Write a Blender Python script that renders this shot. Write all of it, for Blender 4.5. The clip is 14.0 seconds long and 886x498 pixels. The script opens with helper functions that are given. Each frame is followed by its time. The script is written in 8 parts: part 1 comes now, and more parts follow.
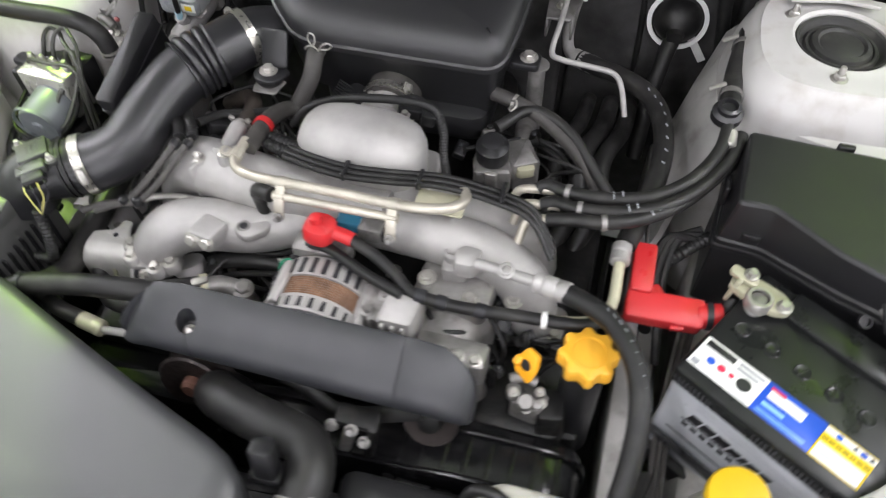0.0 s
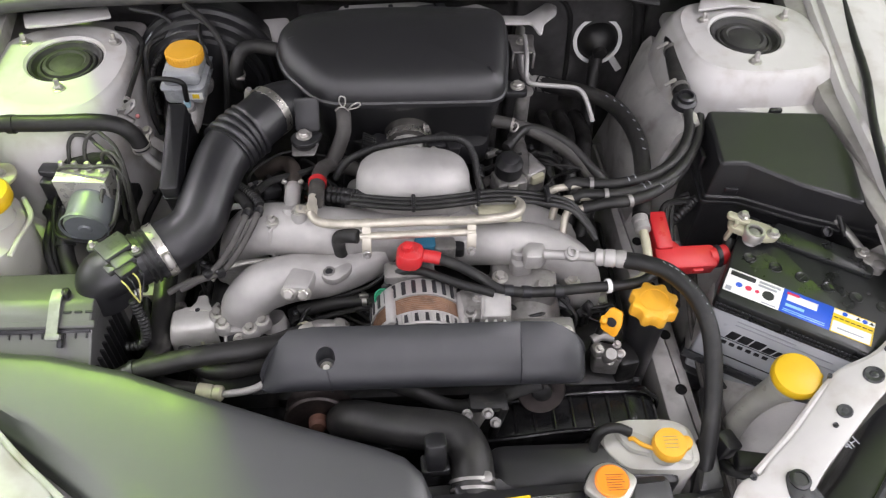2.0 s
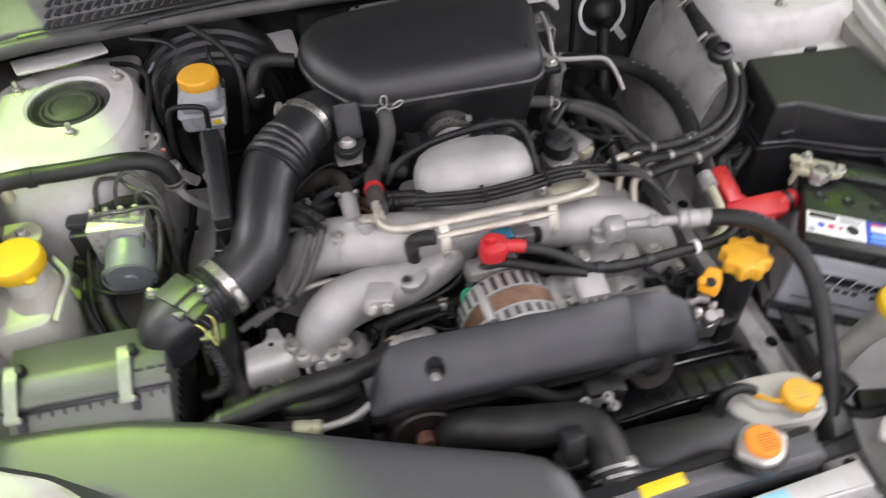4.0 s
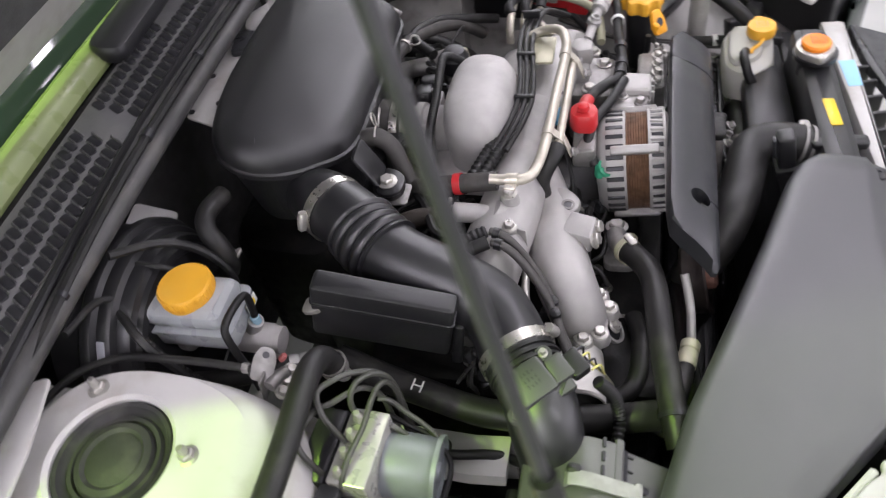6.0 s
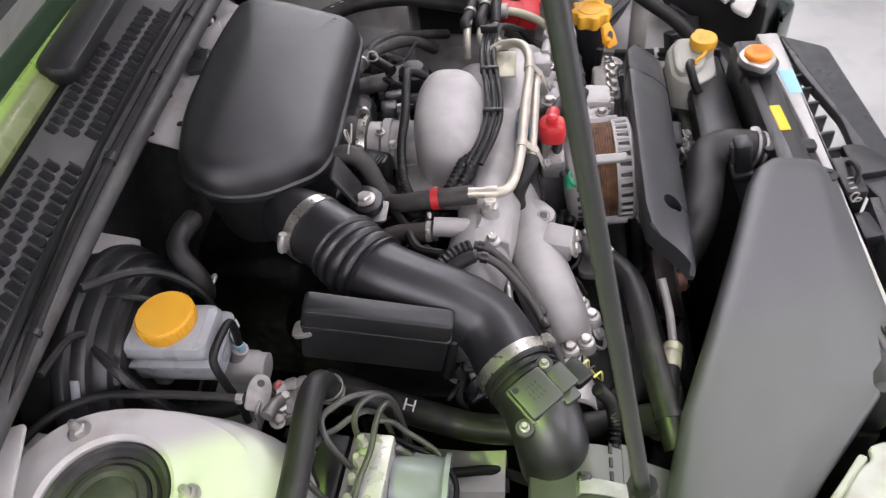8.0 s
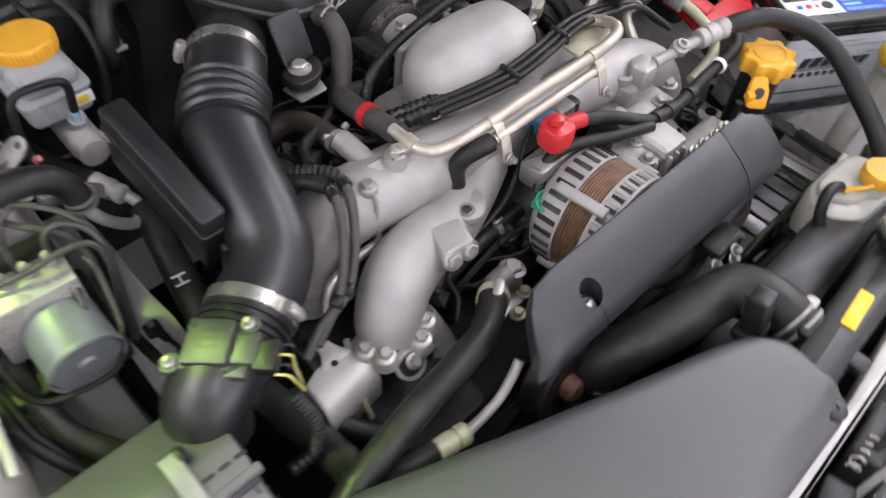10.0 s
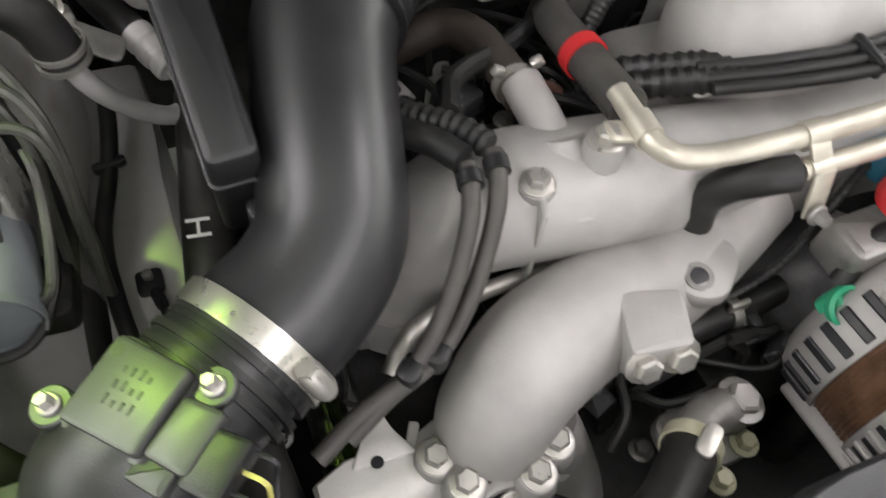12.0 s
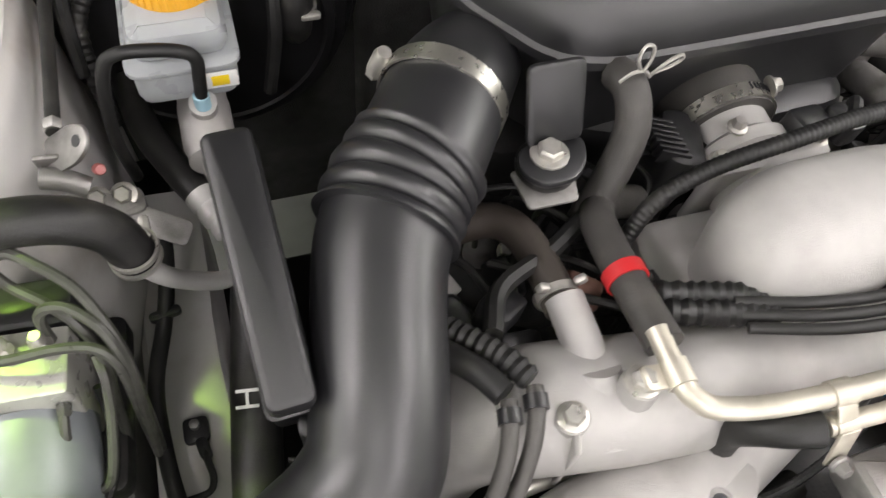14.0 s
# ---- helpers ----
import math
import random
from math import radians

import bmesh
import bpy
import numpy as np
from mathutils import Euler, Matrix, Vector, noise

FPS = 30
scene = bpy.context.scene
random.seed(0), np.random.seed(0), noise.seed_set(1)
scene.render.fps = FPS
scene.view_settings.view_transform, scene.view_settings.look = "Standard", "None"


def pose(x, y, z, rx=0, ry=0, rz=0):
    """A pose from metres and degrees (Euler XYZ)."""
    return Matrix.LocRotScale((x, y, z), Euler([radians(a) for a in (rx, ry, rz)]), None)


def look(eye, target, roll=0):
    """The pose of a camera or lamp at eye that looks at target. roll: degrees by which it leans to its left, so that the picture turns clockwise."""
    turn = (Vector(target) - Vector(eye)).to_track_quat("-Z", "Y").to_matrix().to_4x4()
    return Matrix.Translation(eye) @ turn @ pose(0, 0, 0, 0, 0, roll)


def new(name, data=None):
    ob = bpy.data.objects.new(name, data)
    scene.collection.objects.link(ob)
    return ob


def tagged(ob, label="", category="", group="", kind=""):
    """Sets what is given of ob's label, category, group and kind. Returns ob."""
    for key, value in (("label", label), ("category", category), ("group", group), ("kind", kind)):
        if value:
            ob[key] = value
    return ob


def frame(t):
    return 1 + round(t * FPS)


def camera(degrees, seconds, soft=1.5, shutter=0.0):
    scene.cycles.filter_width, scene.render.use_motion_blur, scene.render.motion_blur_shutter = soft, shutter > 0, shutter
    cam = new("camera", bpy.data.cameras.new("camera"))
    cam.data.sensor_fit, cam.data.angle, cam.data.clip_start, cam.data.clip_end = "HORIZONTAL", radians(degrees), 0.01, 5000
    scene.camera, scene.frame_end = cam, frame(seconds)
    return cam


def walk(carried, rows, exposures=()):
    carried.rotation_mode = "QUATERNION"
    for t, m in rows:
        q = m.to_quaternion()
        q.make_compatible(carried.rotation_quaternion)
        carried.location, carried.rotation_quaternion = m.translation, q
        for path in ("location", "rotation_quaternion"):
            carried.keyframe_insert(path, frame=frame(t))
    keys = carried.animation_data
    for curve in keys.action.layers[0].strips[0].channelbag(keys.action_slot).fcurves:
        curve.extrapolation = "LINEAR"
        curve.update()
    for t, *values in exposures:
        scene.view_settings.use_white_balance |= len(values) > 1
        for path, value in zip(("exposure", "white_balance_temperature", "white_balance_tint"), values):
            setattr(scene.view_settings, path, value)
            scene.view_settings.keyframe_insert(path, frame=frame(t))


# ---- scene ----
cam = camera(61.0, 14.0, soft=1.2, shutter=0.5)
PATH = [
    (0, (0.287, -0.246, 1.525), (-0.058, 0.922, -0.061), -1.1),
    (0.5, (0.125, -0.337, 1.542), (-0.03, 0.934, 0.006), -0.5),
    (1, (0.031, -0.341, 1.566), (-0.006, 0.949, 0.039), -0.2),
    (1.5, (-0.025, -0.385, 1.592), (0.035, 0.908, 0.066), 0.7),
    (2, (-0.019, -0.419, 1.616), (0.091, 0.896, 0.114), 2.4),
    (2.5, (-0.013, -0.427, 1.612), (0.117, 0.909, 0.129), 3.3),
    (3, (-0.015, -0.425, 1.613), (0.14, 0.913, 0.134), 3.1),
    (3.5, (-0.029, -0.418, 1.605), (0.167, 0.92, 0.131), 2.0),
    (4, (-0.205, -0.375, 1.556), (0.073, 0.944, 0.078), -1.6),
    (4.2, (-0.28, -0.352, 1.544), (0.069, 0.931, 0.051), -3.3),
    (6.3, (-0.778, 0.235, 1.472), (0.516, 0.583, -0.013), -12.5),
    (6.5, (-0.777, 0.257, 1.475), (0.537, 0.527, -0.008), -10.7),
    (7, (-0.778, 0.267, 1.477), (0.556, 0.459, -0.001), -8.9),
    (7.2, (-0.777, 0.27, 1.478), (0.552, 0.447, -0.006), -8.3),
    (9.3, (-0.703, 0.003, 1.452), (0.418, 0.706, -0.048), -5.1),
    (9.5, (-0.666, -0.054, 1.434), (0.392, 0.712, -0.08), -2.6),
    (10, (-0.498, -0.067, 1.364), (0.406, 0.782, -0.205), 3.8),
    (10.5, (-0.361, -0.028, 1.279), (0.357, 0.922, -0.328), 3.9),
    (11, (-0.316, 0.035, 1.15), (0.214, 1.033, -0.499), 3.1),
    (11.5, (-0.322, 0.082, 1.122), (0.139, 1.064, -0.559), 3.6),
    (12, (-0.345, 0.123, 1.14), (0.146, 1.092, -0.539), 6.8),
    (12.5, (-0.381, 0.153, 1.151), (0.133, 1.144, -0.508), 8.5),
    (13, (-0.391, 0.184, 1.173), (0.133, 1.18, -0.481), 9.8),
    (13.5, (-0.379, 0.202, 1.197), (0.128, 1.2, -0.461), 10.0),
    (14, (-0.333, 0.218, 1.223), (0.101, 1.178, -0.477), 8.9),
]
walk(cam, [(t, look(eye, target, roll)) for t, eye, target, roll in PATH],
     exposures=((0, 0.12, 6500, 7), (1.2, -0.06, 6520, 11), (4.2, -0.10, 6520, 12), (6.3, -0.10, 6420, 15), (7.2, -0.10, 6500, 15), (9.5, -0.08, 6400, 18), (11, -0.10, 6700, 6), (12.5, 0.11, 6850, 6), (14, 0.40, 6980, 7)))

# ---- light ----
world = bpy.data.worlds.new("world")
scene.world = world
world.use_nodes = True
world.node_tree.nodes["Background"].inputs["Color"].default_value = (0.75, 0.8, 0.85, 1)
world.node_tree.nodes["Background"].inputs["Strength"].default_value = 0.03


def area_lamp(name, m, sx, sy, power, colour):
    d = bpy.data.lights.new(name, "AREA")
    d.shape, d.size, d.size_y, d.energy, d.color = "RECTANGLE", sx, sy, power, colour
    ob = new(name, d)
    ob.matrix_world = m
    return ob


# the strip lamps under the garage ceiling shine downwards
for lx, ly, power in ((-0.9, -1.7, 28), (0.9, -1.7, 28), (-2.3, 0.6, 47), (1.75, -0.1, 39)):
    area_lamp("strip_lamp", pose(lx, ly, 2.88), 0.22, 1.5, power, (0.955, 0.91, 1.0))
# unseen front light, added as daylight through an open door before the car
area_lamp("added_front_light", pose(0, -3.9, 1.35, 90, 0, 0), 3.5, 2.4, 88, (0.95, 0.915, 1.0))
# unseen side light, added as if daylight came through windows in the side walls
SIDELIGHTS = ((-3.2, 0.4, 22), (3.2, 0.3, 41))
for wx, wy, power in SIDELIGHTS:
    area_lamp("window_daylight", look((wx, wy, 1.75), (0, wy, 1.55)), 2.4, 1.1, power, (0.94, 0.93, 1.0))
# two added lamps for unseen yellow-green light behind the hood, left bright, right dim
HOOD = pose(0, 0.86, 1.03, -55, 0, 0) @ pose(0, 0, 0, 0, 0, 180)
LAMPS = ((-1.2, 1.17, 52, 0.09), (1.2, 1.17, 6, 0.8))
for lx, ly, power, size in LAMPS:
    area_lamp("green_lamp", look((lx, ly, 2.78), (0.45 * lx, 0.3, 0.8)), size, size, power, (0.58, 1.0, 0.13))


# ---- materials ----
def ramp(nt, fac, lo, hi):
    mix = nt.nodes.new("ShaderNodeMix")
    mix.data_type = "RGBA"
    mix.inputs[6].default_value, mix.inputs[7].default_value = (*lo, 1), (*hi, 1)
    nt.links.new(fac, mix.inputs[0])
    return mix.outputs[2]


def mat(name, col, rough=0.5, metal=0.0, vary=0.25, big=12.0, fine=400.0, bump=0.1, coat=0.0, dirt=None,
        trans=0.0, emit=0.0, rvary=0.15, sub=0.0, spec=0.5):
    """Principled material with blotches at a large scale, grain at a fine one and dirt with a ragged shape."""
    m = bpy.data.materials.new(name)
    m.use_nodes = True
    nt = m.node_tree
    p = nt.nodes["Principled BSDF"]
    co = nt.nodes.new("ShaderNodeTexCoord").outputs["Object"]

    def noise_at(scale, detail):
        n = nt.nodes.new("ShaderNodeTexNoise")
        n.inputs["Scale"].default_value, n.inputs["Detail"].default_value = scale, detail
        nt.links.new(co, n.inputs["Vector"])
        return n.outputs["Fac"]

    def spread(fac, lo, hi, a, b):
        r = nt.nodes.new("ShaderNodeMapRange")
        for k, v in zip((1, 2, 3, 4), (lo, hi, a, b)):
            r.inputs[k].default_value = v
        nt.links.new(fac, r.inputs[0])
        return r.outputs[0]

    blotch, grain = noise_at(big, 5.0), noise_at(fine, 3.0)
    c = ramp(nt, spread(blotch, 0.3, 0.7, 0, 1), [x * (1 - vary) for x in col], [min(1, x * (1 + vary)) for x in col])
    if dirt:
        d = noise_at(big * 2.3, 8.0)
        mix = nt.nodes.new("ShaderNodeMix")
        mix.data_type = "RGBA"
        mix.inputs[7].default_value = (*dirt[0], 1)
        nt.links.new(spread(d, 0.52, 0.78, 0, dirt[1]), mix.inputs[0])
        nt.links.new(c, mix.inputs[6])
        c = mix.outputs[2]
    nt.links.new(c, p.inputs["Base Color"])
    nt.links.new(spread(noise_at(big * 3, 4.0), 0.3, 0.7, max(0.02, rough - rvary), min(1, rough + rvary)), p.inputs["Roughness"])
    p.inputs["Metallic"].default_value = metal
    p.inputs["Specular IOR Level"].default_value = spec
    if coat:
        p.inputs["Coat Weight"].default_value, p.inputs["Coat Roughness"].default_value = coat, 0.08
    if trans:
        p.inputs["Transmission Weight"].default_value = trans
    if sub:
        p.inputs["Subsurface Weight"].default_value = sub
        p.inputs["Subsurface Radius"].default_value = (0.02, 0.02, 0.015)
    if emit:
        p.inputs["Emission Color"].default_value, p.inputs["Emission Strength"].default_value = (*col, 1), emit
    if bump:
        b = nt.nodes.new("ShaderNodeBump")
        b.inputs["Strength"].default_value, b.inputs["Distance"].default_value = bump, 0.001
        nt.links.new(grain, b.inputs["Height"])
        nt.links.new(b.outputs[0], p.inputs["Normal"])
    return m


DUST = (0.16, 0.15, 0.13)
PLASTIC = mat("black_plastic", (0.012, 0.012, 0.013), 0.36, fine=1400, bump=0.2, rvary=0.05, vary=0.12, dirt=((0.03, 0.03, 0.029), 0.12))
SATIN = mat("satin_black_plastic", (0.0125, 0.0125, 0.014), 0.39, fine=900, bump=0.1, rvary=0.04, vary=0.1, dirt=((0.03, 0.03, 0.03), 0.1), spec=0.7)
CHAMBER = mat("chamber_plastic", (0.014, 0.014, 0.015), 0.36, fine=1800, bump=0.3, rvary=0.03, vary=0.06, spec=0.68)
BELTPL = mat("belt_cover_plastic", (0.022, 0.023, 0.026), 0.36, fine=1500, bump=0.25, vary=0.10, rvary=0.04, dirt=((0.05, 0.05, 0.05), 0.2), spec=0.6)
GREYPL = mat("grey_black_plastic", (0.034, 0.035, 0.038), 0.36, fine=1500, bump=0.3, vary=0.12, dirt=((0.08, 0.08, 0.08), 0.3))
COVERPL = mat("cover_plastic", (0.044, 0.045, 0.047), 0.42, fine=1600, bump=0.15, vary=0.05, rvary=0.03, dirt=((0.05, 0.05, 0.05), 0.15), spec=0.9)
RUBBER = mat("rubber", (0.009, 0.009, 0.009), 0.5, fine=700, bump=0.2, vary=0.35, dirt=(DUST, 0.13), spec=0.4)
HOSE = mat("hose_rubber", (0.014, 0.0137, 0.0133), 0.48, fine=900, bump=0.25, vary=0.35, dirt=(DUST, 0.2), spec=0.4)
OLDHOSE = mat("aged_brown_hose", (0.034, 0.027, 0.022), 0.6, fine=900, bump=0.3, vary=0.35, dirt=(DUST, 0.35))
AGED = mat("aged_grey_hose", (0.046, 0.043, 0.040), 0.62, fine=900, bump=0.3, vary=0.3, dirt=(DUST, 0.35))
# this dark tone covers oily metal and also the shade of deep gaps
DARK = mat("oily_and_shaded_metal", (0.010, 0.010, 0.010), 0.5, 0.4, vary=0.6, big=20, fine=300, bump=0.5, dirt=((0.06, 0.053, 0.046), 0.4))
ALU = mat("cast_aluminium", (0.43, 0.418, 0.405), 0.56, 0.55, vary=0.16, big=14, fine=1500, bump=0.6, dirt=((0.3, 0.28, 0.26), 0.35))
ALUD = mat("dull_aluminium", (0.30, 0.29, 0.28), 0.5, 0.75, vary=0.3, big=25, fine=900, bump=0.25, dirt=((0.08, 0.072, 0.065), 0.6))
TUBING = mat("coated_brake_pipe", (0.055, 0.055, 0.049), 0.42, 0.15, vary=0.15, big=40, fine=600, bump=0.1)
MATTAL = mat("matte_aluminium", (0.50, 0.49, 0.48), 0.5, 0.25, vary=0.12, big=30, fine=700, bump=0.2)
STEEL = mat("zinc_steel", (0.47, 0.455, 0.425), 0.42, 0.75, vary=0.2, big=40, fine=800, bump=0.15, dirt=((0.25, 0.22, 0.18), 0.4))
PIPE = mat("plated_pipe", (0.50, 0.47, 0.40), 0.45, 0.6, vary=0.18, big=30, fine=600, bump=0.15, dirt=((0.3, 0.26, 0.2), 0.4))
BAND = mat("steel_band", (0.62, 0.60, 0.55), 0.3, 0.95, vary=0.05, big=60, fine=700, bump=0.1, rvary=0.06)
PAINT = mat("white_paint", (0.50, 0.488, 0.475), 0.46, vary=0.08, big=9, fine=500, bump=0.08, coat=0.12, dirt=((0.27, 0.22, 0.175), 0.6))
UNDER = mat("overspray_paint", (0.42, 0.41, 0.395), 0.5, vary=0.25, big=10, fine=300, bump=0.2, coat=0.1, dirt=((0.16, 0.14, 0.12), 0.8))
LINER = mat("hood_liner_felt", (0.085, 0.085, 0.085), 0.85, vary=0.25, big=10, fine=400, bump=0.6)
DUSTY = mat("dusty_grey_paint", (0.25, 0.24, 0.225), 0.6, vary=0.25, big=14, fine=300, bump=0.3, dirt=((0.12, 0.105, 0.09), 0.7))
SEALR = mat("dusty_seal_rubber", (0.05, 0.049, 0.048), 0.55, fine=500, bump=0.3, vary=0.3, dirt=(DUST, 0.45))
MOUNTR = mat("dusty_mount_rubber", (0.022, 0.0215, 0.021), 0.6, fine=500, bump=0.3, vary=0.3, dirt=(DUST, 0.35))
FELT = mat("firewall_insulation", (0.042, 0.041, 0.041), 0.75, vary=0.4, big=16, fine=500, bump=0.8, dirt=((0.1, 0.095, 0.09), 0.5))
TANK = mat("milky_tank", (0.47, 0.465, 0.42), 0.4, vary=0.08, big=10, fine=500, bump=0.1, sub=0.4)
NECKPL = mat("stained_filler_plastic", (0.36, 0.355, 0.32), 0.42, vary=0.15, big=20, fine=500, bump=0.1, sub=0.3)
FERRULE = mat("pale_blue_ferrule", (0.26, 0.42, 0.50), 0.45, vary=0.1)
RESERV = mat("greyish_reservoir", (0.33, 0.345, 0.355), 0.35, vary=0.12, big=16, fine=600, bump=0.12, sub=0.25)
YELLOW = mat("yellow_plastic", (0.62, 0.39, 0.006), 0.45, vary=0.08, fine=900, bump=0.15)
AMBER = mat("amber_plastic", (0.74, 0.38, 0.03), 0.45, vary=0.1, fine=900, bump=0.15, dirt=((0.55, 0.33, 0.06), 0.4))
DIPPL = mat("dipstick_plastic", (0.82, 0.36, 0.012), 0.45, vary=0.08, fine=900, bump=0.1)
ORANGE = mat("orange_cap", (0.85, 0.24, 0.01), 0.42, vary=0.08, fine=900, bump=0.1)
PINK = mat("faded_red_plug", (0.34, 0.10, 0.095), 0.5, vary=0.15)
RED = mat("red_plastic", (0.50, 0.022, 0.026), 0.4, vary=0.12, fine=800, bump=0.15)
COPPER = mat("stator_core", (0.16, 0.088, 0.052), 0.5, 0.35, vary=0.4, big=60, fine=900, bump=0.4)
RUST = mat("rusty_hub", (0.15, 0.072, 0.052), 0.6, 0.3, vary=0.4, big=60)
GREENPL = mat("green_connector", (0.03, 0.30, 0.16), 0.45, vary=0.2)
BLUEPL = mat("blue_connector", (0.03, 0.16, 0.26), 0.45, vary=0.2)
MAFPL = mat("sensor_plastic", (0.032, 0.033, 0.032), 0.44, vary=0.1, rvary=0.03, fine=900, bump=0.1, spec=1.0)
BOXPL = mat("filter_box_plastic", (0.068, 0.068, 0.066), 0.44, vary=0.08, rvary=0.04, fine=1500, bump=0.2, spec=1.0)
ABSMET = mat("machined_block", (0.47, 0.465, 0.43), 0.34, 0.5, vary=0.08, big=30, fine=900, bump=0.15)
MOTOR = mat("motor_can", (0.20, 0.215, 0.23), 0.45, 0.25, vary=0.12, big=20)
BATTOP = mat("battery_lid", (0.011, 0.012, 0.012), 0.36, vary=0.2, fine=700, bump=0.1)
BATCASE = mat("battery_case", (0.44, 0.455, 0.48), 0.4, vary=0.06, fine=800, bump=0.12)
WHITE = mat("white_label", (0.8, 0.8, 0.78), 0.4, vary=0.04)
BLUE = mat("blue_label", (0.02, 0.09, 0.55), 0.35, vary=0.05)
LBLUE = mat("pale_blue_label", (0.28, 0.55, 0.75), 0.45, vary=0.08)
YLABEL = mat("yellow_label", (0.78, 0.55, 0.02), 0.4, vary=0.06)
MAGENTA = mat("red_print", (0.6, 0.02, 0.08), 0.4, vary=0.05)
# black of print and tape; also painted in for the dark inside holes
BLACK = mat("black_print_and_hollow", (0.015, 0.015, 0.018), 0.45, vary=0.1)
GREYINK = mat("grey_print", (0.33, 0.34, 0.37), 0.45, vary=0.1)
CHALK = mat("white_print", (0.75, 0.75, 0.72), 0.6, vary=0.1)
BEIGE = mat("beige_fitting", (0.43, 0.415, 0.30), 0.45, 0.2, vary=0.15, big=30)
YWIRE = mat("yellow_wire", (0.5, 0.46, 0.14), 0.45)
CONCRETE = mat("concrete_floor", (0.36, 0.36, 0.35), 0.55, vary=0.22, big=2.2, fine=120, bump=0.3, dirt=((0.2, 0.2, 0.19), 0.6))
WALLP = mat("wall_paint", (0.70, 0.70, 0.71), 0.7, vary=0.1, big=2, fine=200, bump=0.2)
CEIL = mat("ceiling_paint", (0.78, 0.78, 0.78), 0.8, vary=0.08, big=2, fine=150, bump=0.2)
GLASS = mat("windscreen_glass", (0.02, 0.03, 0.025), 0.05, vary=0.05, rvary=0.02, bump=0.0)
# the green light on a pale edge is put into this colour
GREENLIT = mat("green_lit_edge", (0.20, 0.24, 0.10), 0.3, vary=0.15)
CABIN = mat("dark_cabin", (0.02, 0.02, 0.02), 0.8)
COWLPL = mat("faded_cowl_plastic", (0.125, 0.124, 0.125), 0.5, fine=900, bump=0.25, vary=0.15, dirt=((0.2, 0.195, 0.185), 0.4))
RUSTD = mat("brown_pulley", (0.030, 0.024, 0.022), 0.45, 0.5, vary=0.35, big=50, fine=500, bump=0.3)
GLOSSBL = mat("glossy_black_plastic", (0.006, 0.006, 0.0065), 0.2, fine=900, bump=0.08, vary=0.2, rvary=0.05, dirt=((0.03, 0.027, 0.025), 0.25), spec=0.4)
CLIPM = mat("clip_steel", (0.29, 0.29, 0.275), 0.5, 0.4, vary=0.15, big=60, fine=700, bump=0.15)
SHIELD = mat("dull_sheet_steel", (0.50, 0.49, 0.465), 0.5, 0.45, vary=0.12, big=24, fine=700, bump=0.15, dirt=((0.3, 0.28, 0.24), 0.3))
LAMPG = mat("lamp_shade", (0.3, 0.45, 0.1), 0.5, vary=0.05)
TUBEL = mat("lamp_tube", (0.97, 0.95, 1.0), 0.5, emit=14.0, vary=0.0)

# ---- mesh helpers ----
BASE = {}
V = Vector
# fine placing of whole things, by label or name, in metres
PLACED = {
    "heater_valve": (0.027, 0.033, -0.006),
    "firewall_grommet": (0.024, 0.082, 0.008),
    "positive_cable_cover": (0.011, 0.020, -0.002),
    "idle_valve": (0.012, 0.040, -0.034),
    "idler_pulley": (0.010, 0.010, -0.007),
    "fan_plug": (-0.011, 0.022, 0.0),
    "refrigerant_line": (0.003, 0.001, 0.005),
    "oil_pipe": (0.020, 0.010, -0.024),
    "oil_filler": (0.001, 0.002, 0.005),
    "dipstick": (0.003, 0.003, 0.005),
    "master_cylinder": (0.0, 0.003, 0.008),
    "washer_filler": (0.008, 0.008, 0.006),
    "washer_tank": (0.006, 0.003, -0.002),
    "breather_post": (0.010, 0.014, 0.0),
    "grey-black breather hose behind the manifold": (0.012, 0.040, -0.022),
    "spring wire clip on the breather hose": (0.012, 0.040, -0.022),
    "black hose with a pinch clip under the chamber": (-0.008, -0.004, 0.005),
    "spring wire clip with two loops": (-0.008, -0.004, 0.005),
    "bare metal pipe with a pale fitting": (0.008, -0.006, 0.006),
    "black hose with a red ring on the manifold": (0.004, 0.001, -0.006),
    "brown-black hose with a wire clip": (0.0, 0.007, -0.006),
    "alternator_plug": (0.005, -0.005, 0.003),
    "terminal_cover": (0.005, 0.001, 0.004),
    "alternator": (-0.004, 0.006, 0.003),
    "air_filter_box": (0.006, -0.004, -0.008),
    "resonator_box": (0.0, 0.004, 0.013),
    "expansion_tank": (-0.003, 0.005, 0.005),
    "pump_bracket": (-0.018, 0.004, 0.0),
    "hood_latch": (0.0, 0.0, -0.006),
}


def thing(name, at, label, category, group="", kind=""):
    ob = new(name)
    ob.location = V(at) + V(PLACED.get(name, (0, 0, 0)))
    ob.empty_display_size = 0.02
    BASE[ob.name] = V(at)
    return tagged(ob, label, category, group, kind)


def link_mesh(name, bm, material, base):
    bm.normal_update()
    me = bpy.data.meshes.new(name)
    bm.to_mesh(me)
    bm.free()
    me.transform(Matrix.Translation(-base))
    for p in me.polygons:
        p.use_smooth = True
    me.set_sharp_from_angle(angle=radians(38))
    me.materials.append(material)
    return new(name, me)


def part(name, bm, material, parent, label=""):
    """One mesh under a thing or under a part; bm is in world coordinates."""
    base = BASE[parent.name]
    ob = link_mesh(name, bm, material, base)
    ob.parent = parent
    BASE[ob.name] = base
    return tagged(ob, label)


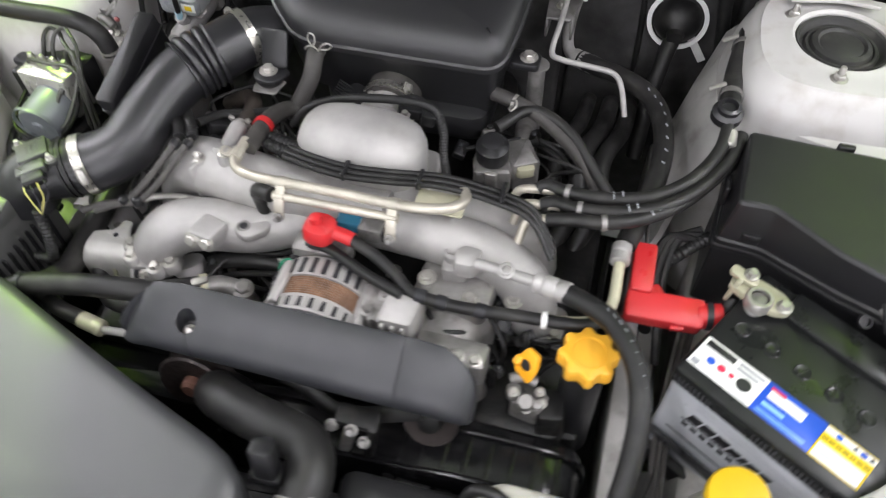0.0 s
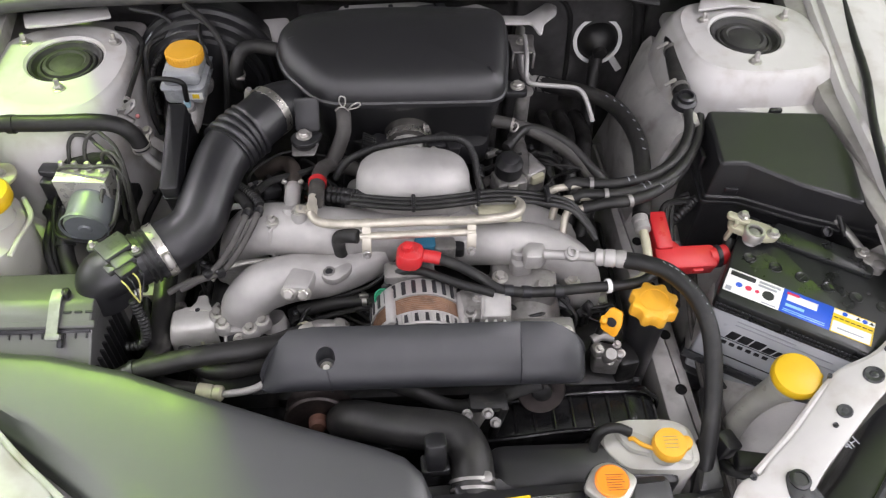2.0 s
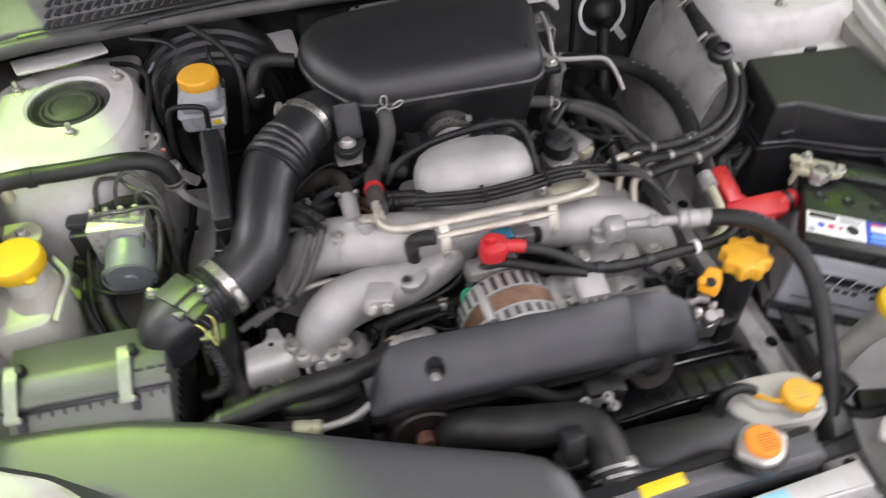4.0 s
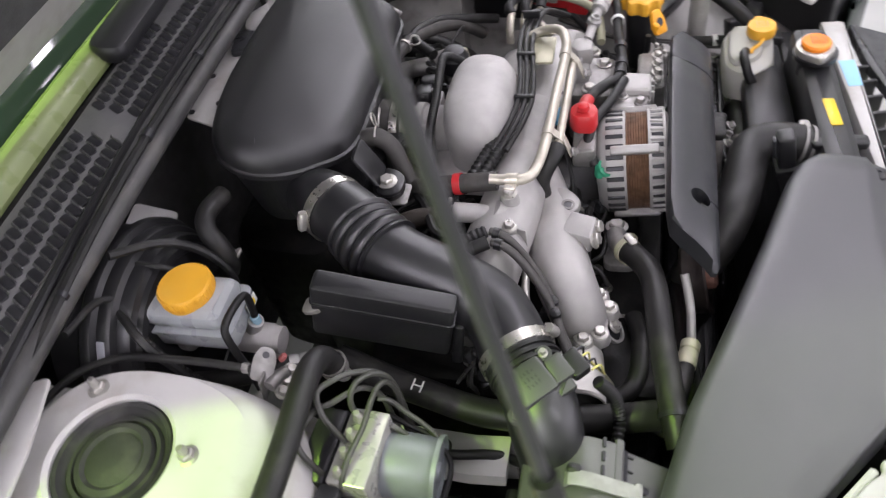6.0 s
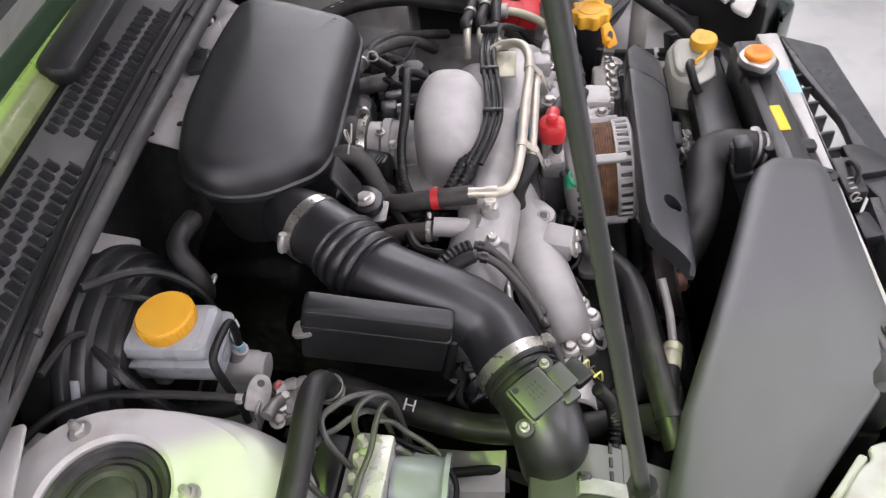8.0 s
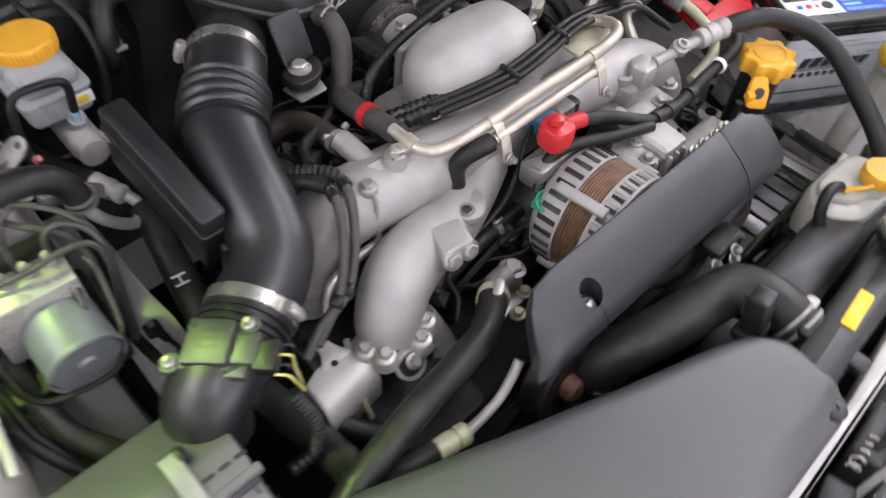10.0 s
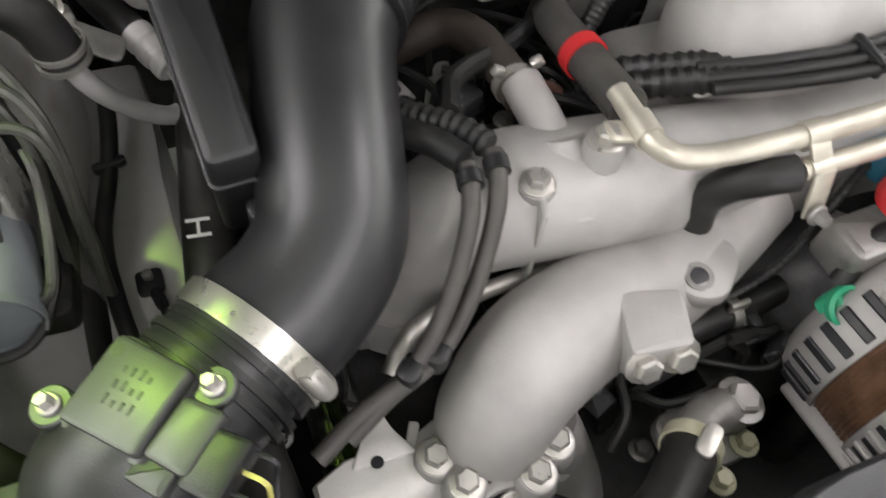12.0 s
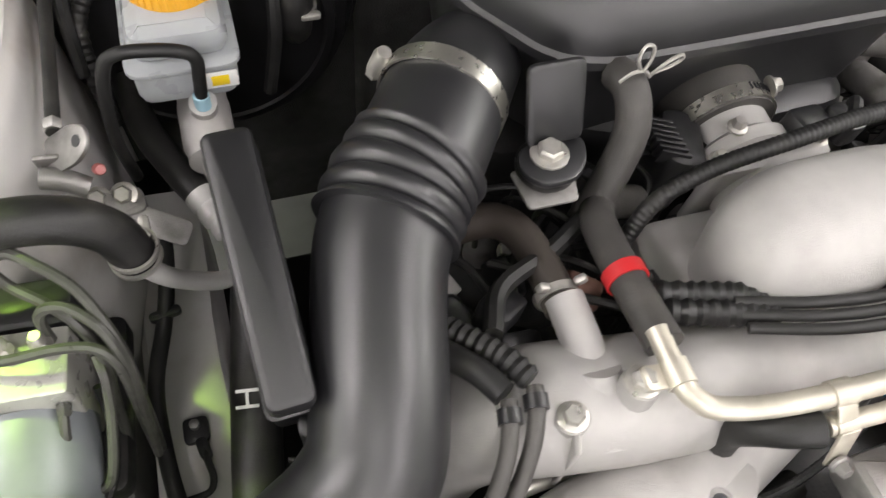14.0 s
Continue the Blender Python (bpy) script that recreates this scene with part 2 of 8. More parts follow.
def solid(name, bm, material, label, category, at=None, group="", kind=""):
    """A thing of one mesh."""
    bm.verts.ensure_lookup_table()
    if at is None:
        at = V((sum(v.co.x for v in bm.verts) / len(bm.verts), sum(v.co.y for v in bm.verts) / len(bm.verts), min(v.co.z for v in bm.verts)))
    ob = link_mesh(name, bm, material, V(at))
    ob.location = V(at) + V(PLACED.get(label, PLACED.get(name, (0, 0, 0))))
    BASE[ob.name] = V(at)
    return tagged(ob, label, category, group, kind)


def loft(rings, caps=True, closed=True, bm=None):
    bm = bm or bmesh.new()
    rows = [[bm.verts.new(p) for p in r] for r in rings]
    n = len(rows[0])
    for a, b in zip(rows, rows[1:]):
        for i in range(n if closed else n - 1):
            j = (i + 1) % n
            bm.faces.new((a[i], a[j], b[j], b[i]))
    if caps and closed:
        bm.faces.new(rows[0][::-1])
        bm.faces.new(rows[-1])
    bmesh.ops.recalc_face_normals(bm, faces=bm.faces)
    return bm


def spline(pts, steps):
    """Catmull-Rom through tuples of any length."""
    p = [np.array(q, float) for q in pts]
    p = [2 * p[0] - p[1]] + p + [2 * p[-1] - p[-2]]
    out = []
    for a, b, c, d in zip(p, p[1:], p[2:], p[3:]):
        for k in range(steps):
            t = k / steps
            out.append(0.5 * (2 * b + (c - a) * t + (2 * a - 5 * b + 4 * c - d) * t * t + (3 * b - a - 3 * c + d) * t ** 3))
    out.append(p[-2])
    return out


def tube(pts, r, n=12, steps=6, ribs=0.0, pitch=0.006, bm=None, flat=1.0):
    """A swept tube; a point may carry its own radius as fourth number. ribs: depth of corrugation."""
    q = spline([(*a, r) if len(a) == 3 else a for a in pts], steps)
    if ribs:
        fine, acc = [], 0.0
        for a, b in zip(q, q[1:]):
            k = max(1, int(np.linalg.norm(b[:3] - a[:3]) / (pitch / 4)))
            fine += [a + (b - a) * i / k for i in range(k)]
        q = fine + [q[-1]]
        for i, a in enumerate(q):
            q[i] = np.array((*a[:3], a[3] - ribs * (0.5 + 0.5 * math.cos(i * math.pi / 2))))
    rings, side = [], None
    for i, a in enumerate(q):
        t = V(q[min(i + 1, len(q) - 1)][:3] - q[max(i - 1, 0)][:3]).normalized()
        if side is None:
            side = t.orthogonal().normalized()
        side = (side - t * side.dot(t)).normalized()
        up = t.cross(side)
        rings.append([V(a[:3]) + side * (a[3] * math.cos(w)) + up * (a[3] * flat * math.sin(w)) for w in (2 * math.pi * k / n for k in range(n))])
    return loft(rings, bm=bm)


def axes(at, axis, spin=0.0):
    """A matrix whose z runs along axis."""
    return Matrix.Translation(at) @ V(axis).normalized().to_track_quat("Z", "Y").to_matrix().to_4x4() @ pose(0, 0, 0, 0, 0, spin)


def lathe(profile, at, axis=(0, 0, 1), n=24, bm=None, caps=True):
    """profile: (radius, height) pairs from the base up."""
    m = axes(at, axis)
    return loft([[m @ V((r * math.cos(w), r * math.sin(w), h)) for w in (2 * math.pi * k / n for k in range(n))] for r, h in profile], caps=caps, bm=bm)


def rounded(poly, r, seg=4):
    """A polygon with round corners; r: one radius or one a corner."""
    out = []
    for i, p in enumerate(poly):
        a, b, c = V(poly[i - 1][:2]), V(p[:2]), V(poly[(i + 1) % len(poly)][:2])
        ri = r[i] if isinstance(r, (list, tuple)) else r
        u, w = (a - b), (c - b)
        d = min(ri, 0.48 * u.length, 0.48 * w.length)
        s, e = b + u.normalized() * d, b + w.normalized() * d
        for k in range(seg + 1):
            t = k / seg
            out.append(s * (1 - t) ** 2 + b * 2 * t * (1 - t) + e * t * t)
    return out


def inset(loop, d):
    out = []
    area = sum(a.x * b.y - b.x * a.y for a, b in zip(loop, loop[1:] + loop[:1]))
    s = 1 if area > 0 else -1
    for i, p in enumerate(loop):
        t = (loop[(i + 1) % len(loop)] - loop[i - 1])
        if t.length < 1e-9:
            out.append(p.copy())
            continue
        t.normalize()
        out.append(p + V((-t.y, t.x)) * d * s)
    return out


def slab(poly, z0, z1, b=0.003, m=Matrix(), r=0.006, seg=4, bm=None, lift=None):
    """A plate or block over a polygon with round corners and rounded upper and lower rims."""
    loop = rounded(poly, r, seg)
    rings = []
    for z, d in ((z0, b), (z0 + 0.4 * b, 0.25 * b), (z0 + b, 0), (z1 - b, 0), (z1 - 0.4 * b, 0.25 * b), (z1, b)):
        rings.append([m @ V((p.x, p.y, z + (lift(p.x, p.y) if lift else 0))) for p in inset(loop, d)])
    return loft(rings, bm=bm)


def rbox(c, size, rot=(0, 0, 0), b=0.004, r=0.006, bm=None, seg=3):
    """A rounded box round its centre."""
    x, y, z = (s / 2 for s in size)
    return slab([(-x, -y), (x, -y), (x, y), (-x, y)], -z, z, b, pose(*c, *rot), r, seg, bm)


def hexhead(at, axis=(0, 0, 1), r=0.007, bm=None, washer=True):
    bm = bm or bmesh.new()
    if washer:
        lathe([(r * 1.45, 0), (r * 1.45, 0.0016), (r * 1.2, 0.0024)], at, axis, 14, bm)
    m = axes(at, axis, 15)
    loft([[m @ V((q * r * math.cos(w), q * r * math.sin(w), h)) for w in (math.pi / 3 * k for k in range(6))] for q, h in ((1, 0.0015), (1, 0.0065), (0.8, 0.008))], bm=bm)
    return bm




def bolt(parent, at, axis=(0, 0, 1), r=0.007, material=None, name="bolt"):
    return part(name, hexhead(at, axis, r), material or STEEL, parent)


def ring_band(at, axis, r, width, thick=0.0016, n=28):
    w = width / 2
    return lathe([(r, -w), (r + thick, -w), (r + thick, w), (r, w), (r, -w)], at, axis, n, caps=False)


def clamp_thing(parent, at, axis, r, width=0.012, screw=(0, 0, 1), material=None):
    """A worm-drive hose clamp with its screw housing, the screw on the given side."""
    c = part("clamp", ring_band(at, axis, r, width), material or BAND, parent, "bright steel hose clamp")
    s = V(screw) - V(axis).normalized() * V(screw).dot(V(axis).normalized())
    s.normalize()
    along = V(axis).normalized().cross(s)
    p = V(at) + s * (r + 0.005)
    part("clamp_screw", hexhead(p - along * 0.012, along, 0.0055, lathe([(0.0045, -0.01), (0.006, -0.006), (0.006, 0.008), (0.0045, 0.012)], p, along, 12), False), STEEL, c)
    return c


def label_text(name, s, size, m, material, parent):
    cu = bpy.data.curves.new(name, "FONT")
    cu.body, cu.size, cu.align_x, cu.align_y, cu.extrude = s, size, "CENTER", "CENTER", 0.0003
    tmp = bpy.data.objects.new(name, cu)
    scene.collection.objects.link(tmp)
    me = bpy.data.meshes.new_from_object(tmp.evaluated_get(bpy.context.evaluated_depsgraph_get()))
    bpy.data.objects.remove(tmp)
    bm = bmesh.new()
    bm.from_mesh(me)
    bm.transform(m)
    return part(name, bm, material, parent)


def flatbox(x0, y0, z0, x1, y1, z1, bm=None):
    return rbox(((x0 + x1) / 2, (y0 + y1) / 2, (z0 + z1) / 2), (abs(x1 - x0), abs(y1 - y0), abs(z1 - z0)), b=0.0005, r=0.0005, bm=bm, seg=1)


def interp(x, table):
    xs = [a for a, _ in table]
    return float(np.interp(x, xs, [b for _, b in table]))

# ---- garage ----
def wall(name, x0, y0, z0, x1, y1, z1, material, label, category):
    return solid(name, flatbox(x0, y0, z0, x1, y1, z1), material, label, category, kind="structure")


wall("floor", -3.4, -4.2, -0.1, 3.4, 3.6, 0.0, CONCRETE, "worn grey concrete garage floor", "floor")
wall("ceiling", -3.4, -4.2, 3.0, 3.4, 3.6, 3.1, CEIL, "plain painted garage ceiling", "ceiling")
wall("wall_left", -3.4, -4.2, 0.0, -3.25, 3.6, 3.0, WALLP, "plain painted garage wall", "wall")
wall("wall_right", 3.25, -4.2, 0.0, 3.4, 3.6, 3.0, WALLP, "plain painted garage wall", "wall")
wall("wall_back", -3.25, 3.45, 0.0, 3.25, 3.6, 3.0, WALLP, "plain painted garage wall", "wall")
# these wall pieces and the yard frame the opening added for the front light
for nm, x0, x1, z0, z1 in (("wall_front_1", -3.25, -1.75, 0.0, 3.0), ("wall_front_2", 1.75, 3.25, 0.0, 3.0), ("wall_front_3", -1.75, 1.75, 2.55, 3.0)):
    wall(nm, x0, -4.2, z0, x1, -4.05, z1, WALLP, "plain painted garage wall beside the open door", "wall")
wall("ground", -8.0, -12.0, -0.12, 8.0, -4.2, -0.005, CONCRETE, "grey concrete yard outside the open door", "ground")
for lx, ly in ((-0.9, -1.7), (0.9, -1.7), (-2.3, 0.6), (1.75, -0.1)):
    lt = thing("ceiling_light", (lx, ly, 3.0), "long white strip light under the ceiling", "lamp", group="strip lights")
    part("housing", rbox((lx, ly, 2.965), (0.26, 1.56, 0.06), b=0.006), WHITE, lt)
    part("tube", tube([(lx, ly - 0.7, 2.92), (lx, ly + 0.7, 2.92)], 0.02), TUBEL, lt, "glowing lamp tube")

# the pendant form is assumed; it only houses the unseen green source
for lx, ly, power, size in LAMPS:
    pl_ = thing("assumed_pendant", (lx, ly, 3.0), "assumed pendant lamp added for the unseen yellow-green source", "lamp", group="pendant lamps")
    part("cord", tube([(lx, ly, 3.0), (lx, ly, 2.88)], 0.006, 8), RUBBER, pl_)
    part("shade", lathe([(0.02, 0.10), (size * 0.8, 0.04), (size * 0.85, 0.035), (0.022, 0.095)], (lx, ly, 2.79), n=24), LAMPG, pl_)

# window bodies are added round the side lights; none is known
for k, (wx, wy, power) in enumerate(SIDELIGHTS):
    wn = thing("window_%d" % (k + 1), (wx, wy, 1.2), "unseen white framed window added for the side light", "window", kind="structure")
    q = math.copysign(1, wx)
    part("pane", rbox((wx + q * 0.035, wy, 1.75), (0.01, 2.4, 1.1), b=0.001, r=0.001, seg=1), WHITE, wn)
    for fy, fz, fw, fh in ((wy - 1.24, 1.75, 0.08, 1.26), (wy + 1.24, 1.75, 0.08, 1.26), (wy, 1.16, 2.4, 0.08), (wy, 2.34, 2.4, 0.08)):
        part("frame", rbox((wx + q * 0.03, fy, fz), (0.06, fw, fh), b=0.004), WHITE, wn)

# ---- the car's body ----
body = thing("car_body", (0, 0.4, 0.3), "white car body with open engine bay, dusty paint", "car")


def arch_section(s, y):
    """The inner wing from the flange at the fender down to the frame rail."""
    out = interp(y, [(-0.12, 0.0), (0.2, 0.03), (0.8, 0.02)])
    pts = [(0.665 + out, 0.885), (0.66 + out, 0.81), (0.63 + out, 0.755), (0.55, 0.70), (0.478, 0.665), (0.462, 0.655), (0.456, 0.63), (0.452, 0.58), (0.45, 0.52), (0.45, 0.42)]
    sag = interp(y, [(-0.12, -0.10), (0.1, -0.04), (0.3, 0.0), (0.8, 0.03)])
    return [V((s * x, y, z + sag * (1 if i > 1 else 0.4))) for i, (x, z) in enumerate(pts)]


for s in (-1, 1):
    ys = [-0.12 + 0.06 * k for k in range(16)]
    rings = []
    for y in ys:
        top = arch_section(s, y)
        rings.append(top + [p + V((s * 0.008, 0, -0.008)) for p in reversed(top)])
    part("inner_wing", loft(rings), UNDER, body, "dusty white inner wing panel")
    cx, cy, cz = (-0.545, 0.622, 0.004) if s < 0 else (0.553, 0.634, 0.036)
    nuts = ((-0.535, 0.549), (-0.480, 0.671), (-0.622, 0.671)) if s < 0 else ((0.545, 0.560), (0.494, 0.676), (0.634, 0.684))
    # round neck of the top mount, a shallow stepped crown, then the pressed sides
    half = (0.133, 0.094, 0.108, 0.146) if s < 0 else (0.106, 0.148, 0.116, 0.104)

    def tower_ring(r, z, out=None):
        ring = []
        for k in range(64):
            w = 2 * math.pi * k / 64
            c, q = math.cos(w), math.sin(w)
            rr = r
            if out is not None:
                e = 2.5 if s < 0 else 3.6
                rr = (abs(c / (half[1] if c > 0 else half[0])) ** e + abs(q / (half[2] if q > 0 else half[3])) ** e) ** (-1 / e)
                rr = r * (1 - out[0]) + rr * out[0] + out[1] * (0.45 + 0.9 * max(0, -q) if s < 0 else 1)
            ring.append(V((cx + rr * c, cy + rr * q, cz + z)))
        return ring

    tw = part("strut_tower", loft([tower_ring(0.0565, 0.872), tower_ring(0.058, 0.897), tower_ring(0.062, 0.9005), tower_ring(0.068, 0.8985), tower_ring(0.076, 0.8965), tower_ring(0.08, 0.896, (0.45, 0)), tower_ring(0.08, 0.8945, (0.72, 0)), tower_ring(0.08, 0.890, (0.80, 0)), tower_ring(0.08, 0.888, (0.92, 0)), tower_ring(0.08, 0.880, (1, 0.002)), tower_ring(0.08, 0.868, (1, 0.009)), tower_ring(0.08, 0.845, (1, 0.017)), tower_ring(0.08, 0.79, (1, 0.026)), tower_ring(0.08, 0.68, (1, 0.036)), tower_ring(0.08, 0.50, (1, 0.05))], caps=False), PAINT, body, "white strut tower with black rubber top mount")
    part("top_mount", lathe([(0.0575, 0.850), (0.0575, 0.893), (0.0555, 0.896), (0.052, 0.8945), (0.0495, 0.8885), (0.046, 0.8865), (0.0435, 0.8905), (0.040, 0.8905), (0.0385, 0.8875), (0.036, 0.893), (0.030, 0.895), (0.0265, 0.892), (0.024, 0.8935), (0.001, 0.894)], (cx, cy, cz), n=40), MOUNTR, tw, "black rubber strut top mount")
    for nx, ny in nuts:
        nz = 0.8955 + cz
        part("tower_nut", hexhead((nx, ny, nz), (0, 0, 1), 0.0075, lathe([(0.004, 0), (0.004, 0.016), (0.003, 0.018)], (nx, ny, nz), n=10)), STEEL, tw)
    # upper shelf between tower and fender
    part("wing_shelf", slab([(s * 0.62, 0.80), (s * 0.70, 0.80), (s * 0.695, 0.60), (s * 0.685, 0.42), (s * 0.675, 0.25), (s * 0.645, 0.25), (s * 0.640, 0.42), (s * 0.645, 0.60), (s * 0.635, 0.72)], 0.866, 0.878, 0.004, r=0.012), DUSTY, body)
    part("tower_shelf", slab([(s * 0.50, 0.515), (s * 0.60, 0.49), (s * 0.665, 0.49), (s * 0.70, 0.80), (s * 0.46, 0.80), (s * 0.46, 0.74)], 0.842 + 0.5 * cz, 0.860 + 0.5 * cz, 0.006, r=0.03), PAINT, body, "white panel round the strut tower")
    # rain gutter, dark sealant strip and the fender outside it
    rings, gut = [], []
    for y, x, z in ((1.02, 0.735, 0.985), (0.85, 0.712, 0.972), (0.67, 0.692, 0.955), (0.5, 0.675, 0.935), (0.34, 0.680, 0.912), (0.2, 0.678, 0.885), (0.1, 0.682, 0.858), (0.03, 0.688, 0.82)):
        prof = [(0.0, -0.055), (0.0, -0.006), (0.003, 0.0), (0.02, 0.004), (0.035, 0.006), (0.05, 0.008), (0.09, 0.0), (0.13, -0.022), (0.16, -0.06), (0.185, -0.14), (0.20, -0.3), (0.195, -0.6)]
        out = [V((s * (x + a), y, z + b)) for a, b in prof]
        rings.append(out + [V((p.x - s * 0.012, p.y, p.z - 0.012)) for p in reversed(out)])
        gw = interp(y, [(0.03, 0.01), (0.42, 0.014), (0.55, 0.042)])
        gut.append([V((s * (x + max(a, -gw)), y, z + b)) for a, b in ((-0.042, -0.040), (-0.042, -0.032), (-0.004, -0.024), (-0.002, -0.03), (-0.004, -0.06), (-0.042, -0.06))])
    part("fender", loft(rings), PAINT, body, "white front fender with a grooved inner edge")
    part("gutter", loft(gut), DUSTY, body, "grey dusty rain gutter")
    # beam over the headlamp
    e = 0.0 if s < 0 else 0.018
    beam = [(0.365, -0.075), (0.43, -0.105), (0.475, -0.055), (0.56, 0.02), (0.64, 0.075), (0.665, 0.13), (0.60 + e, 0.115), (0.565 + e, 0.082), (0.51 + e, 0.068), (0.485 + e, 0.04), (0.44 + e, -0.005), (0.40 + e, -0.035), (0.39 + e, -0.05), (0.375 + 0.5 * e, -0.05)]
    lift = lambda x, y: (abs(x) - 0.37) * 0.30
    bmn = part("headlamp_beam", slab([(s * x + (-0.03 if s < 0 else 0), y) for x, y in beam], 0.752, 0.762, 0.003, r=0.012, lift=lift), PAINT, body, "white stamped panel over the headlamp")
    dx = -0.03 if s < 0 else 0
    part("beam_lip", tube([(dx + s * (0.385 + e), -0.045, 0.765), (dx + s * (0.44 + e), 0.0, 0.782), (dx + s * (0.51 + e), 0.062, 0.803), (dx + s * (0.57 + e), 0.085, 0.82), (dx + s * (0.64 + 0.3 * e), 0.13, 0.84)], 0.005, 8), PAINT, bmn)
    for hx, hy, hr in ((0.567, 0.053, 0.0125), (0.519, 0.012, 0.0095), (0.503, -0.004, 0.0035), (0.595, 0.085, 0.004), (0.396, -0.052, 0.004), (0.520, 0.062, 0.003)):
        z = 0.762 + (hx - 0.37) * 0.30
        part("plug", lathe([(hr, -0.006), (hr, 0.001), (hr * 0.85, 0.0025), (hr * 0.45, 0.0018), (hr * 0.3, 0.003), (0.0005, 0.003)], (s * hx + (-0.03 if s < 0 else 0), hy, z), (-0.28 * s, 0, 1), 16), GREYPL, bmn, "grey rubber plug in a panel hole")
    pad = part("bump_pad", slab([(dx + s * 0.425, -0.085), (dx + s * 0.462, -0.125), (dx + s * 0.474, -0.11), (dx + s * 0.452, -0.05), (dx + s * 0.43, -0.05)], 0.764, 0.786, 0.004, r=0.012), GREYPL, bmn, "grey plastic bump stop")
    part("pad_screw", lathe([(0.013, 0), (0.013, 0.003), (0.009, 0.004), (0.009, 0.002)], (dx + s * 0.442, -0.064, 0.785), n=20), PLASTIC, pad)
    # lamp housing in front of the beam
    hl = thing("headlamp", (s * 0.56, -0.10, 0.6), "dark grey headlamp housing with ribbed edges", "headlamp", group="headlamps")
    part("housing", slab([(s * 0.42, -0.12), (s * 0.52, -0.17), (s * 0.70, -0.02), (s * 0.70, 0.08), (s * 0.60, 0.045), (s * 0.52, -0.04)], 0.62, 0.735, 0.006, r=0.02, lift=lambda x, y: (abs(x) - 0.4) * 0.12), PLASTIC, hl)
    for k in range(3):
        part("rib", tube([(s * (0.47 + 0.028 * k), -0.155 + 0.01 * k, 0.746), (s * (0.62 + 0.02 * k), 0.0 - 0.02 * k, 0.768)], 0.004, 6, 2), GREYPL, hl)
    part("lens", slab([(s * 0.44, -0.15), (s * 0.52, -0.20), (s * 0.72, -0.05), (s * 0.72, -0.01), (s * 0.66, -0.05), (s * 0.50, -0.165)], 0.58, 0.69, 0.006, r=0.02), GLASS, hl, "clear headlamp lens")
    if s > 0:
        label_text("marking", "4H", 0.017, pose(0.540, -0.008, 0.7590, 0, -6, 24), GREYINK, hl)
    # frame rail
    ra, rb = (0.412, 0.452) if s < 0 else (0.368, 0.416)
    # the left rail is coloured dark so the gap beside it reads as shade
    part("frame_rail", slab([(s * ra, -0.1), (s * rb, -0.1), (s * rb, 0.72), (s * ra, 0.72)], 0.47, 0.632, 0.006, r=0.004), UNDER if s > 0 else DARK, body, "grey-white frame rail with stains" if s > 0 else "frame rail coloured dark so its gap looks shaded")
    # dark discs stand for the hollows of the rail holes
    for k in range(7):
        y = -0.05 + 0.1 * k
        part("rail_hole", lathe([(0.009, 0), (0.009, 0.002), (0.006, 0.002), (0.006, 0.0005)], (s * (0.5 * (ra + rb) + 0.006), y, 0.632), n=14), DARK, body)
solid("fender_seal", tube([(0.750, 0.80, 0.967), (0.733, 0.70, 0.959), (0.714, 0.60, 0.951), (0.696, 0.50, 0.943), (0.668, 0.393, 0.930), (0.644, 0.25, 0.910), (0.640, 0.17, 0.885)], 0.0062, 10), RUBBER, "thin black rubber seal along the fender edge", "seal")
# firewall, its white strips and the dark floor of the bay
fw = part("firewall", slab([(-0.72, 0.842), (0.72, 0.842), (0.72, 0.87), (-0.72, 0.87)], 0.35, 0.955, 0.004, r=0.004), FELT, body, "dark insulated firewall")
for k, (x0, x1, z0, z1) in enumerate(((-0.62, -0.44, 0.5, 0.93), (-0.2, 0.19, 0.45, 0.88), (0.2, 0.44, 0.55, 0.92), (0.45, 0.6, 0.5, 0.93))):
    part("insulation_pad", rbox(((x0 + x1) / 2, 0.832, (z0 + z1) / 2), (x1 - x0, 0.022, z1 - z0), b=0.008, r=0.02), FELT, body)
pan = part("cowl_strip", slab([(-0.140, 0.655), (-0.03, 0.672), (0.05, 0.695), (0.052, 0.735), (0.02, 0.744), (-0.112, 0.732)], 0.926, 0.930, 0.0015, r=0.008), PAINT, body, "white sheet-metal strip with round holes")
# flat black discs painted as the dark of the strip's holes
for hx, hy in ((-0.029, 0.729), (-0.085, 0.696), (-0.103, 0.727)):
    part("strip_hole", lathe([(0.0042, 0), (0.0042, 0.0012), (0.003, 0.0012)], (hx, hy, 0.930), n=12), BLACK, pan)
part("cowl_strip", slab([(0.068, 0.700), (0.120, 0.704), (0.150, 0.716), (0.118, 0.738), (0.085, 0.728)], 0.924, 0.929, 0.0015, r=0.006), PAINT, body)
part("strip_block", rbox((0.040, 0.710, 0.931), (0.050, 0.028, 0.014), (0, 0, 12), b=0.003), GREYPL, body, "dark grey bracket on the white strip")
part("cowl_strip", slab([(-0.34, 0.72), (-0.285, 0.725), (-0.275, 0.785), (-0.35, 0.785)], 0.880, 0.886, 0.002, r=0.012), PAINT, body)
part("cowl_strip", rbox((-0.232, 0.757, 0.862), (0.050, 0.055, 0.005), (25, 0, 8), b=0.0015, r=0.008), PAINT, body)
part("cowl_gusset", slab([(-0.615, 0.676), (-0.56, 0.684), (-0.486, 0.706), (-0.500, 0.737), (-0.63, 0.715)], 0.922, 0.927, 0.0015, r=0.006), PAINT, body, "white gusset beside the cowl")
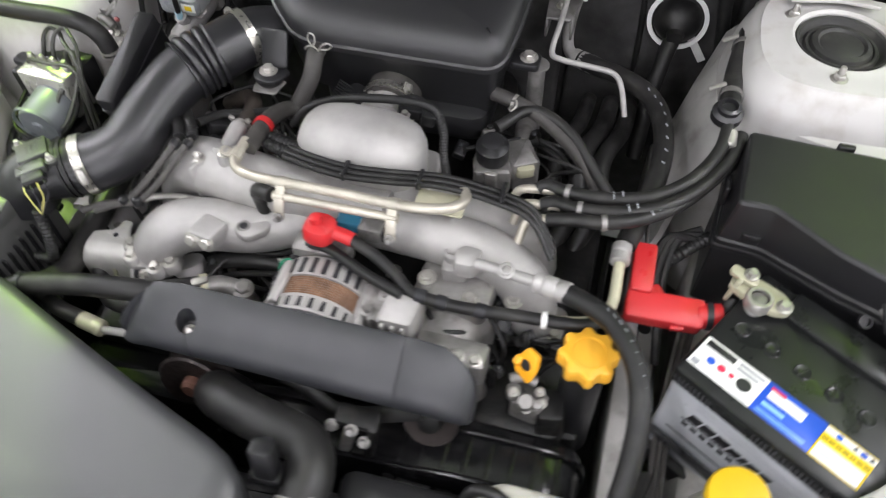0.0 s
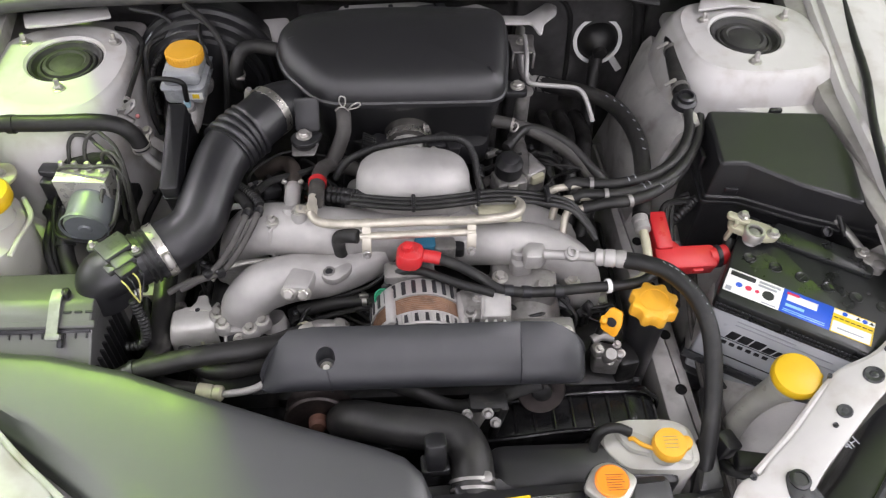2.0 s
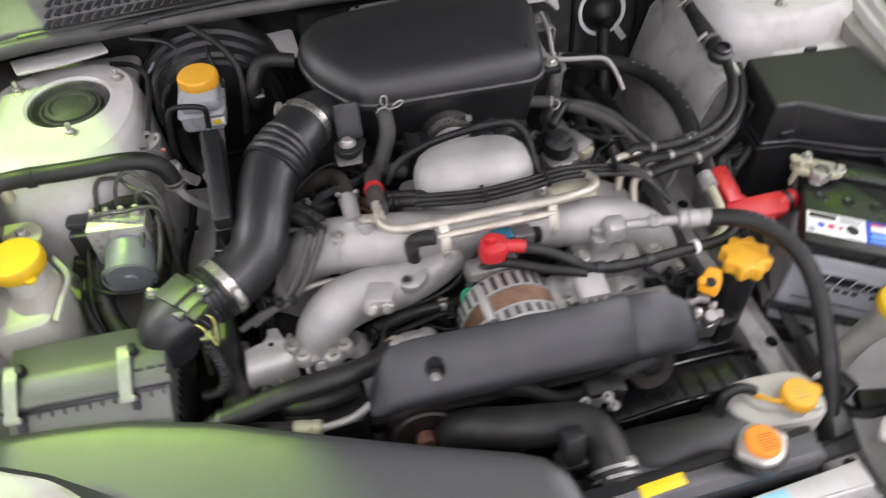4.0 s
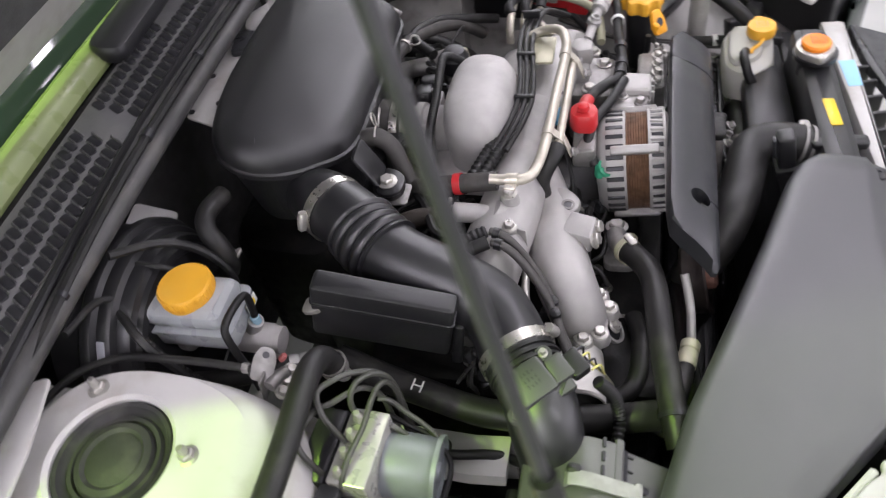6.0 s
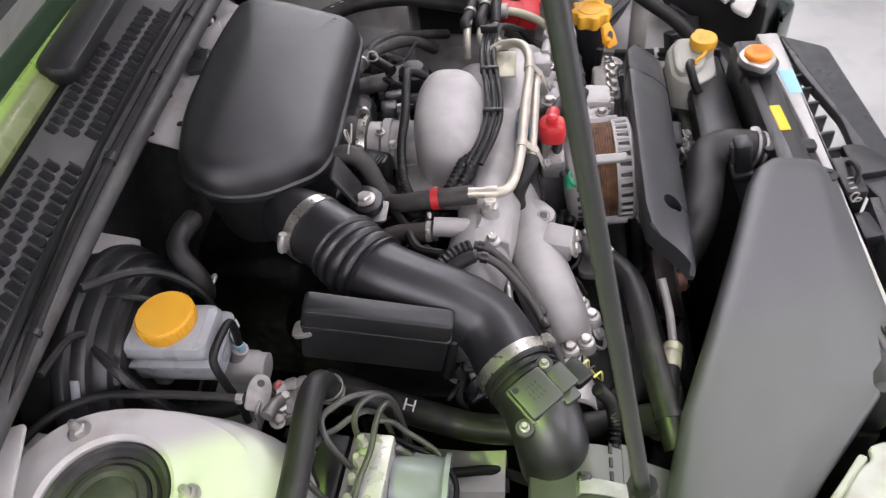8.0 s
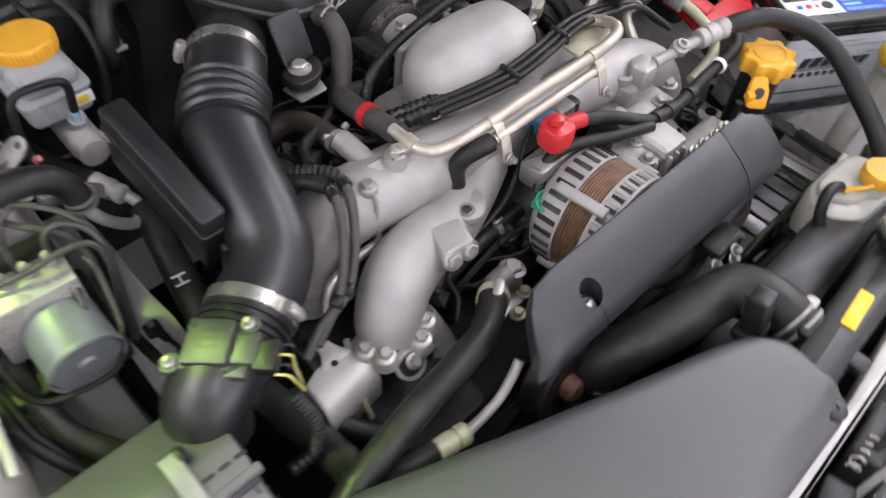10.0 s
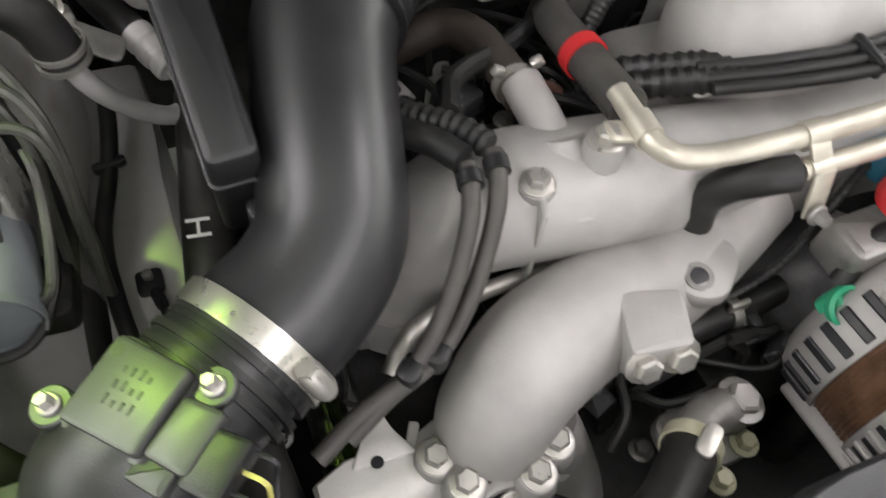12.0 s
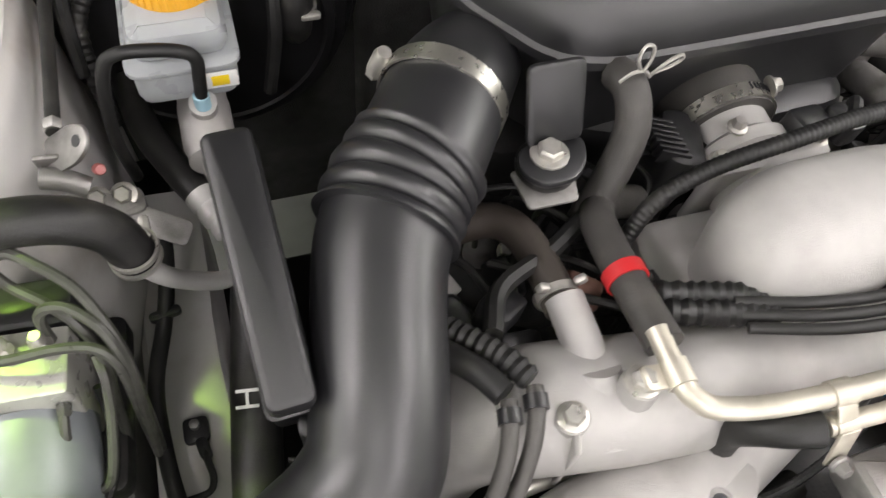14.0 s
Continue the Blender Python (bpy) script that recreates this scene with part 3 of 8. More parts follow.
part("cowl_gusset", slab([(0.486, 0.690), (0.55, 0.704), (0.60, 0.700), (0.565, 0.742), (0.508, 0.742)], 0.940, 0.945, 0.0015, r=0.006), PAINT, body, "white gusset beside the cowl")
# white tab with a folded metal bracket behind the chamber's corner
part("cowl_tab", slab([(0.150, 0.722), (0.214, 0.722), (0.222, 0.690), (0.228, 0.690), (0.236, 0.722), (0.262, 0.752), (0.266, 0.778), (0.250, 0.790), (0.232, 0.772), (0.205, 0.746), (0.150, 0.748)], 0.896, 0.901, 0.0015, r=0.006), PAINT, body, "white sheet-metal tab")
mb_ = part("tab_bracket", slab([(0.176, 0.668), (0.212, 0.668), (0.220, 0.722), (0.172, 0.722)], 0.874, 0.879, 0.0015, r=0.005), ALUD, body, "dull metal bracket under the white tab")
part("bracket_leg", rbox((0.178, 0.690, 0.862), (0.004, 0.05, 0.03), b=0.001, r=0.001), ALUD, mb_)
part("bracket_leg", rbox((0.214, 0.690, 0.862), (0.004, 0.05, 0.03), b=0.001, r=0.001), ALUD, mb_)
bolt(mb_, (0.194, 0.697, 0.879), (0, 0, 1), 0.006)
for s in (-1, 1):
    rows = []
    for k in range(9):
        y = 0.34 + 0.0525 * k
        bow = 0.018 * math.sin(k * 0.9) - 0.03 * max(0, (0.5 - y) / 0.16)
        pts = [V((s * (x + bow * w), y, z)) for x, z, w in ((0.455, 0.845, 0.2), (0.44, 0.85, 0.3), (0.425, 0.835, 0.5), (0.408, 0.79, 1), (0.395, 0.73, 1), (0.39, 0.66, 0.5), (0.38, 0.60, 0))]
        rows.append(pts + [p + V((s * 0.008, 0, -0.004)) for p in reversed(pts)])
    if s > 0:
        part("side_bulkhead", loft(rows[3:]), UNDER, body, "dusty grey-white bulkhead panel")
    else:
        sec_ = [(-0.440, 0.690), (-0.434, 0.700), (-0.426, 0.703), (-0.390, 0.701), (-0.3855, 0.698), (-0.384, 0.690), (-0.384, 0.60), (-0.392, 0.60), (-0.394, 0.684), (-0.43, 0.688)]
        part("side_bulkhead", loft([[V((x - 0.0015 * math.sin(k * 1.7), 0.30 + 0.04 * k, z + 0.0012 * math.cos(k * 2.1))) for x, z in sec_] for k in range(9)]), PAINT, body, "pale grey side panel")
    part("tyre", tube([V((s * 0.74, 0.42 + 0.24 * math.cos(k * math.pi / 8), 0.32 + 0.24 * math.sin(k * math.pi / 8))) for k in range(17)], 0.08, 12, 2), RUBBER, body)
# an unseen tray, added so the depth of the bay ends in black
part("undertray", slab([(-0.5, -0.2), (0.5, -0.2), (0.5, 0.78), (-0.5, 0.78)], 0.28, 0.30, 0.004), PLASTIC, body, "unseen black tray added to darken the floor of the bay")
# rubber seal, cowl with louvres, windscreen
seal = solid("hood_seal", tube([(-0.70, 0.685, 0.945), (-0.60, 0.70, 0.955), (-0.45, 0.711, 0.957), (-0.25, 0.716, 0.96), (0.0, 0.716, 0.962), (0.25, 0.716, 0.96), (0.40, 0.722, 0.957), (0.55, 0.742, 0.955), (0.70, 0.765, 0.95)], 0.012, 10, 6), SEALR, "black rubber hood seal along the cowl", "seal")
part("seal_lip", tube([(-0.70, 0.707, 0.945), (-0.45, 0.734, 0.96), (0.0, 0.738, 0.966), (0.40, 0.744, 0.96), (0.70, 0.787, 0.952)], 0.009, 8, 6), SEALR, seal)
cowl = thing("cowl_panel", (0, 0.78, 0.93), "dusty black plastic cowl panel with louvres", "cowl")
part("panel", slab([(-0.72, 0.715), (-0.4, 0.745), (0, 0.748), (0.4, 0.755), (0.72, 0.79), (0.72, 0.82), (0.4, 0.815), (0, 0.825), (-0.4, 0.815), (-0.72, 0.80)], 0.94, 0.968, 0.004, r=0.01, lift=lambda x, y: 0.22 * (y - 0.74)), COWLPL, cowl)
for row, (y0, y1) in enumerate(((0.754, 0.773), (0.777, 0.796), (0.800, 0.817))):
    for k in range(46):
        x = -0.56 + 0.0145 * k
        if -0.205 < x < -0.165 or x > 0.095 or (row == 2 and x > 0.02):
            continue
        yy = (y0 + y1) / 2 - 0.10 * x * x
        # black pieces stand for the dark openings between the ribs
        part("louvre_slot", rbox((x, yy, 0.9668 + 0.22 * (yy - 0.74)), (0.0102, y1 - y0, 0.006), (12, 0, -26), b=0.001, r=0.0035, seg=2), BLACK, cowl)
        part("louvre_rib", rbox((x + 0.0072, yy, 0.9685 + 0.22 * (yy - 0.74)), (0.0022, y1 - y0, 0.006), (12, 0, -26), b=0.001, r=0.001, seg=1), COWLPL, cowl)
part("ridge", tube([(-0.6, 0.705, 0.966), (-0.3, 0.735, 0.972), (0.0, 0.747, 0.974), (0.3, 0.735, 0.972), (0.6, 0.705, 0.966)], 0.005, 8), PLASTIC, cowl)
wiper = thing("wiper", (0.12, 0.82, 0.98), "black windscreen wiper arm with a rounded cap", "wiper")
part("cap", rbox((0.085, 0.838, 1.000), (0.33, 0.050, 0.03), (12, 0, 3), b=0.010, r=0.021), SATIN, wiper)
part("arm", tube([(0.1, 0.83, 1.015), (0.35, 0.845, 1.03), (0.62, 0.85, 1.04)], 0.008, 8), SATIN, wiper)
ws = thing("windscreen", (0, 0.9, 0.99), "dark raked windscreen above an edge coloured by green light", "windscreen")
part("glass", slab([(-0.70, 0.0), (0.70, 0.0), (0.60, 0.85), (-0.60, 0.85)], 0.0, 0.006, 0.001, pose(0, 0.845, 0.985, 33, 0, 0), r=0.03), GLASS, ws, "dark tinted glass")
# pale painted edge; its green is the light that falls on it
part("edge_strip", tube([(-0.70, 0.825, 0.985), (-0.35, 0.843, 0.992), (0, 0.85, 0.996), (0.35, 0.843, 0.992), (0.70, 0.825, 0.985)], 0.02, 10, flat=0.6), GREENLIT, ws, "edge below the glass with yellow-green light in its colour")
part("cabin", slab([(-0.7, 1.0), (0.7, 1.0), (0.7, 2.4), (-0.7, 2.4)], 0.3, 1.0, 0.02, r=0.05), CABIN, body, "dark cabin behind the windscreen")
# the raised hood
hood = thing("hood", (0, 0.86, 1.02), "raised hood with a grey liner, held up by a rod", "hood")
hm = HOOD
part("skin", slab([(-0.637, 0.03), (0.637, 0.03), (0.634, 0.70), (0.50, 0.98), (0, 1.04), (-0.51, 0.98), (-0.634, 0.70)], 0.0, 0.02, 0.006, hm, r=0.04), PAINT, hood, "white painted hood skin")
part("liner", slab([(-0.57, 0.13), (0.57, 0.13), (0.54, 0.68), (0.45, 0.9), (-0.45, 0.9), (-0.54, 0.68)], -0.016, -0.004, 0.006, hm, r=0.05), LINER, hood, "grey felt hood liner")
rod = thing("hood_prop_rod", (-0.679, 0.142, 0.74), "thin black hood prop rod with a rubber grip", "rod")
part("rod", tube([(-0.679, 0.142, 0.74), (-0.663, 0.161, 0.85), (-0.625, 0.204, 1.10), (-0.578, 0.257, 1.40), (-0.518, 0.325, 1.78)], 0.0038, 10), SATIN, rod)
part("grip", tube([(-0.630, 0.1988, 1.07), (-0.625, 0.204, 1.10), (-0.619, 0.211, 1.14)], 0.0072, 10), RUBBER, rod, "thick rubber grip")
# front of the car
part("upper_tie_bar", slab([(-0.36, -0.122), (0.022, -0.114), (0.241, -0.094), (0.34, -0.085), (0.34, -0.118), (0.246, -0.122), (0.031, -0.129), (-0.27, -0.138), (-0.36, -0.146)], 0.704, 0.744, 0.004, r=0.004), PAINT, body, "white radiator tie bar")
part("blue_sticker", slab([(0.178, -0.1035), (0.237, -0.0975), (0.239, -0.1190), (0.180, -0.1225)], 0.7425, 0.7446, 0.0004, r=0.001), LBLUE, body, "pale blue sticker with faded print")
part("bumper", slab([(-0.62, -0.10), (-0.3, -0.14), (0.3, -0.13), (0.62, -0.08), (0.60, -0.13), (0.34, -0.175), (0, -0.21), (-0.3, -0.205), (-0.60, -0.14)], 0.25, 0.62, 0.015, r=0.03), PAINT, body, "white front bumper")
grille = thing("grille_cover", (0, -0.19, 0.6), "dark grey plastic panel between grille and radiator", "cover")
part("panel", slab([(-0.42, -0.19), (0.0, -0.195), (0.05, -0.175), (0.09, -0.188), (0.174, -0.186), (0.30, -0.152), (0.40, -0.14), (0.36, -0.21), (0.1, -0.24), (-0.1, -0.256), (-0.42, -0.235)], 0.68, 0.70, 0.004, r=0.01), GREYPL, grille)
part("upstand", slab([(-0.42, -0.172), (0.0, -0.178), (0.0, -0.194), (-0.42, -0.192)], 0.56, 0.705, 0.003, r=0.003), GREYPL, grille)
part("hook_plate", slab([(0.035, -0.17), (0.10, -0.165), (0.10, -0.19), (0.06, -0.235), (0.045, -0.215)], 0.696, 0.712, 0.003, r=0.006), PLASTIC, grille)
part("inner_wall", slab([(0.05, -0.135), (0.30, -0.125), (0.30, -0.14), (0.05, -0.15)], 0.56, 0.70, 0.003, r=0.003), PLASTIC, grille)
for k in range(7):
    part("vane", rbox((0.07 + 0.036 * k, -0.158 + 0.003 * k, 0.672), (0.006, 0.04, 0.05), (0, 0, 12), b=0.001, r=0.001, seg=1), PLASTIC, grille)
for cx_ in (-0.33, -0.2, -0.06, 0.03):
    part("bracket", rbox((cx_, -0.156, 0.70), (0.045, 0.03, 0.03), (0, 0, 12), b=0.004), PLASTIC, grille)
latch = thing("hood_latch", (0.0, -0.15, 0.62), "black steel hood latch with a hook", "latch")
part("plate", rbox((0.02, -0.152, 0.69), (0.07, 0.03, 0.09), (0, 0, 4), b=0.004), PLASTIC, latch)
part("hook", tube([(-0.005, -0.152, 0.72), (0.01, -0.158, 0.745), (0.035, -0.156, 0.742), (0.045, -0.152, 0.72)], 0.004, 8), DARK, latch)
part("spring", tube([(-0.03 + 0.002 * k, -0.15 + 0.006 * math.cos(k * 1.3), 0.73 + 0.006 * math.sin(k * 1.3)) for k in range(24)], 0.0013, 6, 3), STEEL, latch)
rad = thing("radiator", (0.05, -0.04, 0.35), "black radiator with plastic top tank and electric fan", "radiator")
part("core", slab([(-0.34, -0.075), (0.34, -0.045), (0.34, -0.085), (-0.34, -0.112)], 0.30, 0.67, 0.003), DARK, rad)
part("top_tank", slab([(-0.34, -0.070), (0.30, -0.036), (0.30, -0.084), (-0.34, -0.114)], 0.67, 0.763, 0.012, r=0.015), SATIN, rad, "black plastic radiator tank")
part("warning_label", slab([(0.072, -0.065), (0.126, -0.060), (0.127, -0.075), (0.073, -0.080)], 0.7625, 0.7642, 0.0004, r=0.002), YLABEL, rad, "yellow warning label")
part("fan_shroud", slab([(-0.33, -0.06), (0.33, -0.03), (0.33, 0.012), (-0.33, -0.02)], 0.36, 0.715, 0.01, r=0.01), PLASTIC, rad, "black fan shroud")
part("shroud_top", slab([(0.10, -0.035), (0.27, -0.028), (0.30, 0.03), (0.08, 0.03)], 0.68, 0.72, 0.012, r=0.03), PLASTIC, rad)
part("filler_neck", lathe([(0.022, 0.74), (0.022, 0.765), (0.03, 0.768), (0.03, 0.774)], (0.219, -0.060, 0)), PLASTIC, rad)
part("mount_clamp", rbox((0.05, -0.075, 0.752), (0.02, 0.07, 0.012), (0, 0, 4), b=0.003), PLASTIC, rad)
cap = part("cap", slab([(0.027 * math.cos(radians(30 * k)) * (1.25 if k in (0, 6) else 1), 0.027 * math.sin(radians(30 * k)) * (0.72 if k in (0, 6) else 1)) for k in range(12)], 0.772, 0.785, 0.003, pose(0.219, -0.058, 0, 0, 0, 8), r=0.007), STEEL, rad, "metal radiator cap")
part("cap_disc", lathe([(0.0195, 0.784), (0.0203, 0.790), (0.018, 0.7925), (0.014, 0.7925), (0.001, 0.7925)], (0.219, -0.058, 0)), ORANGE, cap, "orange disc with small dark print")
for k in range(7):
    part("print_bar", flatbox(0.211 + 0.001 * (k % 2), -0.0705 + 0.0031 * k, 0.7924, 0.233 - 0.002 * (k % 3), -0.0699 + 0.0031 * k, 0.7929), RUST, cap)
part("outlet", tube([(0.055, -0.07, 0.715), (0.062, -0.035, 0.735), (0.062, -0.004, 0.743)], 0.021), PLASTIC, rad)
sens = thing("fan_plug", (0.02, -0.03, 0.70), "black plastic plug clipped to the shroud", "plug")
part("plug", rbox((0.028, -0.028, 0.765), (0.026, 0.022, 0.06), (-10, 0, 3), b=0.003), PLASTIC, sens)
part("collar", rbox((0.028, -0.030, 0.742), (0.036, 0.028, 0.012), (-10, 0, 3), b=0.003), PLASTIC, sens)
part("latch", rbox((0.028, -0.014, 0.772), (0.012, 0.006, 0.03), (-10, 0, 3), b=0.001), GREYPL, sens)
hose = thing("radiator_hose", (0.0, 0.02, 0.70), "thick black upper radiator hose with spring clamp", "hose")
part("hose", tube([(0.062, -0.05, 0.733), (0.063, -0.022, 0.740), (0.060, 0.006, 0.744), (0.046, 0.030, 0.744), (0.012, 0.040, 0.742), (-0.035, 0.050, 0.737), (-0.072, 0.062, 0.730), (-0.096, 0.078, 0.705), (-0.104, 0.10, 0.66), (-0.106, 0.12, 0.60)], 0.0265, 18, 8), HOSE, hose)
for dy in (0.0, 0.010):
    part("clamp", ring_band((0.062, -0.040 + dy, 0.7355 + 0.25 * dy), (0.0, 1, 0.25), 0.0268, 0.004), ALUD, hose, "pale spring hose clamp")
part("clamp_tab", rbox((0.076, -0.034, 0.760), (0.016, 0.014, 0.005), b=0.001), ALUD, hose)

# ---- air intake ----
cover = thing("air_intake_cover", (-0.3, 0.0, 0.68), "large smooth dark grey plastic intake cover", "cover")
REAR = [(-0.64, 0.158), (-0.56, 0.156), (-0.48, 0.147), (-0.376, 0.120), (-0.28, 0.083), (-0.13, 0.028), (-0.05, 0.002), (-0.02, -0.012), (0.0, -0.03), (0.012, -0.055)]
FRONT = [(-0.64, 0.11), (-0.56, 0.075), (-0.47, 0.018), (-0.40, -0.035), (-0.30, -0.118), (-0.26, -0.124), (-0.02, -0.120), (0.0, -0.115), (0.012, -0.10)]


def cover_ring(x):
    a, b = interp(x, REAR), interp(x, FRONT)
    w = a - b
    ends = interp(x, [(-0.64, 0.012), (-0.625, 0.0), (-0.02, 0.0), (0.0, 0.006), (0.012, 0.022)])
    pts = [V((x, a - 0.002, 0.69)), V((x, a, 0.760 - ends))]
    for k in range(5):
        t = radians(90 - 22.5 * k)
        pts.append(V((x, a - 0.016 + 0.016 * math.sin(t), 0.769 - ends + 0.016 * math.cos(t))))
    top = 0.785 - ends
    for k in range(1, 9):
        v = k / 9
        d = 0.016 + v * (w - 0.03)
        drop = 0.020 * (min(1, max(0, (d - 0.02) / 0.125)) ** 1.2)
        pts.append(V((x, a - d, top - drop)))
    zf = top - 0.022 * min(1, w / 0.12) ** 1.2 - 0.003
    for k in range(5):
        t = radians(22.5 * k)
        pts.append(V((x, b + 0.010 - 0.010 * math.sin(t), zf - 0.010 + 0.010 * math.cos(t))))
    pts.append(V((x, b, 0.67)))
    return pts


part("shell", loft([cover_ring(x) for x in (-0.64, -0.632, -0.62, -0.59, -0.56, -0.52, -0.48, -0.44, -0.40, -0.376, -0.34, -0.30, -0.26, -0.2, -0.15, -0.1, -0.07, -0.045, -0.03, -0.02, -0.01, 0.0, 0.006, 0.012)]), COVERPL, cover)
for x, y in ((-0.018, -0.108), (-0.262, -0.116)):
    part("push_clip", lathe([(0.011, 0), (0.011, 0.003), (0.008, 0.0045), (0.003, 0.0045), (0.003, 0.003)], (x, y, 0.7615), n=18), PLASTIC, cover)

airbox = thing("air_filter_box", (-0.535, 0.21, 0.62), "black plastic air filter box with metal spring clips", "air filter")


def prism(profile, x0, x1, e=0.003):
    """A bar along x over a (y, z) outline, its ends slightly rounded."""
    cy = sum(p[0] for p in profile) / len(profile)
    cz = sum(p[1] for p in profile) / len(profile)
    rows = []
    for x, d in ((x0, e), (x0 + 0.3 * e, 0.3 * e), (x0 + e, 0), (x1 - e, 0), (x1 - 0.3 * e, 0.3 * e), (x1, e)):
        rows.append([V((x, y - math.copysign(min(d, abs(y - cy)), y - cy), z - math.copysign(min(d, abs(z - cz)), z - cz))) for y, z in profile])
    return loft(rows)


def strip(pts, half, t):
    """A bent flat strip that runs in the yz plane."""
    rows = []
    for i, p in enumerate(pts):
        a, b = V(pts[max(0, i - 1)]), V(pts[min(len(pts) - 1, i + 1)])
        d = (b - a).normalized()
        n = V((0, d.z, -d.y))
        if n.z < 0:
            n = -n
        rows.append([V(p) + V((half, 0, 0)) + n * t, V(p) + V((-half, 0, 0)) + n * t, V(p) + V((-half, 0, 0)) - n * t, V(p) + V((half, 0, 0)) - n * t])
    return loft(rows)


lidp = [(0.276, 0.778), (0.2765, 0.794), (0.274, 0.800), (0.268, 0.804), (0.220, 0.8148), (0.214, 0.8152), (0.208, 0.8140), (0.192, 0.8085), (0.188, 0.806), (0.187, 0.790)]
al = part("lid", prism(lidp, -0.622, -0.434), BOXPL, airbox)
rm = part("rim", prism([(0.190, 0.796), (0.190, 0.8055), (0.188, 0.807), (0.1825, 0.8045), (0.181, 0.802), (0.182, 0.796)], -0.626, -0.430, 0.0015), BOXPL, airbox)
lc = part("lower_case", prism([(0.274, 0.60), (0.274, 0.782), (0.190, 0.7985), (0.184, 0.7965), (0.176, 0.791), (0.160, 0.7805), (0.140, 0.767), (0.134, 0.760), (0.133, 0.60)], -0.621, -0.435), BOXPL, airbox)
for ob in (al, rm, lc):
    ob.data.set_sharp_from_angle(angle=radians(28))
# a black bar stands for the shade in the gap
part("seam", prism([(0.1835, 0.792), (0.1835, 0.7985), (0.1795, 0.7975), (0.1775, 0.795), (0.180, 0.791)], -0.619, -0.437, 0.001), BLACK, airbox, "black bar for the shaded gap under the rim")
for k in range(9):
    part("rib", rbox((-0.433, 0.150 + 0.0125 * k, 0.700), (0.008, 0.004, 0.115), b=0.001, r=0.001, seg=1), PLASTIC, airbox)
for k in range(13):
    part("rim_tooth", rbox((-0.612 + 0.0142 * k, 0.1765, 0.7915), (0.0022, 0.009, 0.004), (33, 0, 0), b=0.0005, r=0.0005, seg=1), PLASTIC, airbox)
for k in range(3):
    part("rim_slot", rbox((-0.466 + 0.014 * k, 0.1995, 0.8115), (0.010, 0.0035, 0.0025), (19, 0, 0), b=0.0004, r=0.0005, seg=1), BLACK, airbox)
for cx_ in (-0.609, -0.481):
    part("spring_clip", strip([(cx_, 0.232, 0.8165), (cx_, 0.229, 0.8225), (cx_, 0.222, 0.8235), (cx_, 0.208, 0.8205), (cx_, 0.192, 0.8135), (cx_, 0.178, 0.8075), (cx_, 0.170, 0.8035)], 0.0072, 0.0012), CLIPM, airbox, "bright metal spring clip")
    part("clip_foot", rbox((cx_ + 0.001, 0.168, 0.800), (0.019, 0.008, 0.007), (30, 0, 0), b=0.001), CLIPM, airbox)
    part("clip_hook", rbox((cx_ + 0.009, 0.225, 0.819), (0.010, 0.014, 0.012), (0, 0, 0), b=0.002), PLASTIC, airbox)
    part("clip_tab", rbox((cx_ + 0.008, 0.164, 0.791), (0.007, 0.012, 0.007), (33, 0, 0), b=0.001), BLACK, airbox)

duct = thing("intake_duct", (-0.33, 0.35, 0.79), "thick black bellows intake duct with steel clamps", "duct")
part("elbow", tube([(-0.430, 0.248, 0.765, 0.034), (-0.430, 0.249, 0.790, 0.0350), (-0.425, 0.251, 0.805, 0.0358), (-0.411, 0.256, 0.815, 0.0362), (-0.390, 0.266, 0.818, 0.0366), (-0.356, 0.287, 0.818, 0.0370)], 0.04, 28, 6), SATIN, duct, "black moulded sensor elbow")
part("pipe", tube([(-0.363, 0.281, 0.818, 0.0390), (-0.345, 0.2925, 0.820, 0.0382), (-0.323, 0.305, 0.826, 0.0374), (-0.304, 0.324, 0.836, 0.0370), (-0.2945, 0.355, 0.850, 0.0370), (-0.2855, 0.392, 0.861, 0.0368), (-0.276, 0.424, 0.868, 0.0382), (-0.262, 0.450, 0.873, 0.0395)], 0.04, 32, 8), SATIN, duct)
bel = []
bp = spline([(-0.271, 0.436, 0.871), (-0.257, 0.457, 0.875), (-0.241, 0.474, 0.878)], 32)
for i, p in enumerate(bp):
    bel.append((*p, 0.0390 + 0.0046 * abs(math.cos(i / (len(bp) - 1) * math.pi * 4)) ** 0.6))
part("bellows", tube(bel, 0.04, 32, 1), SATIN, duct)
part("neck", tube([(-0.244, 0.471, 0.878, 0.0390), (-0.231, 0.489, 0.880, 0.0390), (-0.214, 0.513, 0.881, 0.0385), (-0.200, 0.531, 0.878, 0.037), (-0.182, 0.554, 0.868, 0.034)], 0.04, 32, 6), SATIN, duct)
clamp_thing(duct, (-0.353, 0.288, 0.819), (0.80, 0.56, 0.12), 0.0393, 0.0125, (0.35, -0.50, 0.28))
clamp_thing(duct, (-0.216, 0.512, 0.881), (0.60, 0.80, 0.02), 0.0390, 0.0125, (-0.75, 0.55, 0.32))
for x, y, r_ in ((-0.3625, 0.2815, 0.0383), (-0.3695, 0.277, 0.0392), (-0.3755, 0.273, 0.0383)):
    part("cuff_ridge", ring_band((x, y, 0.8183), (0.80, 0.56, 0.08), r_ - 0.0035, 0.0036, 0.0042, 32), RUBBER, duct)
part("emblem_ring", lathe([(0.0085, 0), (0.0085, 0.0012), (0.0065, 0.0012), (0.0065, 0)], (-0.281, 0.400, 0.8975), (0.15, -0.15, 1), 20, caps=False), SATIN, duct)

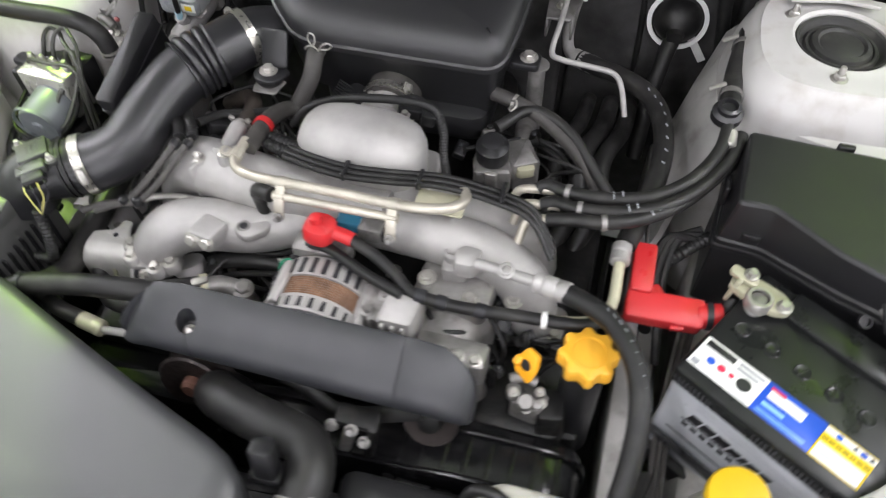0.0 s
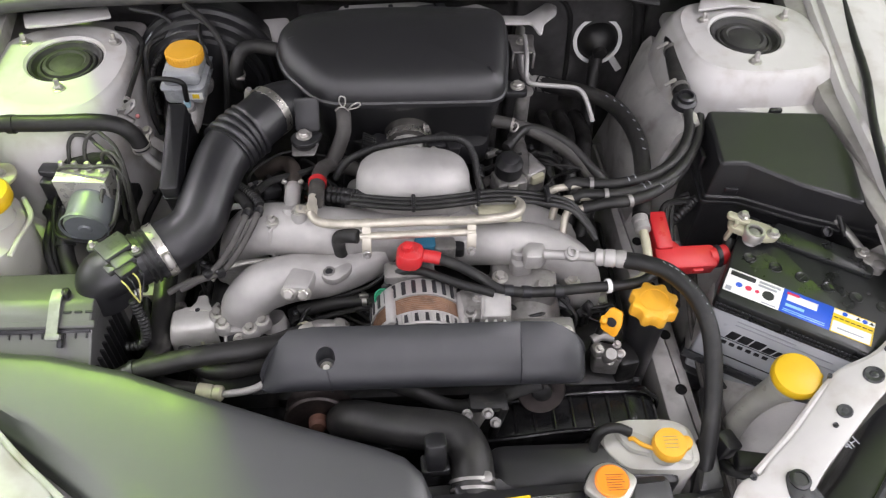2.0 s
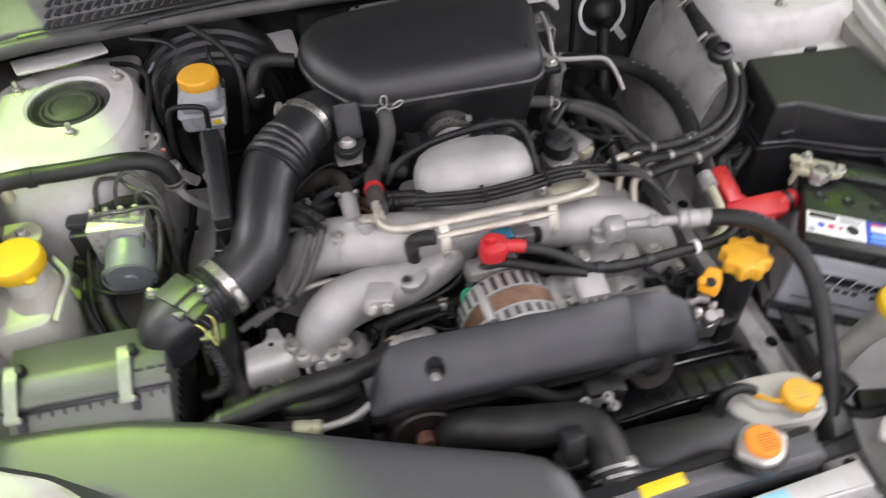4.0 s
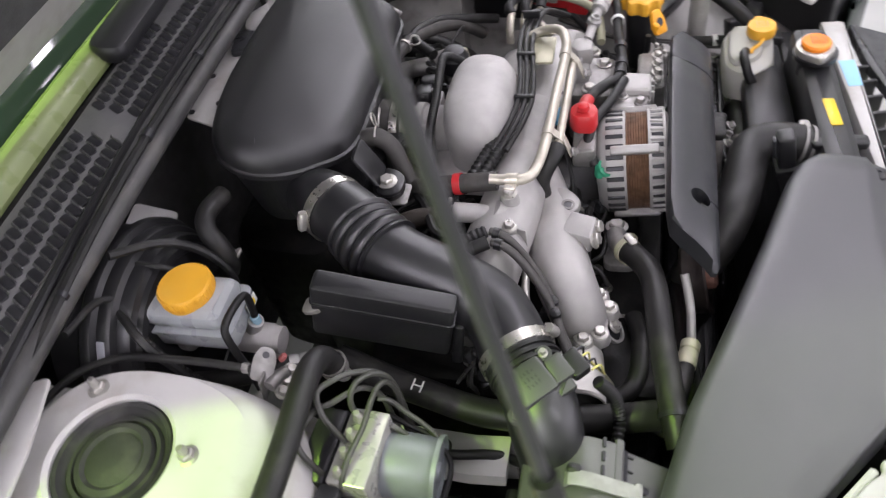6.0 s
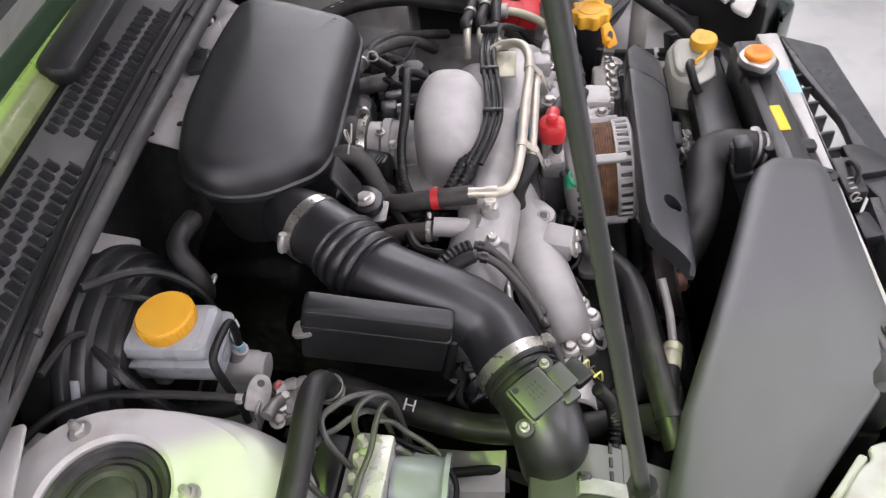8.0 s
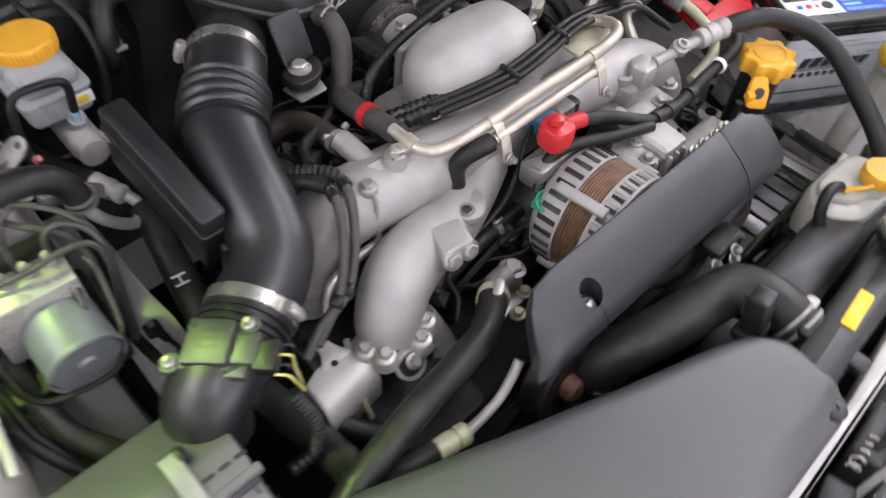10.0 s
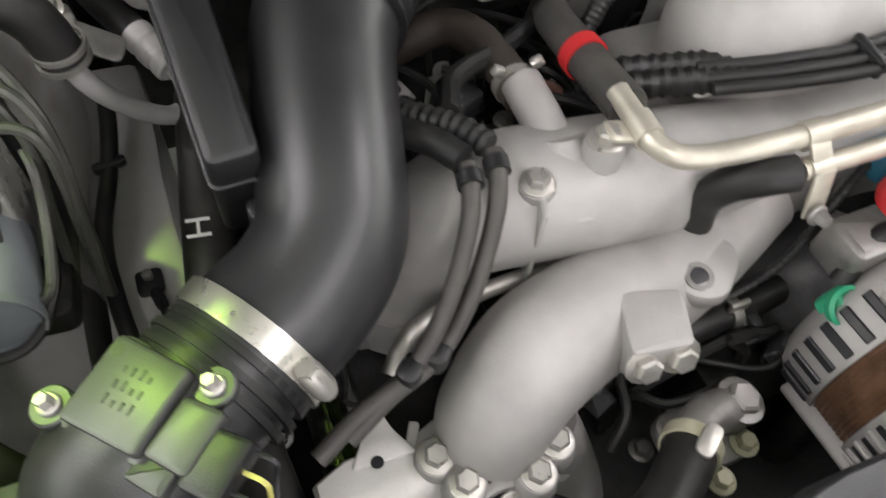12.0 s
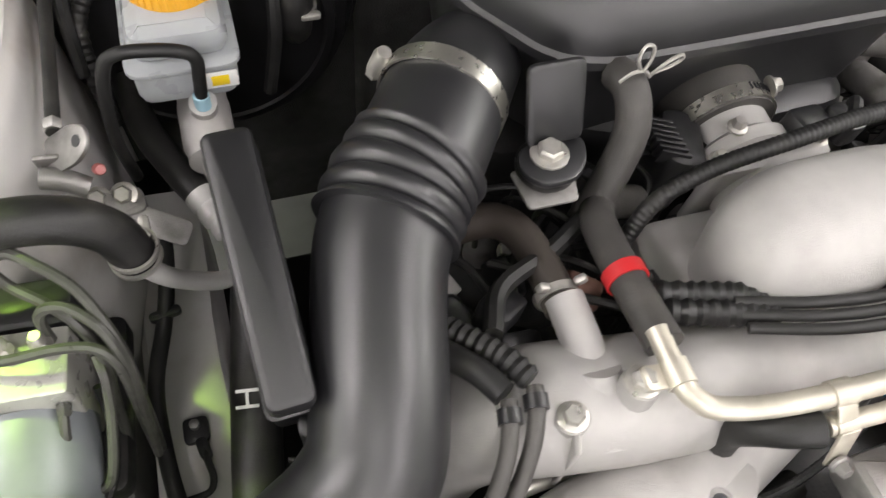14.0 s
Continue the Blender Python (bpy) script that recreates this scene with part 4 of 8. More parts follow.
maf = thing("air_flow_sensor", (-0.41, 0.262, 0.855), "flat dark plastic air flow sensor with wired plug", "sensor")
part("flange", slab([(-0.402, 0.287), (-0.378, 0.260), (-0.405, 0.235), (-0.430, 0.262)], 0.854, 0.858, 0.0012, r=0.004), MAFPL, maf)
part("body", slab([(-0.402, 0.284), (-0.381, 0.260), (-0.405, 0.238), (-0.427, 0.262)], 0.857, 0.8655, 0.0015, r=0.003), MAFPL, maf)
for x, y in ((-0.431, 0.270), (-0.377, 0.2545)):
    part("ear", lathe([(0.0078, 0), (0.0078, 0.004), (0.007, 0.005)], (x, y, 0.853), n=16), MAFPL, maf)
part("hole", lathe([(0.0028, 0), (0.0005, 0.0001)], (-0.4035, 0.2775, 0.8657), n=12), BLACK, maf)
for k in range(4):
    for j in range(3):
        part("print_mark", slab([(0, -0.0006), (0.004 - 0.0007 * ((k + j) % 3), -0.0006), (0.004 - 0.0007 * ((k + j) % 3), 0.0006), (0, 0.0006)], 0, 0.0003, 0.0001, pose(-0.4045 - 0.0024 * k + 0.0042 * j, 0.2525 + 0.0026 * k + 0.0040 * j, 0.8655, 0, 0, 43), r=0.0002, seg=1), GREYPL, maf)
part("socket", slab([(-0.404, 0.240), (-0.386, 0.254), (-0.374, 0.242), (-0.392, 0.226)], 0.850, 0.862, 0.002, r=0.003), MAFPL, maf)
part("socket_wing", slab([(-0.412, 0.236), (-0.402, 0.243), (-0.392, 0.232), (-0.402, 0.224)], 0.849, 0.858, 0.002, r=0.002), MAFPL, maf)
plug = part("plug", slab([(-0.396, 0.226), (-0.380, 0.241), (-0.368, 0.230), (-0.385, 0.214)], 0.846, 0.860, 0.002, r=0.003), PLASTIC, maf, "black wired plug")
for k in range(4):
    q = V((-0.386 + 0.005 * k, 0.214 + 0.005 * k, 0.853))
    part("wire", tube([q, q + V((0.006, -0.006, -0.003)), q + V((0.008 - 0.002 * k, -0.008, -0.018)), (-0.376, 0.205, 0.818)], 0.0010, 6), YWIRE if k % 2 == 0 else BLACK, plug)
for q in ((-0.431, 0.270), (-0.377, 0.2545)):
    bolt(maf, (*q, 0.858), (0, 0, 1), 0.0030)
lean = Matrix.Translation((-0.398, 0.266, 0.850)) @ pose(0, 0, 0, 0, -8.5, 0) @ Matrix.Diagonal((1.18, 1.16, 1, 1)) @ Matrix.Translation((0.40, -0.262, -0.858))
for ob in maf.children_recursive:
    ob.data.transform(Matrix.Translation(-maf.location) @ lean @ Matrix.Translation(maf.location))
part("conduit", tube([(-0.374, 0.205, 0.815), (-0.366, 0.19, 0.775), (-0.374, 0.184, 0.745), (-0.40, 0.185, 0.735)], 0.0075, 10, 6, ribs=0.0016, pitch=0.005), RUBBER, maf, "ribbed wire conduit")

snork = thing("intake_chamber", (-0.01, 0.6, 0.80), "large matte black plastic intake chamber", "air box")
OUT = [(0.146, 0.516), (0.156, 0.60), (0.160, 0.688), (0.06, 0.698), (-0.09, 0.694), (-0.18, 0.672), (-0.212, 0.625), (-0.198, 0.575), (-0.146, 0.522), (-0.11, 0.513)]
loop = rounded(OUT, [0.03, 0.02, 0.035, 0.05, 0.05, 0.05, 0.05, 0.05, 0.04, 0.02], 6)
rise = lambda p: 0.27 * min(0.12, p.y - 0.52) + 0.003
rings = []
for z, d in ((0.800, 0.020), (0.882, 0.006), (0.890, -0.002), (0.8965, -0.002), (0.8985, 0.001), (0.909, 0.002), (0.917, 0.005), (0.9235, 0.011), (0.9275, 0.019), (0.930, 0.031)):
    rings.append([V((p.x, p.y - 0.007, z + rise(p))) for p in inset(loop, d)])
c0 = V((-0.03, 0.615))
for k, dz in ((0.62, 0.0025), (0.35, 0.004), (0.1, 0.0045)):
    base = inset(loop, 0.030)
    rings.append([V((c0.x + (p.x - c0.x) * k, c0.y - 0.007 + (p.y - c0.y) * k, 0.930 + dz + rise(c0 + (p - c0) * k))) for p in base])
part("shell", loft(rings), CHAMBER, snork)
part("mount_leg", rbox((-0.156, 0.4830, 0.897), (0.037, 0.052, 0.006), (66, 0, 0), b=0.0025, r=0.006), PLASTIC, snork)
part("mount_foot", lathe([(0.017, 0), (0.0195, 0.004), (0.0195, 0.009), (0.012, 0.012)], (-0.162, 0.464, 0.857)), RUBBER, snork, "black rubber bush")
part("mount_arm", slab([(-0.174, 0.444), (-0.150, 0.444), (-0.138, 0.458), (-0.134, 0.476), (-0.177, 0.476), (-0.184, 0.460)], 0.865, 0.872, 0.0025, r=0.010), SATIN, snork)
part("mount_tab", slab([(-0.180, 0.440), (-0.147, 0.440), (-0.141, 0.470), (-0.183, 0.470)], 0.852, 0.855, 0.001, r=0.004), ALUD, snork, "thin metal tab under the bush")
bolt(snork, (-0.162, 0.464, 0.873), (0, 0, 1), 0.0085)
part("side_leg", slab([(0.148, 0.55), (0.188, 0.55), (0.188, 0.58), (0.148, 0.585)], 0.872, 0.884, 0.003, r=0.008), PLASTIC, snork)
bolt(snork, (0.172, 0.566, 0.884), (0, 0, 1), 0.0085)
part("throttle_boot", tube([(-0.005, 0.555, 0.826), (-0.005, 0.52, 0.824), (-0.005, 0.49, 0.822)], 0.038, 24), AGED, snork)
part("belly", slab([(-0.04, 0.50), (0.13, 0.505), (0.13, 0.65), (-0.12, 0.65), (-0.12, 0.53)], 0.765, 0.815, 0.015, r=0.03), PLASTIC, snork)
c = part("boot_clamp", ring_band((-0.005, 0.497, 0.822), (0, 1, 0.05), 0.0385, 0.011), BAND, snork, "steel worm clamp")
for k in range(9):
    w = radians(38 + 5.2 * k)
    part("clamp_slot", rbox((-0.005 + 0.0406 * math.cos(w), 0.497, 0.822 + 0.0406 * math.sin(w)), (0.0010, 0.006, 0.0012), (0, 90 - math.degrees(w), 0), b=0.0002, r=0.0002, seg=1), BLACK, c)
part("boot_clamp_screw", hexhead((0.020, 0.497, 0.856), (1, 0, 0.2), 0.0055), STEEL, c)

side = thing("resonator_box", (-0.347, 0.41, 0.82), "narrow black plastic resonator box beside the duct", "box")
rm = pose(-0.342, 0.420, 0.855, 14, 0, 0) @ pose(0, 0, 0, 0, 0, 2)
part("shell", slab([(-0.012, -0.074), (0.013, -0.074), (0.014, 0.074), (-0.013, 0.074)], -0.05, 0.033, 0.004, rm, r=0.006), PLASTIC, side)
part("lip", slab([(-0.0135, -0.0755), (0.0145, -0.0755), (0.0155, 0.0755), (-0.0145, 0.0755)], 0.005, 0.009, 0.001, rm, r=0.006), PLASTIC, side)
part("tab", rbox((-0.35, 0.492, 0.865), (0.02, 0.022, 0.006), (-14, 0, 0), b=0.001), STEEL, side)
part("foot", rbox((-0.334, 0.352, 0.790), (0.010, 0.012, 0.070), (10, 0, 0), b=0.002), PLASTIC, side)

# ---- brakes ----
boost = thing("brake_booster", (-0.345, 0.70, 0.68), "round black brake booster on the firewall", "brake booster")
part("shell", lathe([(0.06, 0.0), (0.092, 0.003), (0.097, 0.008), (0.1045, 0.010), (0.107, 0.015), (0.1075, 0.024), (0.114, 0.027), (0.116, 0.031), (0.1165, 0.041), (0.123, 0.044), (0.1245, 0.047), (0.1245, 0.054), (0.1225, 0.057), (0.116, 0.060), (0.114, 0.10)], (-0.345, 0.665, 0.815), (0, 1, 0), 48), PLASTIC, boost)
part("face_ring", lathe([(0.085, 0.0), (0.088, -0.004), (0.095, -0.002), (0.097, 0.004)], (-0.345, 0.669, 0.815), (0, 1, 0), 48, caps=False), PLASTIC, boost)
part("label", rbox((-0.4344, 0.7005, 0.890), (0.022, 0.009, 0.002), (0, -50, 0), b=0.0005, r=0.001), GREYINK, boost)
mc = thing("master_cylinder", (-0.36, 0.6, 0.79), "aluminium brake master cylinder with grey reservoir", "brake cylinder")
part("cylinder", lathe([(0.024, 0.0), (0.024, 0.012), (0.018, 0.016), (0.0165, 0.07), (0.0175, 0.075), (0.0175, 0.108), (0.0155, 0.112), (0.0155, 0.120), (0.012, 0.121)], (-0.358, 0.665, 0.818), (0, -1, -0.06), 24), ALU, mc)
part("boss", tube([(-0.358, 0.61, 0.818), (-0.345, 0.60, 0.835)], 0.012), ALU, mc)
part("port", tube([(-0.357, 0.578, 0.822), (-0.356, 0.567, 0.843)], 0.009), ALU, mc)
rs = part("reservoir", slab([(-0.394, 0.574), (-0.330, 0.574), (-0.330, 0.674), (-0.394, 0.674)], 0.838, 0.866, 0.006, r=0.012), RESERV, mc, "grey translucent fluid reservoir")
part("reservoir_top", slab([(-0.392, 0.578), (-0.332, 0.578), (-0.332, 0.672), (-0.392, 0.672)], 0.867, 0.892, 0.010, r=0.012), RESERV, rs)
part("reservoir_seam", slab([(-0.397, 0.571), (-0.327, 0.571), (-0.327, 0.677), (-0.397, 0.677)], 0.8645, 0.8685, 0.001, r=0.012), RESERV, rs)
part("sticker", rbox((-0.342, 0.5728, 0.855), (0.022, 0.0014, 0.013), b=0.0004, r=0.0008), WHITE, rs)
part("sticker_dot", rbox((-0.342, 0.5720, 0.855), (0.011, 0.001, 0.008), b=0.0003, r=0.0036), YLABEL, rs)
cp = part("cap", lathe([(0.0285, 0), (0.029, 0.004), (0.029, 0.015), (0.027, 0.0185), (0.001, 0.0195)], (-0.359, 0.625, 0.889), n=40), AMBER, mc, "amber screw cap")
for k in range(40):
    w = 2 * math.pi * k / 40
    part("cap_rib", rbox((-0.359 + 0.029 * math.cos(w), 0.625 + 0.029 * math.sin(w), 0.899), (0.0018, 0.0022, 0.012), (0, 0, math.degrees(w)), b=0.0004, r=0.0004, seg=1), AMBER, cp)
part("vent_hose", tube([(-0.356, 0.566, 0.846), (-0.354, 0.564, 0.868), (-0.353, 0.564, 0.882), (-0.359, 0.564, 0.890), (-0.378, 0.565, 0.894), (-0.397, 0.566, 0.893), (-0.405, 0.565, 0.884), (-0.410, 0.560, 0.86), (-0.412, 0.556, 0.83), (-0.41, 0.56, 0.79)], 0.0042, 10), RUBBER, mc, "thin black hose loop")
part("ferrule", lathe([(0.0052, 0), (0.0052, 0.010), (0.004, 0.011)], (-0.356, 0.566, 0.841)), FERRULE, mc)
vh = solid("vacuum_hose", tube([(-0.215, 0.648, 0.90), (-0.25, 0.652, 0.905), (-0.272, 0.645, 0.90), (-0.282, 0.63, 0.88), (-0.285, 0.63, 0.85), (-0.282, 0.66, 0.82)], 0.0115, 14), HOSE, "black vacuum hose from chamber to brake booster", "hose")
part("spring_clip", ring_band((-0.283, 0.630, 0.865), (0, 0, 1), 0.0118, 0.005), STEEL, vh)
part("clip_ear", rbox((-0.276, 0.618, 0.866), (0.014, 0.006, 0.004), b=0.0008), STEEL, vh)
solid("wire_loom", tube([(-0.45, 0.70, 0.945), (-0.40, 0.70, 0.93), (-0.38, 0.69, 0.90), (-0.385, 0.68, 0.86)], 0.004, 8), RUBBER, "thin black wiring loom by the firewall", "cable")
solid("wire_loom", tube([(-0.36, 0.695, 0.955), (-0.32, 0.67, 0.93), (-0.30, 0.645, 0.90), (-0.30, 0.62, 0.86), (-0.31, 0.62, 0.80)], 0.005, 8), RUBBER, "thin black wiring loom beside the reservoir", "cable")
solid("wire_loom", tube([(-0.365, 0.755, 0.90), (-0.353, 0.722, 0.919), (-0.343, 0.697, 0.921), (-0.340, 0.668, 0.917), (-0.334, 0.650, 0.900), (-0.326, 0.640, 0.87)], 0.0034, 8), HOSE, "thin dusty cable over the brake booster", "cable")
solid("wire_loom", tube([(-0.345, 0.76, 0.890), (-0.364, 0.7325, 0.903), (-0.384, 0.706, 0.906), (-0.403, 0.680, 0.906), (-0.422, 0.655, 0.903), (-0.428, 0.64, 0.88), (-0.428, 0.62, 0.84)], 0.0046, 8), RUBBER, "black cable leading down past the brake booster", "cable")
wl3 = solid("wire_loom", tube([(-0.54, 0.70, 0.955), (-0.3, 0.715, 0.975), (0.0, 0.72, 0.978), (0.25, 0.715, 0.972), (0.42, 0.70, 0.95)], 0.0055, 8), RUBBER, "long black wiring loom along the firewall", "cable")

for k, (x, y, z) in enumerate(((-0.42, 0.708, 0.9655), (-0.2, 0.7185, 0.977), (-0.05, 0.7198, 0.978), (0.08, 0.7196, 0.9775), (0.2, 0.7165, 0.974), (0.33, 0.708, 0.962))):
    part("tape", ring_band((x, y, z), (1, 0.02, 0.02), 0.0058, 0.012 if k % 2 else 0.006, 0.0012), BLACK, wl3)
    part("clip", rbox((x + 0.012, y + 0.006, z - 0.004), (0.012, 0.014, 0.008), b=0.002), GREYPL, wl3)
absu = thing("abs_unit", (-0.482, 0.38, 0.76), "machined metal brake block with dark motor and pipes", "brake unit")
bmx = pose(-0.484, 0.418, 0.006, 0, 0, -4) @ Matrix.Diagonal((0.88, 0.88, 1, 1))
part("block", slab([(-0.044, -0.023), (0.044, -0.023), (0.044, 0.021), (-0.044, 0.021)], 0.775, 0.841, 0.002, bmx, r=0.003), ABSMET, absu, "bright machined valve block")
part("motor", lathe([(0.0325, 0.0), (0.0325, 0.038), (0.0315, 0.040), (0.0315, 0.046), (0.029, 0.050), (0.010, 0.050), (0.008, 0.053), (0.001, 0.053)], (-0.477, 0.400, 0.802), (-0.02, -1, -0.10), 36), MOTOR, absu, "grey cylindrical pump motor")
part("motor_rim", ring_band((-0.4780, 0.3485, 0.8020), (-0.02, -1, -0.10), 0.0326, 0.005, 0.0012), MOTOR, absu)
part("controller", slab([(-0.045, 0.026), (0.043, 0.026), (0.043, 0.06), (-0.045, 0.06)], 0.76, 0.836, 0.004, bmx, r=0.005), PLASTIC, absu, "black control unit")
part("side_plug", rbox(bmx @ V((-0.062, 0.018, 0.80)), (0.026, 0.05, 0.05), (0, 0, -6), b=0.004), PLASTIC, absu, "black side plug")
part("plug_lever", rbox(bmx @ V((-0.062, 0.018, 0.829)), (0.034, 0.022, 0.010), (0, 0, -6), b=0.002), GREYPL, absu)
rng = random.Random(4)
for k in range(4):
    p = bmx @ V((-0.034 + 0.0215 * k, 0.008, 0.841))
    part("pipe_nut", hexhead(p, (0, 0, 1), 0.0058, lathe([(0.0044, 0), (0.0044, 0.012), (0.003, 0.014)], p, n=10), False), STEEL, absu)
for pts in ([(-0.480, 0.429, 0.840), (-0.479, 0.438, 0.868), (-0.472, 0.447, 0.887), (-0.458, 0.452, 0.895), (-0.444, 0.443, 0.893), (-0.429, 0.430, 0.885), (-0.418, 0.411, 0.872), (-0.415, 0.400, 0.850), (-0.419, 0.395, 0.810), (-0.427, 0.390, 0.740)],
            [(-0.453, 0.426, 0.840), (-0.452, 0.428, 0.866), (-0.445, 0.427, 0.878), (-0.434, 0.423, 0.880), (-0.422, 0.412, 0.876), (-0.416, 0.402, 0.860), (-0.417, 0.399, 0.830), (-0.422, 0.400, 0.780), (-0.428, 0.398, 0.720)],
            [(-0.522, 0.424, 0.842), (-0.514, 0.422, 0.852), (-0.497, 0.419, 0.857), (-0.471, 0.412, 0.862), (-0.446, 0.410, 0.866), (-0.430, 0.407, 0.866), (-0.421, 0.402, 0.860), (-0.419, 0.397, 0.840), (-0.424, 0.396, 0.790), (-0.430, 0.397, 0.730)],
            [(-0.512, 0.446, 0.840), (-0.508, 0.458, 0.866), (-0.499, 0.464, 0.878), (-0.487, 0.461, 0.882), (-0.471, 0.453, 0.884), (-0.459, 0.441, 0.880), (-0.446, 0.431, 0.876), (-0.434, 0.420, 0.868), (-0.428, 0.409, 0.845), (-0.433, 0.403, 0.810), (-0.442, 0.394, 0.740)]):
    part("brake_pipe", tube(pts, 0.0030, 8, 6), TUBING, absu, "thin bent brake pipe")
part("guard_wire", tube([bmx @ V((-0.056, 0.0, 0.80)), bmx @ V((-0.054, -0.03, 0.795)), bmx @ V((-0.044, -0.072, 0.782)), bmx @ V((-0.02, -0.084, 0.776)), bmx @ V((0.03, -0.084, 0.774)), bmx @ V((0.052, -0.060, 0.786)), bmx @ V((0.056, -0.03, 0.80)), bmx @ V((0.054, -0.012, 0.82))], 0.003, 8), DARK, absu)
part("bracket", slab([(-0.062, -0.06), (0.055, -0.06), (0.055, 0.07), (-0.062, 0.07)], 0.745, 0.765, 0.003, bmx, r=0.01), DARK, absu, "dark steel mounting bracket")
part("side_pipe", tube([(-0.452, 0.398, 0.834), (-0.4535, 0.391, 0.831), (-0.455, 0.383, 0.825), (-0.457, 0.374, 0.811), (-0.455, 0.364, 0.801), (-0.448, 0.358, 0.797), (-0.441, 0.360, 0.800), (-0.436, 0.372, 0.811), (-0.432, 0.389, 0.826), (-0.430, 0.401, 0.840), (-0.432, 0.412, 0.846)], 0.0028, 8), TUBING, absu, "bent brake pipe loop")
part("side_nut", hexhead((-0.4525, 0.397, 0.8335), (-0.1, -0.8, -0.4), 0.0042, None, False), TUBING, absu)
# pale pipes and combination valve beside the tower
val = thing("pipe_bracket", (-0.425, 0.53, 0.83), "plated bracket with brake pipe unions", "bracket")
TAB = Matrix.Translation((-0.428, 0.520, 0.886)) @ Matrix(((0.76, -0.025, -0.65), (-0.20, 0.943, -0.27), (0.62, 0.335, 0.71))).to_4x4()
plate = part("plate", slab([(-0.018, -0.011), (0.006, -0.0115), (0.017, -0.006), (0.017, 0.006), (0.006, 0.0115), (-0.018, 0.011)], -0.0015, 0.0015, 0.0006, TAB, r=0.005), ALUD, val, "plated tab with a hole")
part("eye", lathe([(0.0036, 0.0), (0.0034, 0.0004)], TAB @ V((0.009, 0, 0.0014)), (-0.65, -0.27, 0.71), 14), BLACK, plate)
part("plate", rbox((-0.402, 0.498, 0.838), (0.056, 0.016, 0.003), (22, 24, -22), b=0.0008, r=0.005), ALUD, val)
part("upright", rbox((-0.441, 0.522, 0.866), (0.014, 0.003, 0.034), (10, 0, -4), b=0.0008, r=0.003), ALUD, val)
part("red_plug", lathe([(0.0034, 0), (0.0034, 0.006), (0.0026, 0.008)], (-0.416, 0.510, 0.876), (0.3, -0.6, 0.6), 12), PINK, val, "small faded red plug")
part("tee", tube([(-0.446, 0.512, 0.874), (-0.434, 0.509, 0.872), (-0.424, 0.506, 0.866)], 0.0065, 12), ALUD, val)
for dx in (-0.012, 0.0, 0.014):
    bolt(val, (-0.424 + dx, 0.512, 0.846), (0.2 * dx, -0.6, 1), 0.0055)
part("block", rbox((-0.415, 0.508, 0.836), (0.032, 0.02, 0.016), (0, 0, 12), b=0.002), ALUD, val)
part("union", tube([(-0.44, 0.53, 0.846), (-0.47, 0.55, 0.848)], 0.006), STEEL, val)
lhose = solid("vacuum_hose", tube([(-0.636, 0.385, 0.80), (-0.638, 0.405, 0.85), (-0.638, 0.428, 0.885), (-0.625, 0.448, 0.902), (-0.60, 0.458, 0.906), (-0.52, 0.46, 0.905), (-0.462, 0.463, 0.904), (-0.430, 0.464, 0.897), (-0.412, 0.464, 0.879), (-0.405, 0.463, 0.850)], 0.0125, 14), HOSE, "thick black hose crossing in front of the tower", "hose")
part("collar", ring_band((-0.575, 0.4585, 0.9055), (1, 0.02, 0), 0.0127, 0.010, 0.0012), RUBBER, lhose)
part("bracket", rbox((-0.610, 0.452, 0.889), (0.014, 0.016, 0.022), (0, 0, -20), b=0.002), BEIGE, lhose, "pale hose bracket")
for dz in (0.0, 0.0075):
    part("clip", ring_band((-0.4055, 0.463, 0.853 + dz), (0.1, 0.02, -1), 0.0128, 0.0032), STEEL, lhose, "plated spring clip")
part("clip_ear", rbox((-0.398, 0.476, 0.861), (0.006, 0.014, 0.004), (20, 0, 0), b=0.001), STEEL, lhose)
part("pale_pipe", tube([(-0.405, 0.463, 0.854), (-0.402, 0.464, 0.836), (-0.392, 0.469, 0.812), (-0.376, 0.478, 0.786), (-0.364, 0.485, 0.773), (-0.354, 0.494, 0.771), (-0.351, 0.503, 0.778), (-0.356, 0.512, 0.786)], 0.0062, 12), MATTAL, lhose, "bent bare metal pipe end")
part("crimp", lathe([(0.0085, 0), (0.0105, 0.002), (0.0105, 0.008), (0.0088, 0.011), (0.0112, 0.014), (0.0112, 0.022), (0.0095, 0.025), (0.0112, 0.028), (0.0112, 0.036)], (-0.357, 0.512, 0.785), (-0.42, 0.85, 0.18), 20), MATTAL, lhose, "pale crimped sleeve")
part("rear_hose", tube([(-0.370, 0.540, 0.790), (-0.383, 0.563, 0.794), (-0.400, 0.60, 0.80), (-0.41, 0.65, 0.80)], 0.0108, 12), HOSE, lhose)
hm_ = solid("hose_marked", tube([(-0.345, 0.50, 0.77), (-0.357, 0.44, 0.752), (-0.365, 0.395, 0.742), (-0.373, 0.34, 0.729), (-0.372, 0.29, 0.721), (-0.367, 0.24, 0.718), (-0.362, 0.19, 0.720), (-0.362, 0.157, 0.732), (-0.366, 0.136, 0.748)], 0.0165, 14), HOSE, "black coolant hose with a white letter H", "hose")
label_text("letter", "H", 0.021, pose(-0.3680, 0.4025, 0.7620, 0, 13, -98), CHALK, hm_)
bpipe = solid("brake_pipe_line", tube([(-0.435, 0.532, 0.886), (-0.4345, 0.575, 0.889), (-0.435, 0.62, 0.890), (-0.437, 0.667, 0.890), (-0.449, 0.70, 0.889), (-0.468, 0.722, 0.888), (-0.50, 0.745, 0.88)], 0.0042, 10), RUBBER, "black sleeved brake pipe beside the tower", "pipe")
